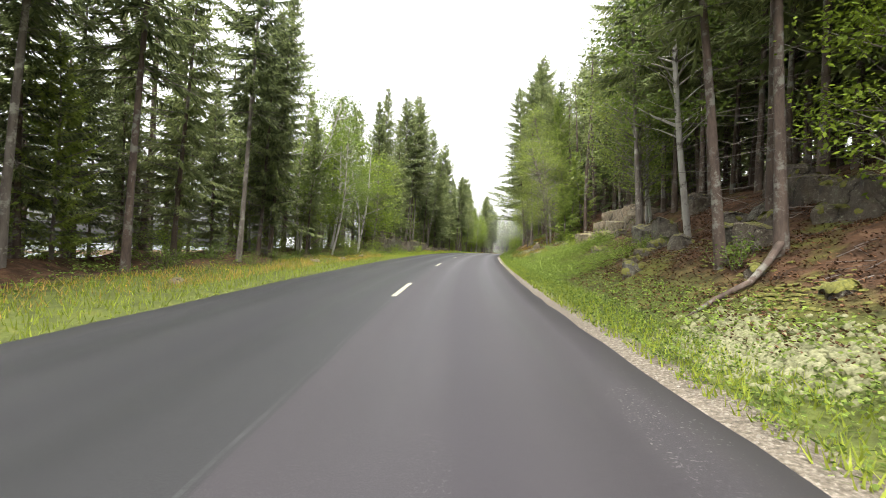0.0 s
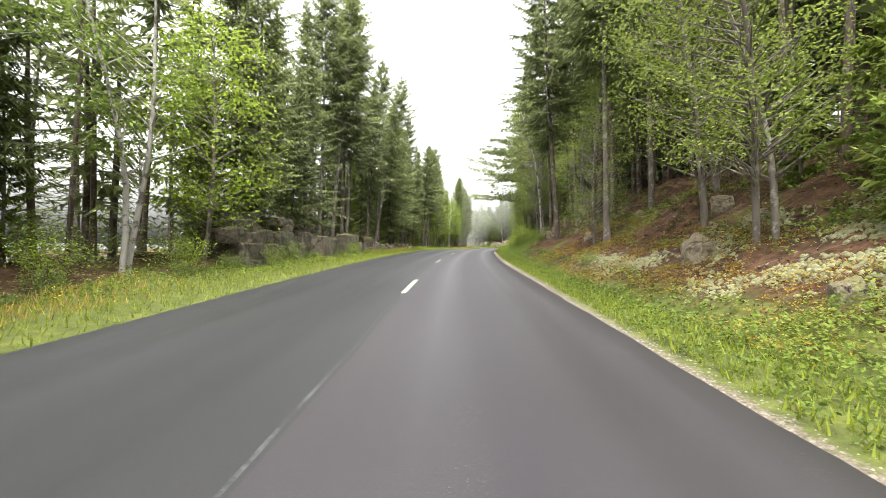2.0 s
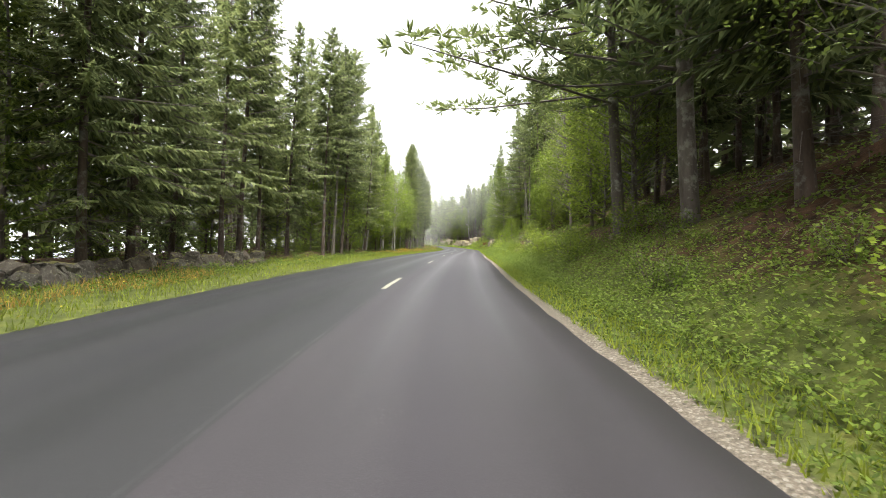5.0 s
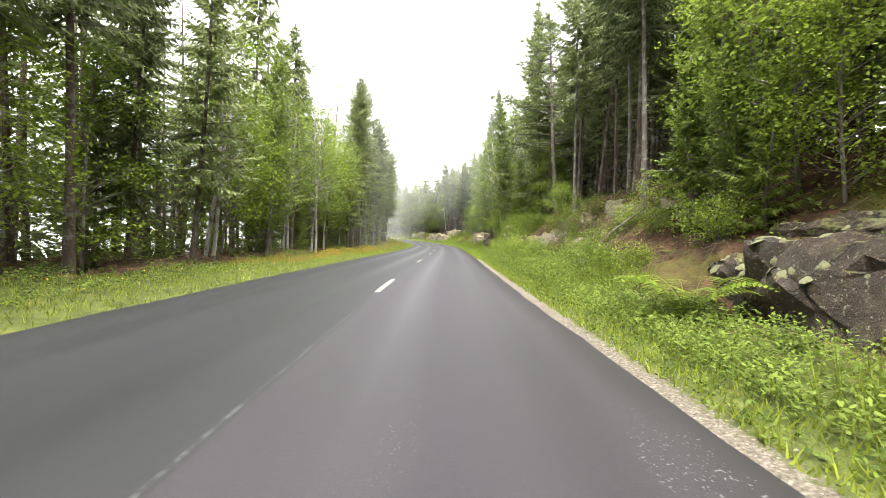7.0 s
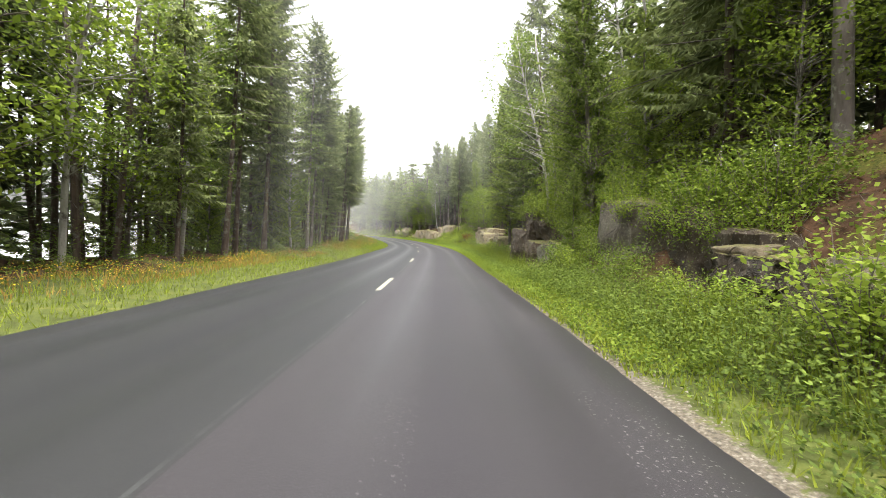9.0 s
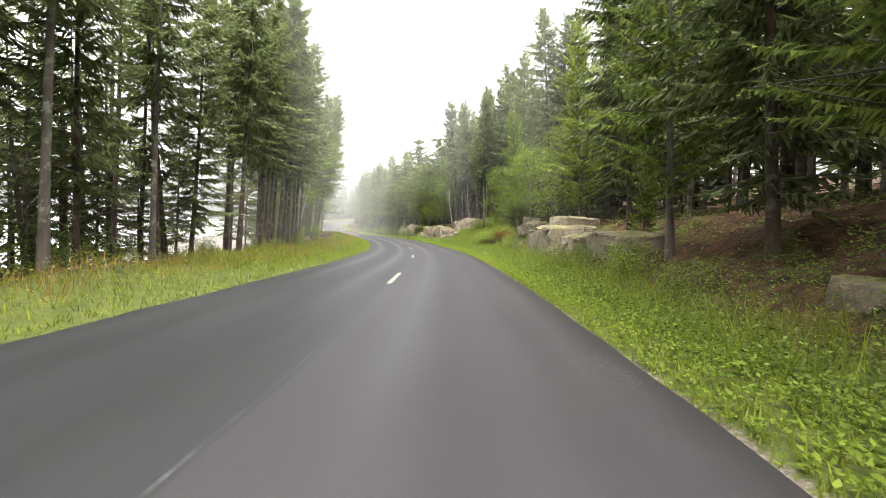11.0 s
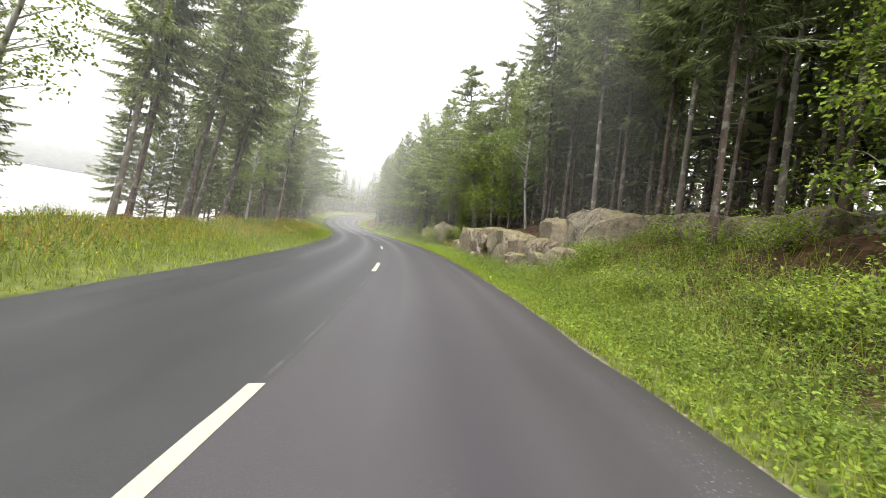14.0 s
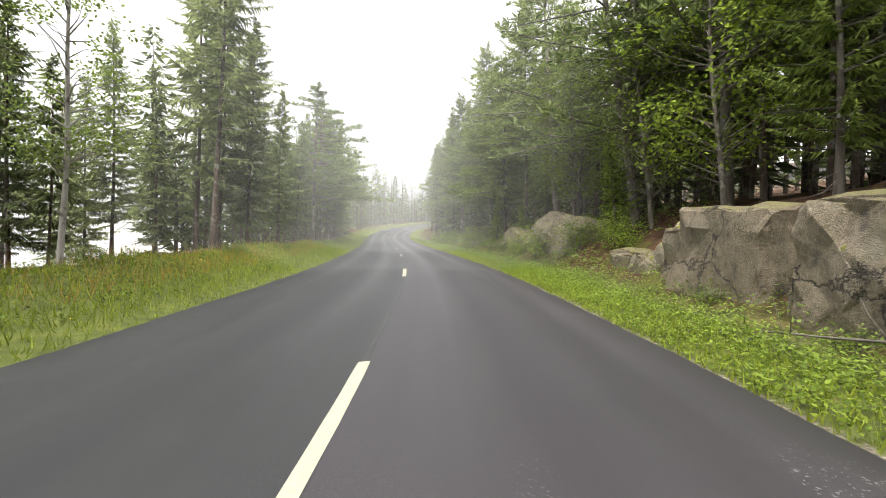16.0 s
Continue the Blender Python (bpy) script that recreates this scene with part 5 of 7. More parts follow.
def joined_wood():
    """The wood farther in, which nobody could count: one mesh."""
    shapes = ((14.5, 2.6, 0.14), (13.0, 2.6, 0.08), (16.0, 3.0, 0.2), (8.0, 2.1, 0.03), (5.0, 1.8, 0.02))
    near = [far_tree(200 + k, h, r, b, int(90 + 14 * h), 0.15, 10) for k, (h, r, b) in enumerate(shapes)]
    deep = [far_tree(210 + k, h, r, b, int(130 + 15 * h), 0.15, 6, True) for k, (h, r, b) in enumerate(shapes)]
    outer = [far_tree(220 + k, h, r * 1.2, b, int(40 + 5 * h), 0.15, 0, True) for k, (h, r, b) in enumerate(shapes)]
    rng = random.Random(11)
    crown, stem = Geo(), Geo()
    for row, gap, kinds in ((11.8, 3.4, near), (-11.6, 2.4, near), (8.0, 2.6, near), (11.0, 3.0, deep), (-8.2, 2.8, near), (-11.0, 3.2, near), (13.3, 2.0, deep), (16.0, 2.2, deep), (19.5, 3.0, deep), (23.5, 3.6, outer),
                            (29, 4.6, outer), (36, 5.4, outer), (45, 6.5, outer), (-13.2, 2.7, near), (-14.6, 2.2, deep)):
        s = 64.0 if row == -14.6 else -6.0 if abs(row) > 11.5 else 250.0
        while s < (385 if abs(row) < 20 else 300):
            off = row + rng.uniform(-1.4, 1.4)
            if not (row < 0 and 143 < s < 208):
                k = rng.choice((3, 3, 4) if abs(row) in (11.8, 11.6) else (0, 1, 2, 1, 3) if row > 0 else (0, 1, 2, 1, 3, 3, 4))
                x, y, z = spot(s, off)
                c, d = kinds[k]
                a, sc = rng.uniform(0, 6.28), rng.uniform(0.8, 1.15)
                turned = np.array([[math.cos(a), -math.sin(a), 0], [math.sin(a), math.cos(a), 0], [0, 0, 1]]) * sc
                for src, dst in ((c, crown), (d, stem)):
                    dst.put(np.concatenate(src.v) @ turned.T + np.array([x, y, z - 0.1]), src.f)
            s += gap * rng.uniform(0.7, 1.3)
    ob = new("background_wood", crown.mesh("background_wood", SPRUCE, False, stem, BARK))
    tagged(ob, "dense dark spruce wood behind the roadside trees", "woods", kind="stuff")


joined_wood()

# young growth between the front trees
for s, off, k, sc in ((2, -9.2, 2, 0.8), (12, -9, 2, 0.7), (20, -9.4, 2, 0.8), (25, -9.4, 2, 0.7), (33.5, -9.2, 2, 0.8), (44, -9.6, 2, 0.7), (52, -9.5, 2, 0.8), (63, -8.8, 2, 0.7), (70, -9.4, 2, 0.8),
                      (76, -9, 2, 0.7), (89, -9, 2, 0.8), (101, -9.2, 2, 0.8), (106, -8.8, 2, 0.9), (109, -9.8, 2, 0.8), (123, -9.6, 2, 0.7), (133, -9.4, 2, 0.8)):
    CEDARS[k].stand(s, off, sc, sink=0.1)

# ---- rocks ----
BLOCKS = 0
STONES = (GRANITE, DARK_ROCK, GREY_ROCK)


def rock(s, off, along, across, high, label="angular grey granite boulder on the bank", dark=False, yaw=0.0, sink=0.60, tilt=(0, 0), rough=1.0, lift=0.0, square=0.45, size=1.0):
    """A block whose foot is sunk into the ground and whose top stands high over it."""
    global BLOCKS
    BLOCKS += 1
    along, across, high = along * size, across * size, high * size
    full = high + sink
    ob = new("boulder", rock_mesh(300 + BLOCKS, along, across, full, STONES[int(dark)], rough, 26 if square < 0.6 else 20, square))
    x, y, z = spot(s, off)
    _, v = centre(s)
    ob.matrix_world = pose(x, y, z + high - full / 2 + lift, tilt[0], tilt[1], math.degrees(math.atan2(v[1], v[0])) + yaw)
    return tagged(ob, label, "rock", "rocks on the bank")


def stack(s_from, s_to, off, high, label, dark=False, seed=1, mean=0.85, deep=1.0, step_back=0.12):
    """Broken courses of squared blocks, each resting on the one below."""
    r = random.Random(seed)
    z = -0.15
    course = 0
    while z < high - 0.2:
        h = r.uniform(0.32, 0.62)
        s = s_from + r.uniform(-0.3, 0.3) + 0.15 * course
        while s < s_to - 0.15 * course:
            w = mean * r.uniform(0.6, 1.5)
            side = math.copysign(1, off)
            if z < high * (0.72 + 0.28 * math.sin(s * 1.7 + seed)) or course == 0:
                rock(s + w / 2, off + side * (step_back * course + r.uniform(-0.10, 0.12)), w * 1.05, deep * r.uniform(0.85, 1.15), h * 1.1, label, dark,
                     yaw=r.uniform(-13, 13), sink=0.14 + (0.5 if course == 0 else 0.0), tilt=(r.uniform(-8, 8), r.uniform(-7, 7)), rough=0.7, lift=z, square=0.84)
            s += w
        z += h
        course += 1


def block(s_from, s_to, face, deep, low, top, label, dark=False, yaw=0.0, tilt=(0, 0), rough=0.8, square=0.8):
    """A block between two distances, its road side face metres out, from low to top over the road's level."""
    global BLOCKS
    BLOCKS += 1
    side = math.copysign(1, face)
    s = 0.5 * (s_from + s_to)
    ob = new("boulder", rock_mesh(300 + BLOCKS, (s_to - s_from) * 1.1, deep * 1.08, (top - low) * 1.06, STONES[int(dark)], rough, 22, square))
    p, v = centre(s)
    o = face + side * deep / 2
    ob.matrix_world = pose(p[0] + v[1] * o, p[1] - v[0] * o, p[2] + (low + top) / 2, tilt[0], tilt[1], math.degrees(math.atan2(v[1], v[0])) + yaw)
    return tagged(ob, label, "rock", "rocks on the bank")


# among the first roots
root_blocks = []
for a in ((1.5, 7.6, 1.0, 0.8, 0.5), (3.2, 6.6, 0.9, 0.7, 0.45), (-0.2, 8.2, 1.4, 1.0, 0.6), (0.6, 6.9, 0.5, 0.4, 0.35), (-3.0, 7.9, 1.5, 1.1, 0.9), (-1.2, 9.3, 1.4, 1.0, 0.8), (5.2, 7.0, 1.2, 0.8, 0.6),
          (4.6, 8.3, 1.4, 1.0, 0.9), (1.9, 5.6, 0.7, 0.5, 0.3), (-2.6, 5.7, 0.5, 0.5, 0.25), (-4.2, 6.8, 0.8, 0.6, 0.4), (6.4, 5.9, 0.6, 0.5, 0.25), (2.4, 9.6, 1.8, 1.2, 1.0),
          (3.7, 7.0, 1.2, 0.8, 0.9), (-1.6, 6.3, 0.9, 0.6, 0.6), (-0.9, 6.2, 0.7, 0.6, 0.6), (-2.0, 7.6, 1.4, 1.0, 1.0), (-4.4, 5.4, 0.45, 0.4, 0.25), (1.0, 5.2, 1.2, 0.6, 0.35), (0.0, 7.4, 0.8, 0.7, 0.6), (-0.9, 6.9, 0.6, 0.5, 0.4), (1.0, 6.2, 0.9, 0.6, 0.4), (2.4, 6.0, 0.8, 0.5, 0.4), (-1.8, 7.4, 0.8, 0.6, 0.5), (7.8, 6.4, 1.3, 0.7, 0.3), (9.4, 7.6, 0.9, 0.6, 0.7)):
    root_blocks.append(rock(a[0], a[1], a[2] * 0.75, a[3] * 0.75, a[4] * 0.7, yaw=random.uniform(-25, 25), label="mossy granite boulder among tree roots", dark=2, square=0.66))
for a in ((4.0, 5.2, 8.0, 0.9, 0.9, 2.1, 6), (5.1, 6.2, 7.8, 0.9, 0.8, 1.7, -8), (4.4, 5.4, 7.3, 0.8, 0.5, 1.1, 12), (6.0, 7.0, 8.3, 0.9, 1.2, 2.0, 4)):
    block(*a[:6], "brown cracked granite block among tree roots", yaw=a[6])
# stepped ledge beside the green slope
for a in ((13.4, 14.9, 8.5, 1.2, 0.9, 2.0, 4), (14.8, 16.2, 8.3, 1.2, 0.8, 1.9, -5), (16.1, 17.4, 8.4, 1.2, 0.8, 1.9, 6), (17.3, 18.5, 8.2, 1.1, 0.9, 2.0, -4), (18.6, 20.3, 8.0, 1.2, 0.8, 2.0, 8),
          (13.2, 14.4, 9.1, 1.2, 1.8, 2.7, -6), (14.3, 16.0, 8.9, 1.3, 1.8, 2.5, 3), (15.9, 17.0, 9.0, 1.2, 1.8, 2.6, -3), (16.9, 18.4, 8.8, 1.2, 1.8, 2.6, 5), (18.3, 19.4, 9.0, 1.1, 1.9, 2.7, -8),
          (13.8, 15.2, 9.6, 1.2, 2.4, 3.2, 5), (15.1, 15.9, 9.4, 0.8, 2.5, 3.6, -10), (15.8, 17.4, 9.5, 1.2, 2.5, 3.3, 4), (17.3, 18.9, 9.4, 1.1, 2.5, 3.3, -4), (18.8, 20.0, 9.7, 1.1, 2.6, 3.5, 8),
          (14.4, 16.4, 7.4, 1.0, 0.3, 0.95, -14), (12.4, 13.6, 8.0, 0.9, 0.6, 1.2, 10), (20.2, 21.2, 8.6, 0.9, 1.2, 2.2, -10)):
    block(a[0] + 0.09, a[1] - 0.09, a[2] + random.uniform(-0.12, 0.15), a[3], a[4], a[5] + random.uniform(-0.12, 0.12), "squared brown block of a broken ledge", yaw=a[6] * 1.5, tilt=(random.uniform(-4, 4), random.uniform(-4, 4)), square=0.95, rough=0.4)
# on the litter slope
for a in ((20.2, 5.7, 0.7, 0.5, 0.35), (24.2, 6.0, 1.1, 0.8, 0.55), (24.5, 7.4, 0.8, 0.6, 0.35), (26.6, 7.8, 1.0, 0.7, 0.5), (33.0, 6.2, 0.9, 0.6, 0.3), (31.2, 7.5, 0.7, 0.5, 0.3), (36.4, 6.6, 0.8, 0.5, 0.35), (40.2, 6.1, 1.0, 0.6, 0.5), (41.2, 6.4, 0.8, 0.5, 0.6),
          (42.2, 6.2, 0.8, 0.5, 0.5), (43.2, 8.4, 1.4, 1.0, 0.8), (44.8, 8.7, 1.7, 1.1, 0.9), (42.0, 9.4, 1.4, 1.0, 0.7), (39.0, 7.2, 0.7, 0.5, 0.25), (43.6, 5.9, 0.5, 0.35, 0.55), (46.2, 9.4, 1.6, 1.1, 0.9), (39.8, 6.6, 0.6, 0.4, 0.6), (40.8, 6.9, 0.7, 0.4, 0.7)):
    rock(*a, yaw=random.uniform(-30, 30), label="weathered rock in red-brown pine litter", size=0.8)
rock(44.4, 6.2, 0.45, 0.2, 0.5, label="pale slab standing on edge in the litter", yaw=35, tilt=(0, 20), square=0.8)
# dark wet outcrop with pale lichen
wet_rocks = []
for a in ((80.0, 82.8, 5.9, 1.6, -0.2, 1.35, 3), (82.5, 84.2, 6.1, 1.4, -0.2, 1.05, -6), (84.3, 86.0, 6.4, 1.2, 0.1, 0.85, 8), (77.4, 80.2, 6.1, 1.6, -0.1, 1.25, -4), (79.0, 81.2, 6.9, 1.4, 0.8, 1.75, 5), (81.0, 83.4, 7.0, 1.4, 0.8, 1.7, -5), (75.4, 77.4, 6.6, 1.3, 0.2, 1.1, 6)):
    wet_rocks.append(block(*a[:6], "dark wet rock outcrop with pale lichen", True, a[6], rough=1.2, square=0.66))
for a in ((91.4, 93.0, 7.6, 1.2, 1.3, 2.5, 5), (92.8, 94.4, 7.8, 1.2, 1.4, 2.7, -8), (94.2, 95.8, 8.2, 1.2, 1.7, 3.0, 6), (89.6, 91.2, 7.4, 1.1, 1.1, 1.9, -10), (90.2, 91.8, 6.9, 0.9, 0.8, 1.5, 12), (92.0, 93.4, 6.9, 0.9, 0.8, 1.5, -6), (88.2, 89.6, 7.2, 1.0, 0.9, 1.6, 8), (93.6, 95.0, 7.2, 1.0, 1.0, 1.8, 0), (88.8, 89.8, 8.0, 0.9, 1.6, 2.3, 0)):
    block(*a[:6], "jumbled pale granite rock under the spruces", yaw=a[6], tilt=(random.uniform(-14, 14), random.uniform(-10, 10)), square=0.68)
for a in ((96.2, 7.7, 1.2, 0.9, 0.5), (88.0, 7.8, 1.3, 0.9, 0.6), (89.8, 6.3, 0.6, 0.5, 0.3), (92.4, 6.3, 0.7, 0.5, 0.35)):
    rock(*a, yaw=random.uniform(-25, 25), label="jumbled granite rock under the spruces", size=0.85, square=0.68)
for a in ((101.6, 104.0, 6.2, 1.7, 0.0, 1.5, 8, 24), (100.0, 102.0, 6.5, 1.7, 0.2, 1.5, -6, 26), (98.0, 100.4, 6.8, 1.6, 0.5, 1.8, 6, 22), (104.0, 105.6, 6.3, 1.3, 0.1, 1.1, -8, 16), (96.6, 98.2, 6.6, 1.3, 0.3, 1.2, 4, 18)):
    block(*a[:6], "pale sloping slab of bare granite", yaw=a[6], tilt=(a[7], 0), rough=0.7, square=0.74)
# rock cut close to the road
for a in ((121.0, 124.0, 5.2, 1.6, -0.3, 2.0, 3), (118.3, 120.9, 5.25, 1.5, -0.3, 1.5, -5), (118.6, 121.2, 5.9, 1.5, 1.2, 2.45, 6), (120.8, 123.6, 5.7, 1.6, 1.6, 2.75, -4), (113.2, 115.2, 5.9, 1.4, -0.2, 1.3, 4), (123.6, 125.4, 5.7, 1.5, -0.2, 1.3, 8)):
    block(*a[:6], "dark streaked block of a rock cut", True, a[6], rough=1.2, square=0.72)
for a in ((116.7, 118.3, 5.3, 1.4, -0.2, 1.25, -3), (115.0, 116.6, 5.45, 1.4, -0.2, 1.3, 5), (116.2, 117.0, 4.8, 0.7, -0.2, 0.42, 15), (115.4, 117.6, 6.0, 1.4, 1.0, 1.9, -5), (110.4, 112.6, 5.75, 1.7, 0.1, 2.35, -3), (110.2, 111.8, 5.35, 0.9, -0.2, 0.7, 8), (112.2, 113.4, 6.2, 1.3, 0.3, 2.0, 10)):
    block(*a[:6], "grey square-cut block of a rock cut", 2, a[6], rough=0.9, square=0.82)
for a in ((108.2, 110.4, 6.0, 1.6, 0.2, 2.1, 5), (106.4, 108.4, 6.2, 1.4, 0.3, 1.6, -6), (106.0, 107.4, 5.75, 1.2, 0.6, 1.3, 10), (104.6, 106.2, 6.1, 1.0, 0.0, 0.95, 0)):
    block(*a[:6], "dark mottled rock standing in the weeds", True, a[6], rough=1.3, square=0.66)
block(106.5, 107.3, 5.95, 0.9, 1.08, 1.36, "grey slab jutting over a dark gap", yaw=12, tilt=(-8, 4))
# ledge with the stump, and the large weathered face
for a in ((143.4, 147.6, 6.1, 2.0, -0.3, 1.9, 2), (140.6, 143.6, 6.5, 1.6, -0.2, 1.4, -5), (144.6, 147.0, 7.2, 1.6, 1.0, 2.3, 5), (126.6, 128.6, 5.9, 1.3, -0.1, 1.0, 4), (136.0, 139.4, 6.4, 1.4, -0.1, 1.5, -4)):
    block(*a[:6], "large tan weathered granite face", yaw=a[6], rough=0.9, square=0.82)
for a in ((150.8, 152.6, 7.3, 1.1, 1.3, 2.2, 6), (152.5, 153.6, 7.3, 1.0, 1.5, 2.45, -8), (153.4, 155.2, 7.4, 1.0, 1.2, 2.05, 5), (150.0, 151.2, 7.0, 0.9, 0.6, 1.4, -12), (151.2, 152.3, 6.5, 0.8, -0.1, 0.8, 10), (147.6, 148.6, 6.6, 0.7, -0.1, 0.7, 20), (148.3, 149.2, 6.9, 0.6, 0.2, 1.0, -15),
          (150.2, 152.0, 7.9, 1.2, 1.0, 1.7, 0), (152.4, 154.6, 7.8, 1.2, 0.8, 1.6, 4), (148.0, 148.7, 6.4, 0.4, -0.1, 0.4, 30), (149.0, 149.7, 6.4, 0.4, -0.1, 0.35, -20), (155.2, 156.6, 7.6, 0.9, 0.8, 1.6, 8)):
    block(*a[:6], "granite block of a tumbled roadside ledge", yaw=a[6], tilt=(random.uniform(-8, 8), random.uniform(-8, 8)), square=0.78)
# almost black rock stands in for the shade at the back of the hollow
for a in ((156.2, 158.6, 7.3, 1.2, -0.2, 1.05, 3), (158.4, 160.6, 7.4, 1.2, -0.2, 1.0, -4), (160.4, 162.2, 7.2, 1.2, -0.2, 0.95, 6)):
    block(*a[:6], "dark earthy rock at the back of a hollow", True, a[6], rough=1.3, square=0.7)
# added slabs, dark to go unseen, that shade the hollow below
hollow_shade_slabs = []
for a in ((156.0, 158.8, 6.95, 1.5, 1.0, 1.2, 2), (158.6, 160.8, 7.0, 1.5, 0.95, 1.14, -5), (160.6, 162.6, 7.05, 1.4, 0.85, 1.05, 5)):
    hollow_shade_slabs.append(block(*a[:6], "overhanging earthy slab above a dark hollow", True, a[6], rough=1.3, square=0.6))
for s, off, z, k in ((156.0, 6.85, 0.95, 0.85), (156.8, 6.8, 0.95, 0.85), (157.6, 6.8, 0.95, 0.8), (158.4, 6.85, 0.95, 0.75), (159.4, 7.1, 1.0, 0.6)):
    p, v = centre(s)
    RUSTY.at(p[0] + v[1] * off, p[1] - v[0] * off, p[2] + z, k, s)
# the long ledge near the end
ledge_rocks = []
for a in ((176.2, 179.4, 6.9, 1.9, 0.5, 2.6, -4), (173.4, 177.0, 7.4, 2.0, 0.5, 2.95, 3), (177.2, 178.5, 5.6, 0.9, -0.2, 0.9, 10), (175.6, 177.2, 5.9, 1.2, -0.2, 1.1, -8), (174.0, 175.8, 6.3, 1.3, -0.1, 1.35, 5), (176.4, 178.0, 6.3, 1.1, 0.6, 1.7, 4),
          (170.2, 173.6, 8.9, 1.6, 1.5, 2.9, 3), (166.8, 170.4, 9.2, 1.6, 1.5, 2.9, -4), (163.8, 166.8, 9.4, 1.5, 1.5, 2.6, 5)):
    block(*a[:6], "rounded grey granite ledge with lichen", yaw=a[6], rough=1.1, square=0.7)
for a in ((192.0, 195.2, 6.1, 1.1, -0.3, 0.95, -6), (191.2, 192.4, 6.2, 1.3, -0.3, 1.25, 6), (190.4, 191.6, 5.95, 1.6, -0.3, 1.75, 8), (188.15, 190.9, 5.75, 1.9, -0.3, 2.15, -2), (184.3, 187.85, 5.65, 1.9, -0.3, 2.05, 3), (180.0, 183.9, 5.8, 1.8, -0.3, 1.9, -2), (178.2, 180.2, 5.95, 1.6, -0.3, 1.7, 5), (195.0, 195.9, 6.0, 0.7, -0.2, 0.4, 20)):
    ledge_rocks.append(block(*a[:6], "flat-topped pinkish granite ledge", yaw=a[6], tilt=(random.uniform(-3, 3), random.uniform(-3, 3)), rough=1.0, square=0.74))
for a in ((198.6, 202.8, 6.1, 1.9, -0.2, 2.3, 6), (203.4, 206.0, 6.3, 1.4, -0.2, 1.5, -5), (207.0, 209.6, 6.3, 1.5, -0.2, 1.9, 4), (197.0, 198.2, 6.2, 0.9, -0.2, 0.7, 10)):
    block(*a[:6], "pale humped granite boulder in shrubs", yaw=a[6], rough=1.0, square=0.6)
for a in ((184.2, 184.8, 5.5, 0.5, 0.2, 0.75, 20), (184.6, 185.2, 5.6, 0.5, 0.6, 1.15, -25), (183.8, 184.4, 5.6, 0.5, 0.9, 1.5, 12), (184.9, 185.5, 5.3, 0.5, -0.1, 0.35, -10), (183.5, 184.1, 5.3, 0.6, -0.1, 0.4, 35)):
    block(*a[:6], "broken stone lodged in a cleft of the ledge", yaw=a[6], tilt=(15, -12), square=0.7)
# left-hand rocks
wall_blocks = []
stack(31.6, 39.2, -7.4, 1.95, "jointed block of a dark granite wall", 2, 3, 0.8)
# dark backing puts shade colour into the gaps between the wall's blocks
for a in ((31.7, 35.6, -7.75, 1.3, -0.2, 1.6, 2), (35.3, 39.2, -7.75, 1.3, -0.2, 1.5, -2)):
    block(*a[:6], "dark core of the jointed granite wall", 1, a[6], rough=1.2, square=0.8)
for s, off in ((33.0, -9.0), (35.6, -9.0), (38.2, -9.0)):
    rock(s, off - 0.3, 2.6, 1.6, 1.1, label="mossy back of the granite wall", rough=1.6)
rock(40.3, -7.0, 2.3, 1.2, 1.25, yaw=4, label="large squared grey granite block", dark=2, rough=0.7, square=0.88)
rock(42.5, -7.5, 1.3, 1.0, 1.45, yaw=14, label="tilted dark granite block", dark=2, rough=0.8, square=0.8, tilt=(0, 10))
for a in ((46.5, 47.2, -6.95, 1.0, 0.0, 0.75, 4), (47.1, 47.7, -6.85, 1.0, 0.0, 0.55, -6), (47.6, 48.3, -6.9, 1.0, 0.0, 0.85, 5), (48.2, 49.0, -6.8, 1.0, 0.0, 0.8, -3), (46.6, 47.4, -7.05, 1.0, 0.7, 1.42, -5), (47.3, 48.0, -7.0, 1.0, 0.52, 1.4, 6), (47.9, 48.9, -7.05, 1.0, 0.78, 1.35, -4), (52.2, 53.3, -7.0, 0.8, -0.1, 1.3, 24), (53.1, 54.0, -7.1, 0.7, -0.1, 0.75, -8), (41.9, 43.5, -7.0, 1.0, 0.0, 1.25, -8), (39.9, 41.2, -7.7, 1.0, 0.6, 1.8, 6)):
    wall_blocks.append(block(*a[:6], "jointed grey granite block at the wood's edge", 2, a[6], (random.uniform(-4, 4), random.uniform(-4, 4)), 0.6, 0.84))
for a in ((43.8, -7.7, 1.4, 1.0, 1.0), (45.2, -8.0, 1.2, 0.9, 0.9), (46.8, -7.8, 1.5, 1.0, 0.8),
          (48.4, -7.6, 1.1, 0.8, 0.6), (51.6, -8.0, 1.2, 0.9, 0.6), (53.4, -7.7, 1.1, 0.8, 0.75), (54.8, -7.6, 1.0, 0.8, 0.7), (49.8, -7.0, 0.6, 0.5, 0.2), (38.8, -6.6, 0.6, 0.45, 0.2)):
    rock(*a, yaw=random.uniform(-20, 20), label="dark grey granite block at the wood's edge", dark=2, square=0.7)
wall_rng = random.Random(61)
along = 49.3
while along < 71:
    wide = wall_rng.uniform(0.35, 0.95)
    for tier in range(1 if wide > 0.75 else 2):
        rock(along, -7.15 - 0.3 * tier + wall_rng.uniform(-0.2, 0.2), wide, wide * 0.8, wide * wall_rng.uniform(0.35, 0.6) * (1.25 if along < 60 else 0.9) + 0.28 * tier, yaw=wall_rng.uniform(-40, 40), tilt=(wall_rng.uniform(-14, 14), wall_rng.uniform(-14, 14)),
             label="low lichened rock of a tumbled stone wall", dark=2, square=0.66)
    along += wide * wall_rng.uniform(0.75, 1.05)
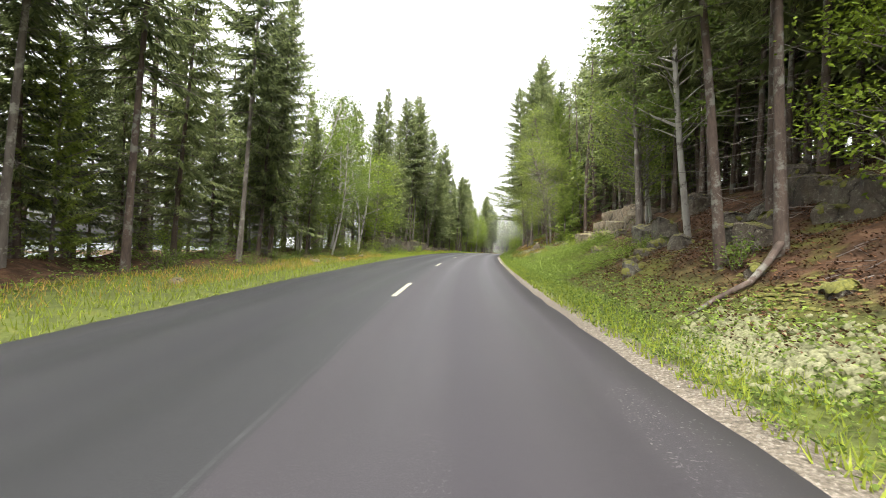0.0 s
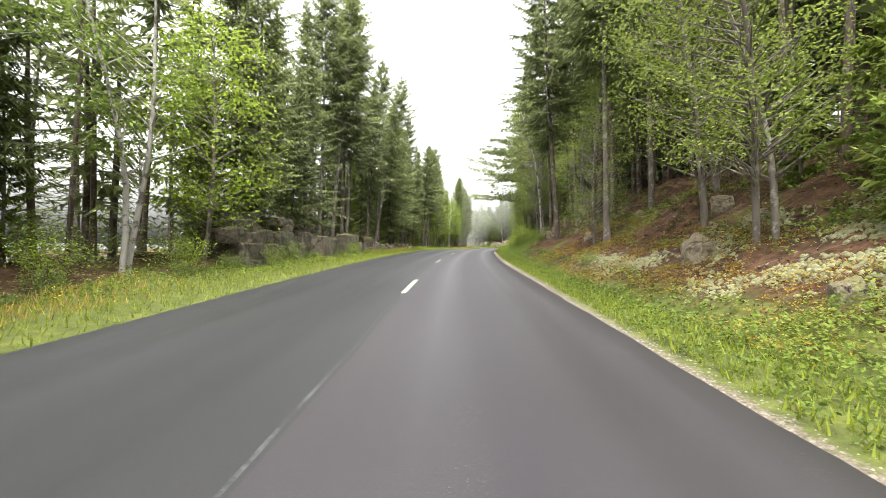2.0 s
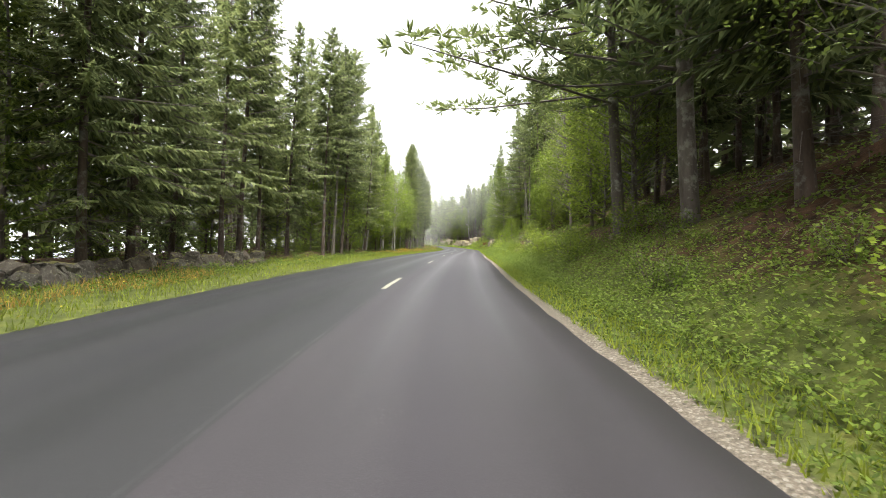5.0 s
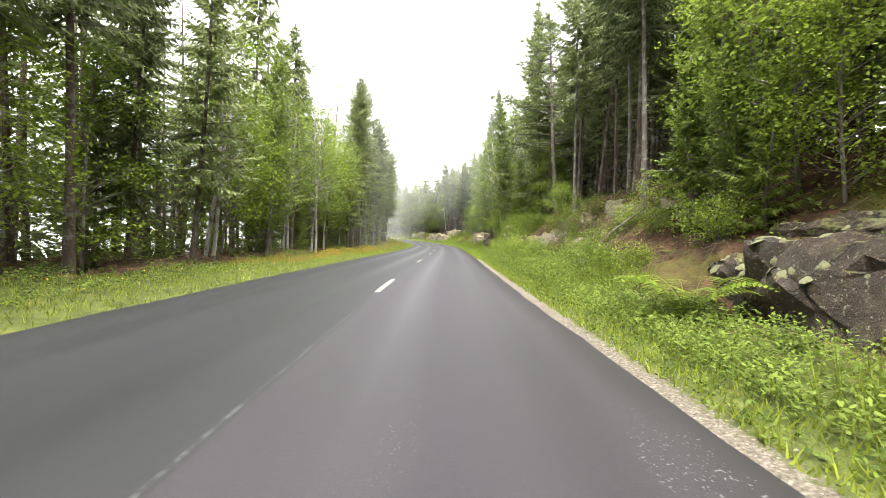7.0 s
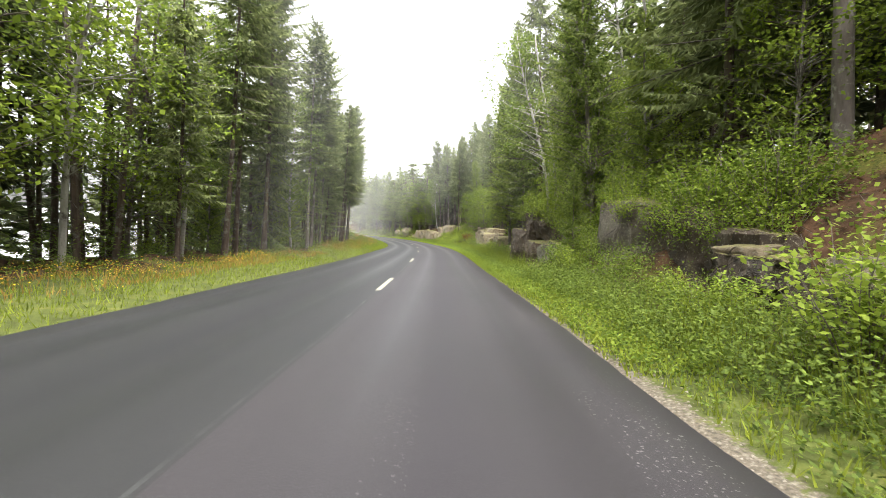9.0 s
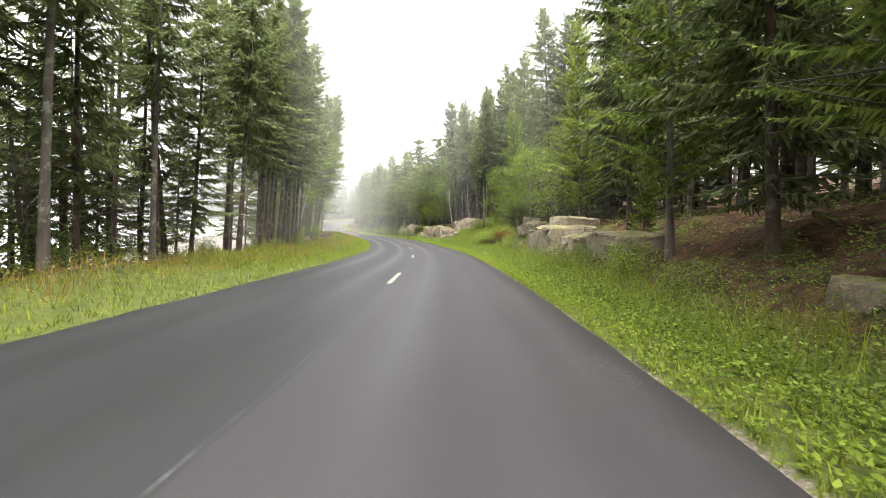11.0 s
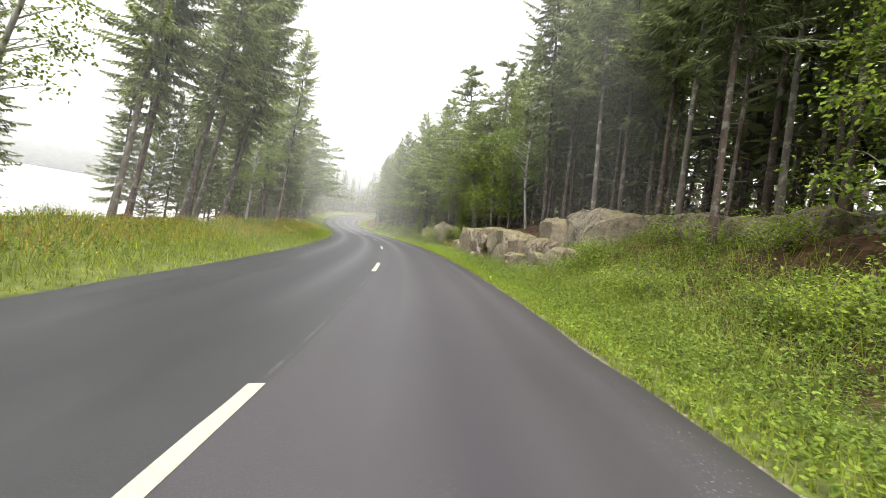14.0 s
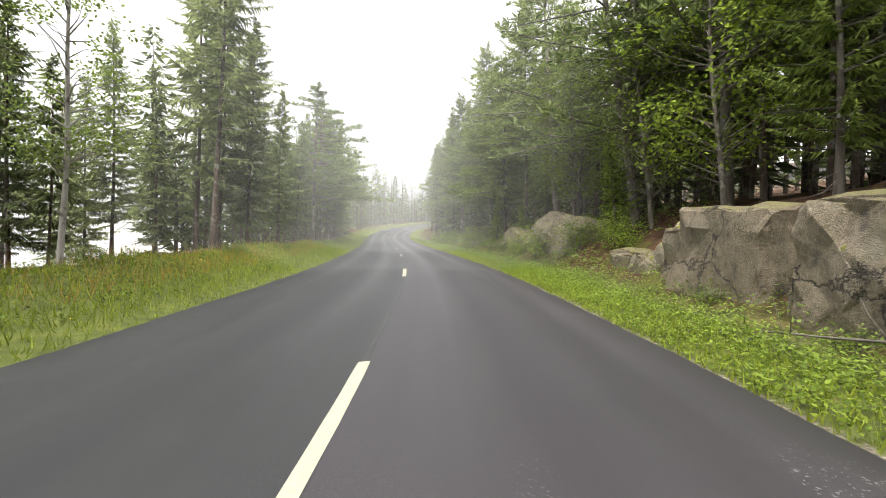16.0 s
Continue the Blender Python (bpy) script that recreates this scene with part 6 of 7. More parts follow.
for s, off, d in ((11.3, -5.5, 0.5), (15.8, -5.6, 0.45), (8.6, -5.9, 0.3), (18.9, -5.4, 0.4), (21.0, -5.9, 0.35), (1.0, -5.2, 0.4)):
    rock(s, off, d, d * 0.75, d * 0.35, label="small grey stone lying in the grass", sink=0.12, yaw=random.uniform(-40, 40))

# ---- shrubs, ferns and a root ----
shrub_rng = random.Random(23)


def shrubs(s_from, s_to, o_from, o_to, gap, kinds, size=(0.7, 1.1)):
    s = s_from
    while s < s_to:
        shrub_rng.choice(kinds).stand(s, shrub_rng.uniform(o_from, o_to), shrub_rng.uniform(*size), sink=0.03, rng=shrub_rng)
        s += 1.75 * gap * shrub_rng.uniform(0.6, 1.4)


B0, B1, B2, B3 = BUSHES
shrubs(99, 110, 4.9, 5.6, 0.8, (B1, B2), (0.5, 0.75))
shrubs(112.6, 115, 4.9, 5.4, 0.5, (B1, B2), (0.6, 0.8))
shrubs(106.9, 120, 6.4, 7.2, 0.5, (B1, B2), (0.75, 1.1))
shrubs(111, 125, 7.3, 8.6, 0.7, (B1, B2), (0.8, 1.1))
shrubs(115, 124, 4.5, 4.9, 1.2, (B3,), (0.4, 0.6))
shrubs(86, 91, 5.4, 6.1, 1.0, (B1, B2), (0.6, 0.8))
shrubs(96, 103.4, 7.4, 8.2, 3.0, (B1, B2), (0.6, 0.9))
for s, off, k in ((14.0, 7.9, 0.7), (16.4, 7.7, 0.75), (17.2, 8.0, 0.6), (18.8, 7.4, 0.75), (20.3, 7.7, 0.8), (12.6, 7.7, 0.7)):
    B2.stand(s, off, k)
B1.stand(46.6, 5.2, 1.15)
B1.stand(47.6, 5.0, 0.95)
B1.stand(45.8, -6.5, 0.7)
B2.stand(44.6, -6.4, 0.7)
shrubs(84.5, 92, 6.4, 7.6, 0.6, (B1, B2), (0.6, 0.9))
shrubs(4, 24, -7.9, -7.0, 1.6, (B3, B0), (0.8, 1.1))
B2.stand(48.2, 5.5, 1.0)
B1.stand(50.4, 5.4, 0.9)
shrubs(-6, 0, 5.2, 6.2, 2.6, (B3,), (0.8, 1.0))
shrubs(12, 20, 4.9, 6.8, 0.9, (B0, B3), (0.5, 0.8))
shrubs(20, 34, 4.8, 6.6, 4.0, (B0, B3), (0.5, 0.8))
shrubs(43, 58, 4.7, 5.9, 1.3, (B0, B3, B2), (0.6, 0.9))
shrubs(58, 76, 5.0, 6.6, 1.2, (B0, B1, B2), (0.7, 1.0))
shrubs(70, 77, 4.9, 6.2, 0.8, (B0, B1, B2, B3), (0.6, 0.95))
shrubs(77, 86, 4.6, 5.2, 1.0, (B0, B3), (0.45, 0.6))
shrubs(86, 106, 4.9, 6.2, 0.8, (B0, B1, B2, B3), (0.6, 0.95))
shrubs(88, 97, 6.0, 7.4, 1.6, (B0, B2, B3), (0.7, 1.0))
shrubs(104, 113, 4.6, 5.2, 0.9, (B0, B3, B2), (0.5, 0.7))
shrubs(107.4, 122, 6.6, 8.2, 0.9, (B1, B2), (0.9, 1.25))
shrubs(124, 146, 5.2, 7.4, 1.4, (B0, B2, B3), (0.6, 1.0))
shrubs(146, 154, 5.4, 6.8, 0.8, (B0, B2, B3), (0.55, 0.9))
shrubs(163, 173, 5.4, 6.6, 1.1, (B0, B2, B3), (0.55, 0.9))
for s, off, z, k in ((159.6, 6.75, 0.85, 0.72), (160.4, 6.65, 0.8, 0.75), (161.4, 6.65, 0.65, 0.85), (158.8, 6.9, 0.95, 0.55), (162.4, 6.7, 0.35, 0.9), (163.3, 7.1, 0.5, 1.0), (164.3, 6.7, 0.3, 0.9), (158.8, 7.5, 1.1, 0.7), (157.4, 7.6, 1.15, 0.7), (160.2, 7.8, 1.1, 0.9), (161.8, 7.9, 1.0, 1.0), (164.0, 8.2, 0.9, 1.0), (155.0, 6.9, 0.3, 0.9), (154.2, 6.4, 0.15, 0.8), (155.8, 7.6, 0.9, 0.85),
                     (107.7, 6.35, 1.25, 0.7), (108.6, 6.2, 1.35, 0.75), (109.6, 6.2, 1.45, 0.7), (107.2, 7.0, 1.6, 0.8), (108.5, 7.2, 1.9, 0.9), (110.2, 7.0, 1.9, 0.8), (119.0, 5.9, 2.2, 0.85), (120.4, 5.8, 2.4, 0.85), (121.8, 5.9, 2.6, 0.95), (118.0, 6.2, 1.9, 0.75), (116.5, 5.8, 1.6, 0.6), (123.3, 5.9, 2.2, 0.85), (112.3, 5.6, 0.9, 0.5), (110.5, 5.7, 1.9, 0.6), (111.5, 6.3, 2.3, 0.8), (112.8, 6.4, 2.1, 0.85), (113.0, 5.8, 1.1, 0.65), (114.3, 5.9, 0.9, 0.75)):
    p, v = centre(s)
    B1.at(p[0] + v[1] * off, p[1] - v[0] * off, p[2] + z - 0.1, k, s * 7)
shrubs(164, 173.5, 5.6, 7.2, 0.5, (B0, B1, B3), (0.6, 0.85))
shrubs(172, 205, 5.0, 5.7, 1.3, (B0, B3), (0.4, 0.65))
shrubs(196, 245, 5.4, 7.2, 1.9, (B0, B1, B2), (0.7, 1.1))
shrubs(8, 60, -7.2, -6.3, 2.6, (B3, B0), (0.5, 0.8))
shrubs(30, 39, -6.7, -6.2, 1.5, (B0, B2, B1), (0.55, 0.8))
shrubs(38, 46, -6.9, -6.3, 1.8, (B0, B3), (0.5, 0.7))
shrubs(60, 140, -7.6, -6.8, 7.0, (B3,), (0.5, 0.8))
shrubs(140, 220, -7.0, -5.8, 3.0, (B3, B0), (0.45, 0.75))
shrubs(-4, 140, -10, -8.4, 5.0, (B1, B0, B1), (0.8, 1.3))
shrubs(14, 31, -8.0, -6.6, 1.6, (B1, B0, B3), (0.6, 0.9))
shrubs(139, 158, -9.6, -7.8, 1.0, (B1, B0, B0), (0.6, 1.0))
shrubs(158, 172, -11, -8.2, 3.0, (B1, B2), (0.9, 1.3))
for s, off, k in ((82.3, 5.05, 1.35), (96.0, 5.2, 0.9), (88.4, 5.6, 0.8), (92.6, 5.5, 0.8), (100.6, 5.0, 0.8)):
    FERN.stand(s, off, k)
for s, off in ((21.0, 7.4), (25.0, 8.6), (79.5, 8.2), (88.0, 8.0), (125.0, 6.8), (137.0, 7.4), (162.5, 7.6), (197.0, 7.4), (208.0, 7.2), (213, 6.8)):
    FIRS[shrub_rng.randrange(2)].stand(s, off, shrub_rng.uniform(0.8, 1.3), rng=shrub_rng)


def root():
    g = Geo()
    pts = [spot(-2.45, 6.1), spot(-2.7, 5.75), spot(-3.05, 5.3), spot(-3.05, 4.85), spot(-2.95, 4.4)]
    g.tube([p + np.array([0, 0, h]) for p, h in zip(pts, (0.18, 0.14, 0.08, 0.06, -0.05))], [0.06, 0.052, 0.045, 0.038, 0.025], 7)
    tagged(new("tree_root", g.mesh("tree_root", BARK, True)), "gnarled grey-brown root running down the bank", "root")


root()


# ---- small growth too fine to count ----
def cover(name, seed, area, count, leaves, size, rise, material, label, category, keep=None):
    """Little leafy plants strewn over a strip (s from, s to, off from, off to)."""
    rng = np.random.default_rng(seed)
    s, o = rng.uniform(area[0], area[1], count), rng.uniform(area[2], area[3], count)
    if keep is not None:
        k = keep(s, o, rng.random(count))
        s, o = s[k], o[k]
    o = beside(s, o)
    foot = spot(s, o)
    p = np.repeat(foot, leaves, 0)
    n = len(p)
    tall = np.repeat(rng.uniform(rise[0], rise[1], len(s)), leaves)
    lean = np.repeat(rng.normal(0, 0.25, (len(s), 2)), leaves, 0)
    up = rng.uniform(0.2, 1.0, n) ** 0.8
    p[:, :2] += lean * (tall * up)[:, None]
    p[:, 2] += tall * up
    a = rng.uniform(0, 6.283, n)
    out = np.stack([np.cos(a), np.sin(a), rng.uniform(-0.25, 0.9, n)], 1)
    p[:, :2] += out[:, :2] * rng.uniform(0, 0.07, (n, 1))
    d = unit(out) * (size * rng.uniform(0.6, 1.3, (n, 1)))
    w = unit(np.cross(d, rng.normal(0, 0.45, (n, 3)) + np.array([0, 0, 1.0]))) * size * rng.uniform(0.18, 0.34, (n, 1))
    g = Geo()
    g.kites(p, d, w, 0.45)
    return tagged(new(name, g.mesh(name, material)), label, category, kind="stuff")


def patchy(s, o, r):
    return r < 0.35 + 0.65 * (np.sin(s * 0.7 + o * 1.9) * np.sin(s * 0.23 - o) > -0.15)


cover("low_plants", 20, (3, 12, 4.3, 7.2), 5200, 5, 0.06, (0.05, 0.30), SHRUB, "low leafy plants over the foot of the bank", "plants", patchy)
cover("low_plants", 1, (-8, 3, 4.3, 5.4), 800, 4, 0.06, (0.04, 0.22), SHRUB, "sparse low green plants on pine litter", "plants", patchy)
cover("low_plants", 2, (9, 20.2, 4.4, 8.0), 5800, 5, 0.06, (0.06, 0.34), SHRUB, "dense low leafy plants covering the slope", "plants")
cover("low_plants", 3, (20, 43, 4.2, 5.3), 1300, 4, 0.075, (0.06, 0.25), SHRUB, "patchy low green plants on the slope", "plants", patchy)
cover("low_plants", 4, (42.5, 78, 4.2, 6.4), 11000, 5, 0.06, (0.08, 0.40), SHRUB, "dense low leafy plants beside the road", "plants")
cover("low_plants", 5, (86, 114.5, 4.2, 6.0), 7600, 7, 0.06, (0.12, 0.75), SHRUB, "tall lush weeds beside the road", "plants")
cover("low_plants", 23, (75, 86.5, 4.2, 5.7), 2600, 6, 0.06, (0.08, 0.36), SHRUB, "lush weeds below the wet outcrop", "plants")
cover("low_plants", 22, (114, 126, 4.2, 5.3), 2600, 6, 0.06, (0.05, 0.3), SHRUB, "leafy weeds at the foot of the rock cut", "plants")
cover("low_plants", 6, (124, 182, 4.1, 6.6), 11500, 6, 0.06, (0.08, 0.48), SHRUB, "lush yellow-green weeds beside the road", "plants")
cover("low_plants", 12, (160, 180, 6.6, 10.5), 3200, 4, 0.09, (0.06, 0.4), SHRUB, "dense green weeds over the bank by the ledge", "plants")
cover("low_plants", 53, (162.5, 176, 4.8, 7.8), 3600, 7, 0.07, (0.12, 0.6), SHRUB, "deep green weeds below the ledge", "plants")
shrubs(162, 176, 7.4, 9.6, 1.1, (B0, B2), (0.7, 1.0))
cover("low_plants", 7, (180, 245, 4.2, 6.4), 7600, 4, 0.07, (0.06, 0.34), SHRUB, "low green weeds beside the road", "plants")
cover("low_plants", 21, (195, 245, 6.0, 10.0), 4200, 4, 0.11, (0.08, 0.5), BROAD, "green undergrowth beside the foggy road", "plants")
cover("low_plants", 8, (-6, 230, -7.4, -5.8), 5200, 4, 0.085, (0.06, 0.28), BROAD, "low leafy plants along the wood's edge", "plants", patchy)
cover("low_plants", 19, (104, 200, 3.58, 5.0), 15000, 5, 0.06, (0.02, 0.24), SPRING, "clover and plantain creeping over the paving's edge", "plants")
cover("low_plants", 11, (-8, 106, 3.74, 4.7), 10000, 5, 0.05, (0.02, 0.18), SHRUB, "short clover and plantain at the paving's edge", "plants")
cover("low_plants", 10, (12, 120, 7.0, 9.5), 4000, 4, 0.10, (0.05, 0.3), BROAD, "scattered low plants under the trees", "plants", patchy)
cover("low_plants", 14, (136, 218, -6.9, -4.2), 5600, 6, 0.06, (0.06, 0.3), SHRUB, "broad-leaved weeds in the verge by the shore", "plants", patchy)
cover("low_plants", 13, (22, 50, 6.2, 9.0), 1500, 4, 0.085, (0.05, 0.25), SHRUB, "scattered green seedlings on the litter slope", "plants", patchy)
cover("low_plants", 17, (50, 82, 6.3, 10.0), 2400, 4, 0.09, (0.05, 0.3), BROAD, "patchy green plants over the litter slope", "plants", patchy)
cover("low_plants", 18, (88, 152, 7.2, 11.0), 3400, 4, 0.09, (0.05, 0.35), BROAD, "green undergrowth below the bank's trees", "plants", patchy)
cover("undergrowth", 54, (-6, 140, -11.2, -8.4), 5600, 8, 0.11, (0.2, 1.7), BROAD, "tangled dark undergrowth between the seaward trees", "undergrowth")
cover("low_plants", 16, (-6, 140, -10.0, -7.2), 3200, 4, 0.095, (0.06, 0.3), BROAD, "low plants under the seaward trees", "plants")


def lawn(name, seed, area, count, tall, material, label, wide=0.011, keep=None):
    rng = np.random.default_rng(seed)
    s, o = rng.uniform(area[0], area[1], count), rng.uniform(area[2], area[3], count)
    if keep is not None:
        k = keep(s, o, rng.random(count))
        s, o = s[k], o[k]
    n = len(s)
    o = beside(s, o)
    p = spot(s, o)
    p[:, 2] -= 0.01
    h = rng.uniform(tall[0], tall[1], n)
    d = np.stack([rng.normal(0, 0.35, n) * h, rng.normal(0, 0.35, n) * h, h], 1)
    a = rng.uniform(0, 6.283, n)
    w = np.stack([np.cos(a), np.sin(a), 0 * a], 1) * wide
    g = Geo()
    g.blades(p, d, w)
    return tagged(new(name, g.mesh(name, material)), label, "grass", kind="stuff")


lawn("verge_grass", 28, (104, 255, 3.54, 4.7), 44000, (0.04, 0.17), GRASS, "grass growing up to the paving's edge")
lawn("verge_grass", 21, (-9, 106, 3.72, 4.6), 26000, (0.04, 0.16), GRASS, "short yellow-green grass along the road's edge")
lawn("verge_grass", 22, (-9, 262, -6.9, -3.54), 80000, (0.05, 0.17), GRASS, "yellow-green grass of the open verge")
lawn("verge_grass", 29, (136, 225, -7.4, -3.9), 22000, (0.10, 0.32), GRASS, "long green grass of the seaward verge", 0.009)
lawn("verge_grass", 23, (130, 215, -7.2, -4.8), 10000, (0.2, 0.5), STRAW, "tall straw-coloured seeding grass", 0.006, patchy)
lawn("verge_grass", 24, (-9, 26, -6.8, -4.6), 5000, (0.08, 0.22), STRAW, "straw-coloured grass patches in the verge", 0.010, patchy)
lawn("verge_grass", 26, (92, 126, -6.8, -5.0), 5000, (0.08, 0.25), STRAW, "straw-coloured grass patches by the wood", 0.010, patchy)
cover("low_plants", 15, (22, 92, -6.9, -4.6), 4200, 5, 0.075, (0.05, 0.22), SHRUB, "green leafy weeds in the open verge", "plants", patchy)
lawn("verge_grass", 30, (49, 64, -6.9, -4.8), 3200, (0.08, 0.25), STRAW, "straw-coloured grass below the stone wall", 0.010, patchy)
lawn("verge_grass", 27, (163, 174, 5.0, 8.4), 2200, (0.3, 0.75), GRASS, "tall thin grass over the bank", 0.008)
lawn("verge_grass", 25, (78, 172, 4.4, 5.8), 12000, (0.3, 0.8), GRASS, "tall thin grass among the weeds", 0.008, lambda s, o, r: patchy(s, o, r) & ((s < 155.5) | (s > 162.5) | (r < 0.3)) & ((s < 79) | (s > 84)))


def blooms():
    rng = np.random.default_rng(31)
    n = 5200
    s, o = rng.uniform(-6, 200, n), rng.uniform(-6.6, -4.0, n)
    s[2600:], o[2600:] = rng.uniform(102, 119, 2600), rng.uniform(-7.0, -5.6, 2600)
    k = patchy(s, o, rng.random(n))
    p = spot(s[k], o[k])
    n = len(p)
    p[:, 2] += rng.uniform(0.12, 0.3, n)
    a = rng.uniform(0, 6.28, n)
    g = Geo()
    d = np.stack([np.cos(a), np.sin(a), rng.uniform(-0.2, 0.6, n)], 1) * 0.035
    g.kites(p - d / 2, d, np.stack([-np.sin(a), np.cos(a), 0 * a], 1) * 0.016, 0.5)
    tagged(new("hawkweed", g.mesh("hawkweed", BLOOM)), "yellow and orange hawkweed flowers in the grass", "flowers", kind="stuff")


blooms()


def lumps(name, seed, centres, count, spread, size, material, label, category, flat=0.6, cheap=False):
    """Many small rounded lumps, each a squat eight-sided ball."""
    rng = np.random.default_rng(seed)
    a = np.arange(6) * math.pi / 3
    ball = np.concatenate([[[0, 0, 1]], np.stack([np.cos(a), np.sin(a), 0 * a + 0.35], 1), np.stack([np.cos(a + 0.5), np.sin(a + 0.5), 0 * a - 0.5], 1)])
    ball[1:7, :2] *= 0.85
    faces = [(0, 1 + i, 1 + (i + 1) % 6) for i in range(6)] + [(1 + i, 7 + i, 7 + (i + 1) % 6, 1 + (i + 1) % 6) for i in range(6)]
    if cheap:
        ball, faces = ball[:7] * np.array([1, 1, 1.6]) - np.array([0, 0, 0.55]), faces[:6]
    g = Geo()
    for s0, o0 in centres:
        s, o = s0 + rng.normal(0, spread[0], count), o0 + rng.normal(0, spread[1], count)
        o = np.where(o > 0, np.maximum(o, HALF + 0.05), o)
        for q in spot(s, beside(s, o)):
            k = rng.uniform(*size)
            q[2] -= 0.35 * k * flat
            g.put(ball * (np.array([k, k * rng.uniform(0.7, 1.2), k * flat]) * rng.uniform(0.85, 1.15, (len(ball), 1))) + q, faces)
    return tagged(new(name, g.mesh(name, material, True)), label, category, kind="stuff")


lumps("lichen_patch", 41, ((-4.2, 4.6), (-4.7, 4.7), (-5.1, 4.9), (-4.9, 4.5), (-3.9, 4.9), (-5.5, 4.9), (20.6, 6.6), (21.5, 6.2), (24.0, 6.3), (25.6, 5.7), (26.8, 5.4), (27.8, 5.6), (22.5, 5.6), (29.0, 5.5), (20.0, 7.6), (21.8, 7.4), (23.4, 7.6), (22.4, 8.4), (25.0, 7.0), (19.6, 6.2)), 190, (0.40, 0.20), (0.03, 0.07), LICHEN, "pale cushions of reindeer lichen on the bank", "lichen", 0.85)

def crust(name, seed, rocks, count, size, material, label, category, road_side=0.6):
    """Flat cushions growing on the tops and shoulders of rocks."""
    rng = np.random.default_rng(seed)
    g = Geo()
    a = np.arange(7) * 2 * math.pi / 7
    for ob in rocks:
        m = ob.matrix_world
        skin = BVHTree.FromPolygons([m @ v.co for v in ob.data.vertices], [p.vertices[:] for p in ob.data.polygons])
        c = m.translation
        dx, dy = (2 * max(abs(v.co[i]) for v in ob.data.vertices) for i in (0, 1))
        for _k in range(count):
            q = m @ Vector((rng.uniform(-0.5, 0.5) * dx, rng.uniform(-0.5, road_side - 0.1) * dy, 0))
            at, up, _i, _d = skin.ray_cast(Vector((q.x, q.y, c.z + 4)), Vector((0, 0, -1)))
            if at is None or up.z < 0.35 or math.sin(at.x * 2.7 + seed) * math.sin(at.y * 2.3) < -0.5:
                continue
            k = rng.uniform(*size)
            u = np.array(up.orthogonal().normalized())
            n = np.array(up)
            w = np.cross(n, u)
            ring = np.array(at) + (np.cos(a)[:, None] * u + np.sin(a)[:, None] * w) * (k * rng.uniform(0.7, 1.2, (7, 1))) - n * 0.012
            g.put(np.concatenate([[np.array(at) + n * k * 0.28], ring]), [(0, 1 + f, 1 + (f + 1) % 7) for f in range(7)])
    return tagged(new(name, g.mesh(name, material, True)), label, category, kind="stuff")


crust("lichen_patch", 42, wet_rocks, 260, (0.04, 0.12), LICHEN, "pale lichen over dark wet rock", "lichen")
crust("moss_cushion", 49, hollow_shade_slabs, 150, (0.05, 0.12), MOSS, "moss over the slabs above the hollow", "moss", 0.62)
crust("moss_cushion", 53, ledge_rocks, 60, (0.03, 0.09), MOSS, "thin moss and turf on the ledge's top", "moss")
crust("moss_cushion", 50, wall_blocks, 50, (0.03, 0.08), MOSS, "moss on the wall's grey blocks", "moss")
crust("moss_cushion", 51, root_blocks, 70, (0.03, 0.09), MOSS, "yellow-green moss on rocks among the roots", "moss")
lumps("moss_cushion", 43, ((-4.1, 5.7), (-1.9, 6.0), (0.8, 6.4), (4.0, 6.6), (30.5, 7.0), (36.0, 7.8), (40.0, 8.0), (86.0, 6.6), (-1.2, 6.7)), 80, (0.4, 0.25), (0.03, 0.08), MOSS, "yellow-green moss cushions on the bank", "moss", 0.3)
cover("moss_carpet", 46, (19, 36, 4.6, 7.4), 9000, 6, 0.04, (0.0, 0.07), RUSTY_MOSS, "rusty orange and yellow moss on the slope", "moss", lambda s, o, r: np.sin(s * 1.3 + o * 2.1) * np.sin(s * 0.6 - o * 1.7) + 0.5 * r > 0.15)
cover("leaf_litter", 47, (-7, 50, 5.0, 10.0), 9000, 4, 0.05, (0.0, 0.05), LITTER, "red-brown fallen leaves and needles under the trees", "litter")
cover("leaf_litter", 52, (-7, 4, 4.7, 8.5), 5000, 4, 0.05, (0.0, 0.06), LITTER, "dark fallen leaves among the roots", "litter")
cover("leaf_litter", 48, (78, 112, 6.2, 9.5), 4000, 4, 0.05, (0.0, 0.05), LITTER, "red-brown fallen leaves and needles under the trees", "litter")
lumps("gravel", 44, [(float(s), 3.70) for s in np.arange(-9, 62, 0.5)], 22, (0.25, 0.10), (0.008, 0.028), PEBBLE, "loose pale gravel along the paving", "gravel", cheap=True)
lumps("gravel", 45, [(float(s), 3.70) for s in np.arange(76, 106, 0.5)], 20, (0.25, 0.10), (0.008, 0.028), PEBBLE, "loose pale gravel along the paving", "gravel", cheap=True)


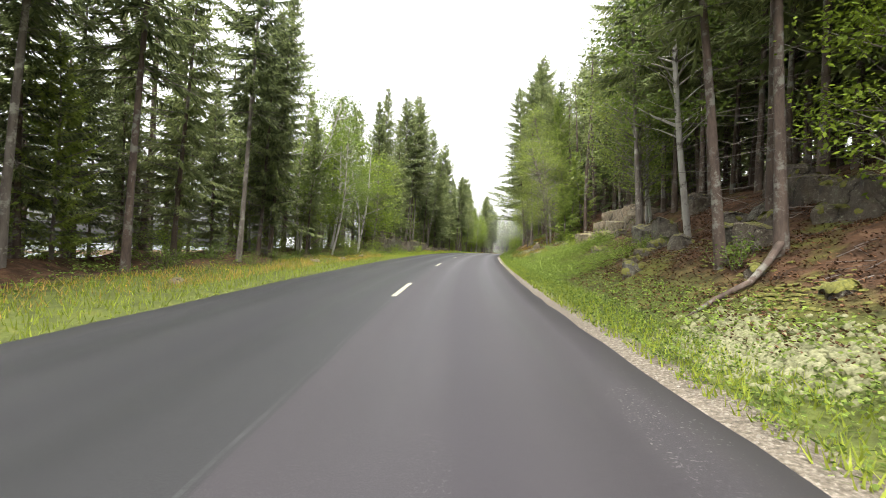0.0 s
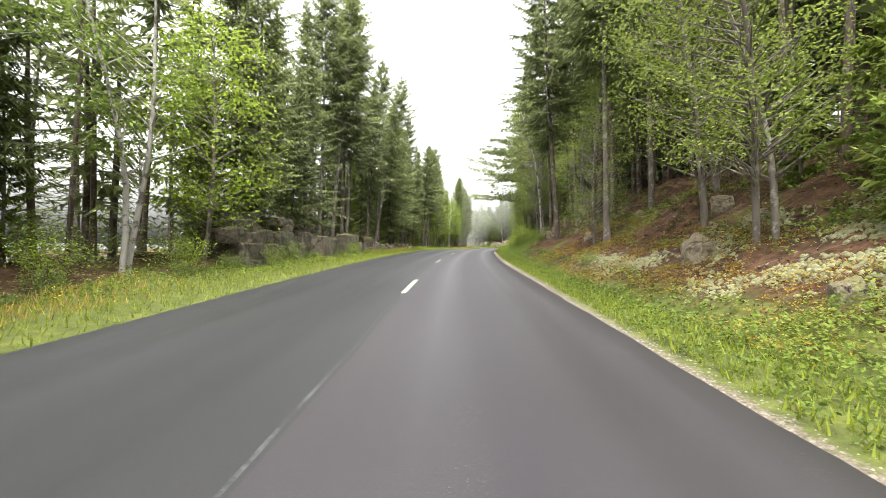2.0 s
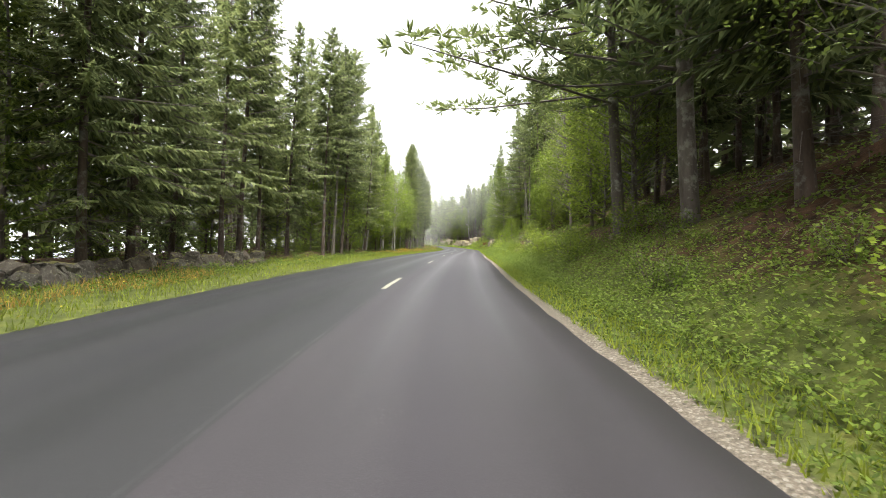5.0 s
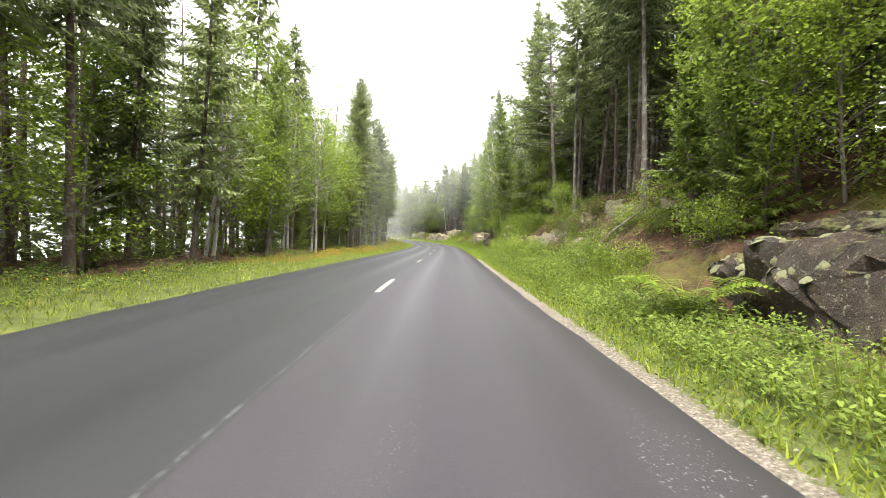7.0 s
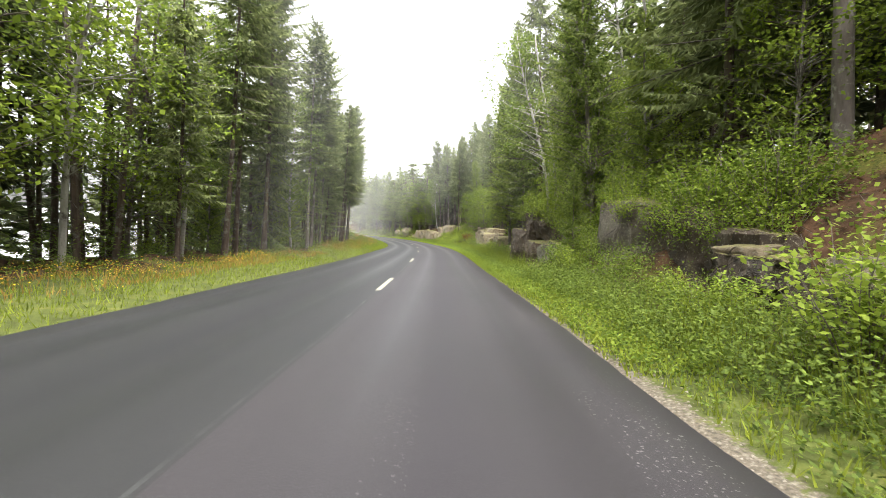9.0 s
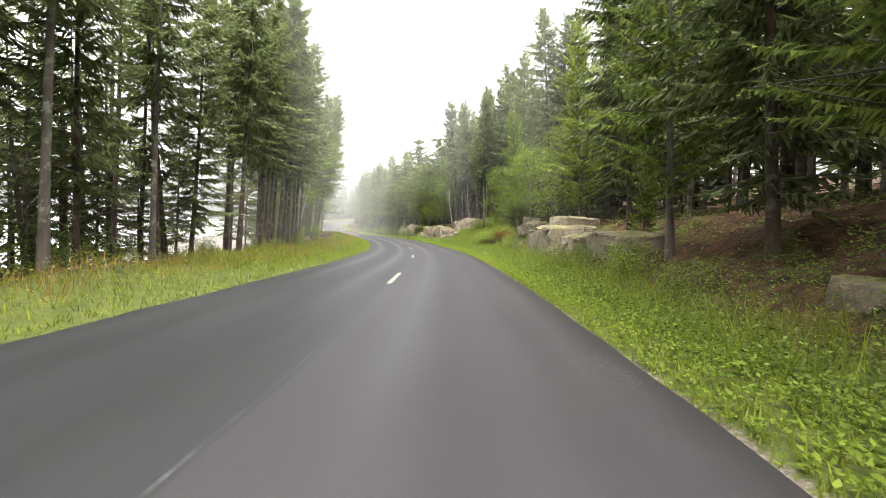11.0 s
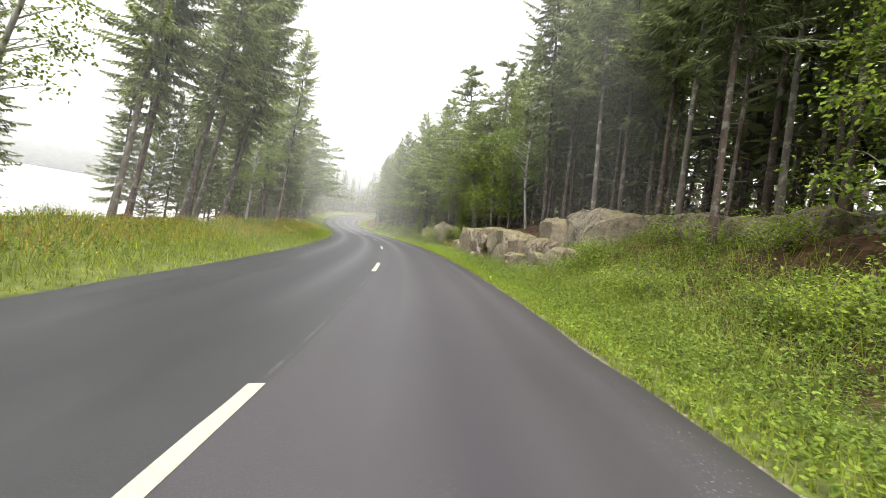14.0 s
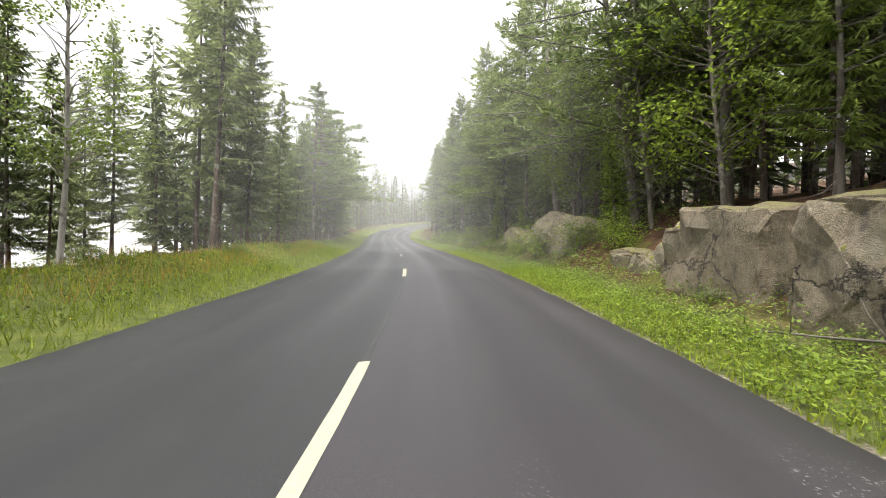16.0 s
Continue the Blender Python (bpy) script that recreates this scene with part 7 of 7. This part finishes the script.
def stump(s, off, r, h):
    g = Geo()
    x, y, z = spot(s, off)
    n, rr = 11, random.Random(8)
    a = np.arange(n) * 2 * math.pi / n
    rings = [(-0.15, 1.5), (0.05, 1.25), (0.25, 1.0), (h * 0.8, 0.92)]
    pts = [(x + math.cos(t) * r * k, y + math.sin(t) * r * k, z + zz) for zz, k in rings for t in a]
    pts += [(x + math.cos(t) * r * 0.85, y + math.sin(t) * r * 0.85, z + h * rr.uniform(0.85, 1.15)) for t in a]
    pts.append((x, y, z + h * 0.75))
    f = [(j * n + i, j * n + (i + 1) % n, (j + 1) * n + (i + 1) % n, (j + 1) * n + i) for j in range(4) for i in range(n)]
    f += [(4 * n + i, 4 * n + (i + 1) % n, 5 * n) for i in range(n)]
    g.put(pts, f)
    tagged(new("tree_stump", g.mesh("tree_stump", TWIG)), "pale broken tree stump on the ledge", "stump")


stump(149.3, 7.0, 0.09, 0.6)


def fallen_branch(places, thick, forks, label):
    g = Geo()
    pts = np.array([spot(s, o) + np.array([0, 0, h]) for s, o, h in places])
    g.tube(pts, np.linspace(thick, thick * 0.35, len(pts)), 6)
    rng = np.random.default_rng(5)
    for k in range(forks):
        i = rng.integers(0, len(pts) - 1)
        p = pts[i] + (pts[i + 1] - pts[i]) * rng.random()
        d = unit(rng.normal(0, 1, (1, 3)) + np.array([[0, 0, 0.3]]))[0] * rng.uniform(0.25, 0.7)
        g.tube(np.array([p, p + d * 0.5, p + d + rng.normal(0, 0.06, 3)]), [thick * 0.35, thick * 0.22, 0.003], 4)
    tagged(new("fallen_branch", g.mesh("fallen_branch", TWIG, True)), label, "branch")


fallen_branch(((88.6, 5.6, 0.25), (88.9, 6.2, 0.5), (89.0, 6.9, 0.45), (89.2, 7.6, 0.4), (89.4, 8.4, 0.15)), 0.035, 10, "pale bare branch fallen over the rocks")
fallen_branch(((35.6, 6.4, 0.1), (35.2, 6.9, 0.1), (34.9, 7.5, 0.15), (34.6, 8.2, 0.05)), 0.04, 8, "grey dead branch lying on the litter")
fallen_branch(((150.2, 8.2, 0.9), (150.6, 8.8, 1.0), (151.4, 9.4, 0.7), (152.6, 9.9, 0.2)), 0.05, 9, "pale fallen branch leaning on the ledge")


fallen_branch(((183.0, 5.35, 0.35), (183.6, 5.3, 0.75), (184.2, 5.35, 1.1), (184.6, 5.5, 1.5), (184.3, 5.8, 1.9)), 0.045, 12, "twisted grey root hanging over the ledge")
fallen_branch(((184.8, 5.2, 0.30), (185.4, 5.0, 0.34), (186.1, 4.9, 0.26), (186.8, 4.85, 0.16), (187.4, 4.9, 0.03)), 0.022, 14, "tangled dead branch at the ledge's foot")


def dead_twigs():
    """Fallen twigs on the litter."""
    rng = np.random.default_rng(77)
    g = Geo()
    n = 2400
    s, o = rng.uniform(-6, 125, n), rng.uniform(5.6, 10.5, n)
    p = spot(s, o) + np.array([0, 0, 0.02])
    a = rng.uniform(0, 6.28, n)
    L = rng.uniform(0.2, 0.7, n)
    q = spot(s + np.cos(a) * L, o + np.sin(a) * L) + np.array([0, 0, 0.03]) + np.stack([0 * a, 0 * a, rng.uniform(0, 0.08, n)], 1)
    for i in range(n):
        g.tube(np.array([p[i], q[i]]), [0.007, 0.003], 3)
    tagged(new("fallen_twigs", g.mesh("fallen_twigs", TWIG)), "grey fallen twigs on the pine litter", "twigs", kind="stuff")


dead_twigs()
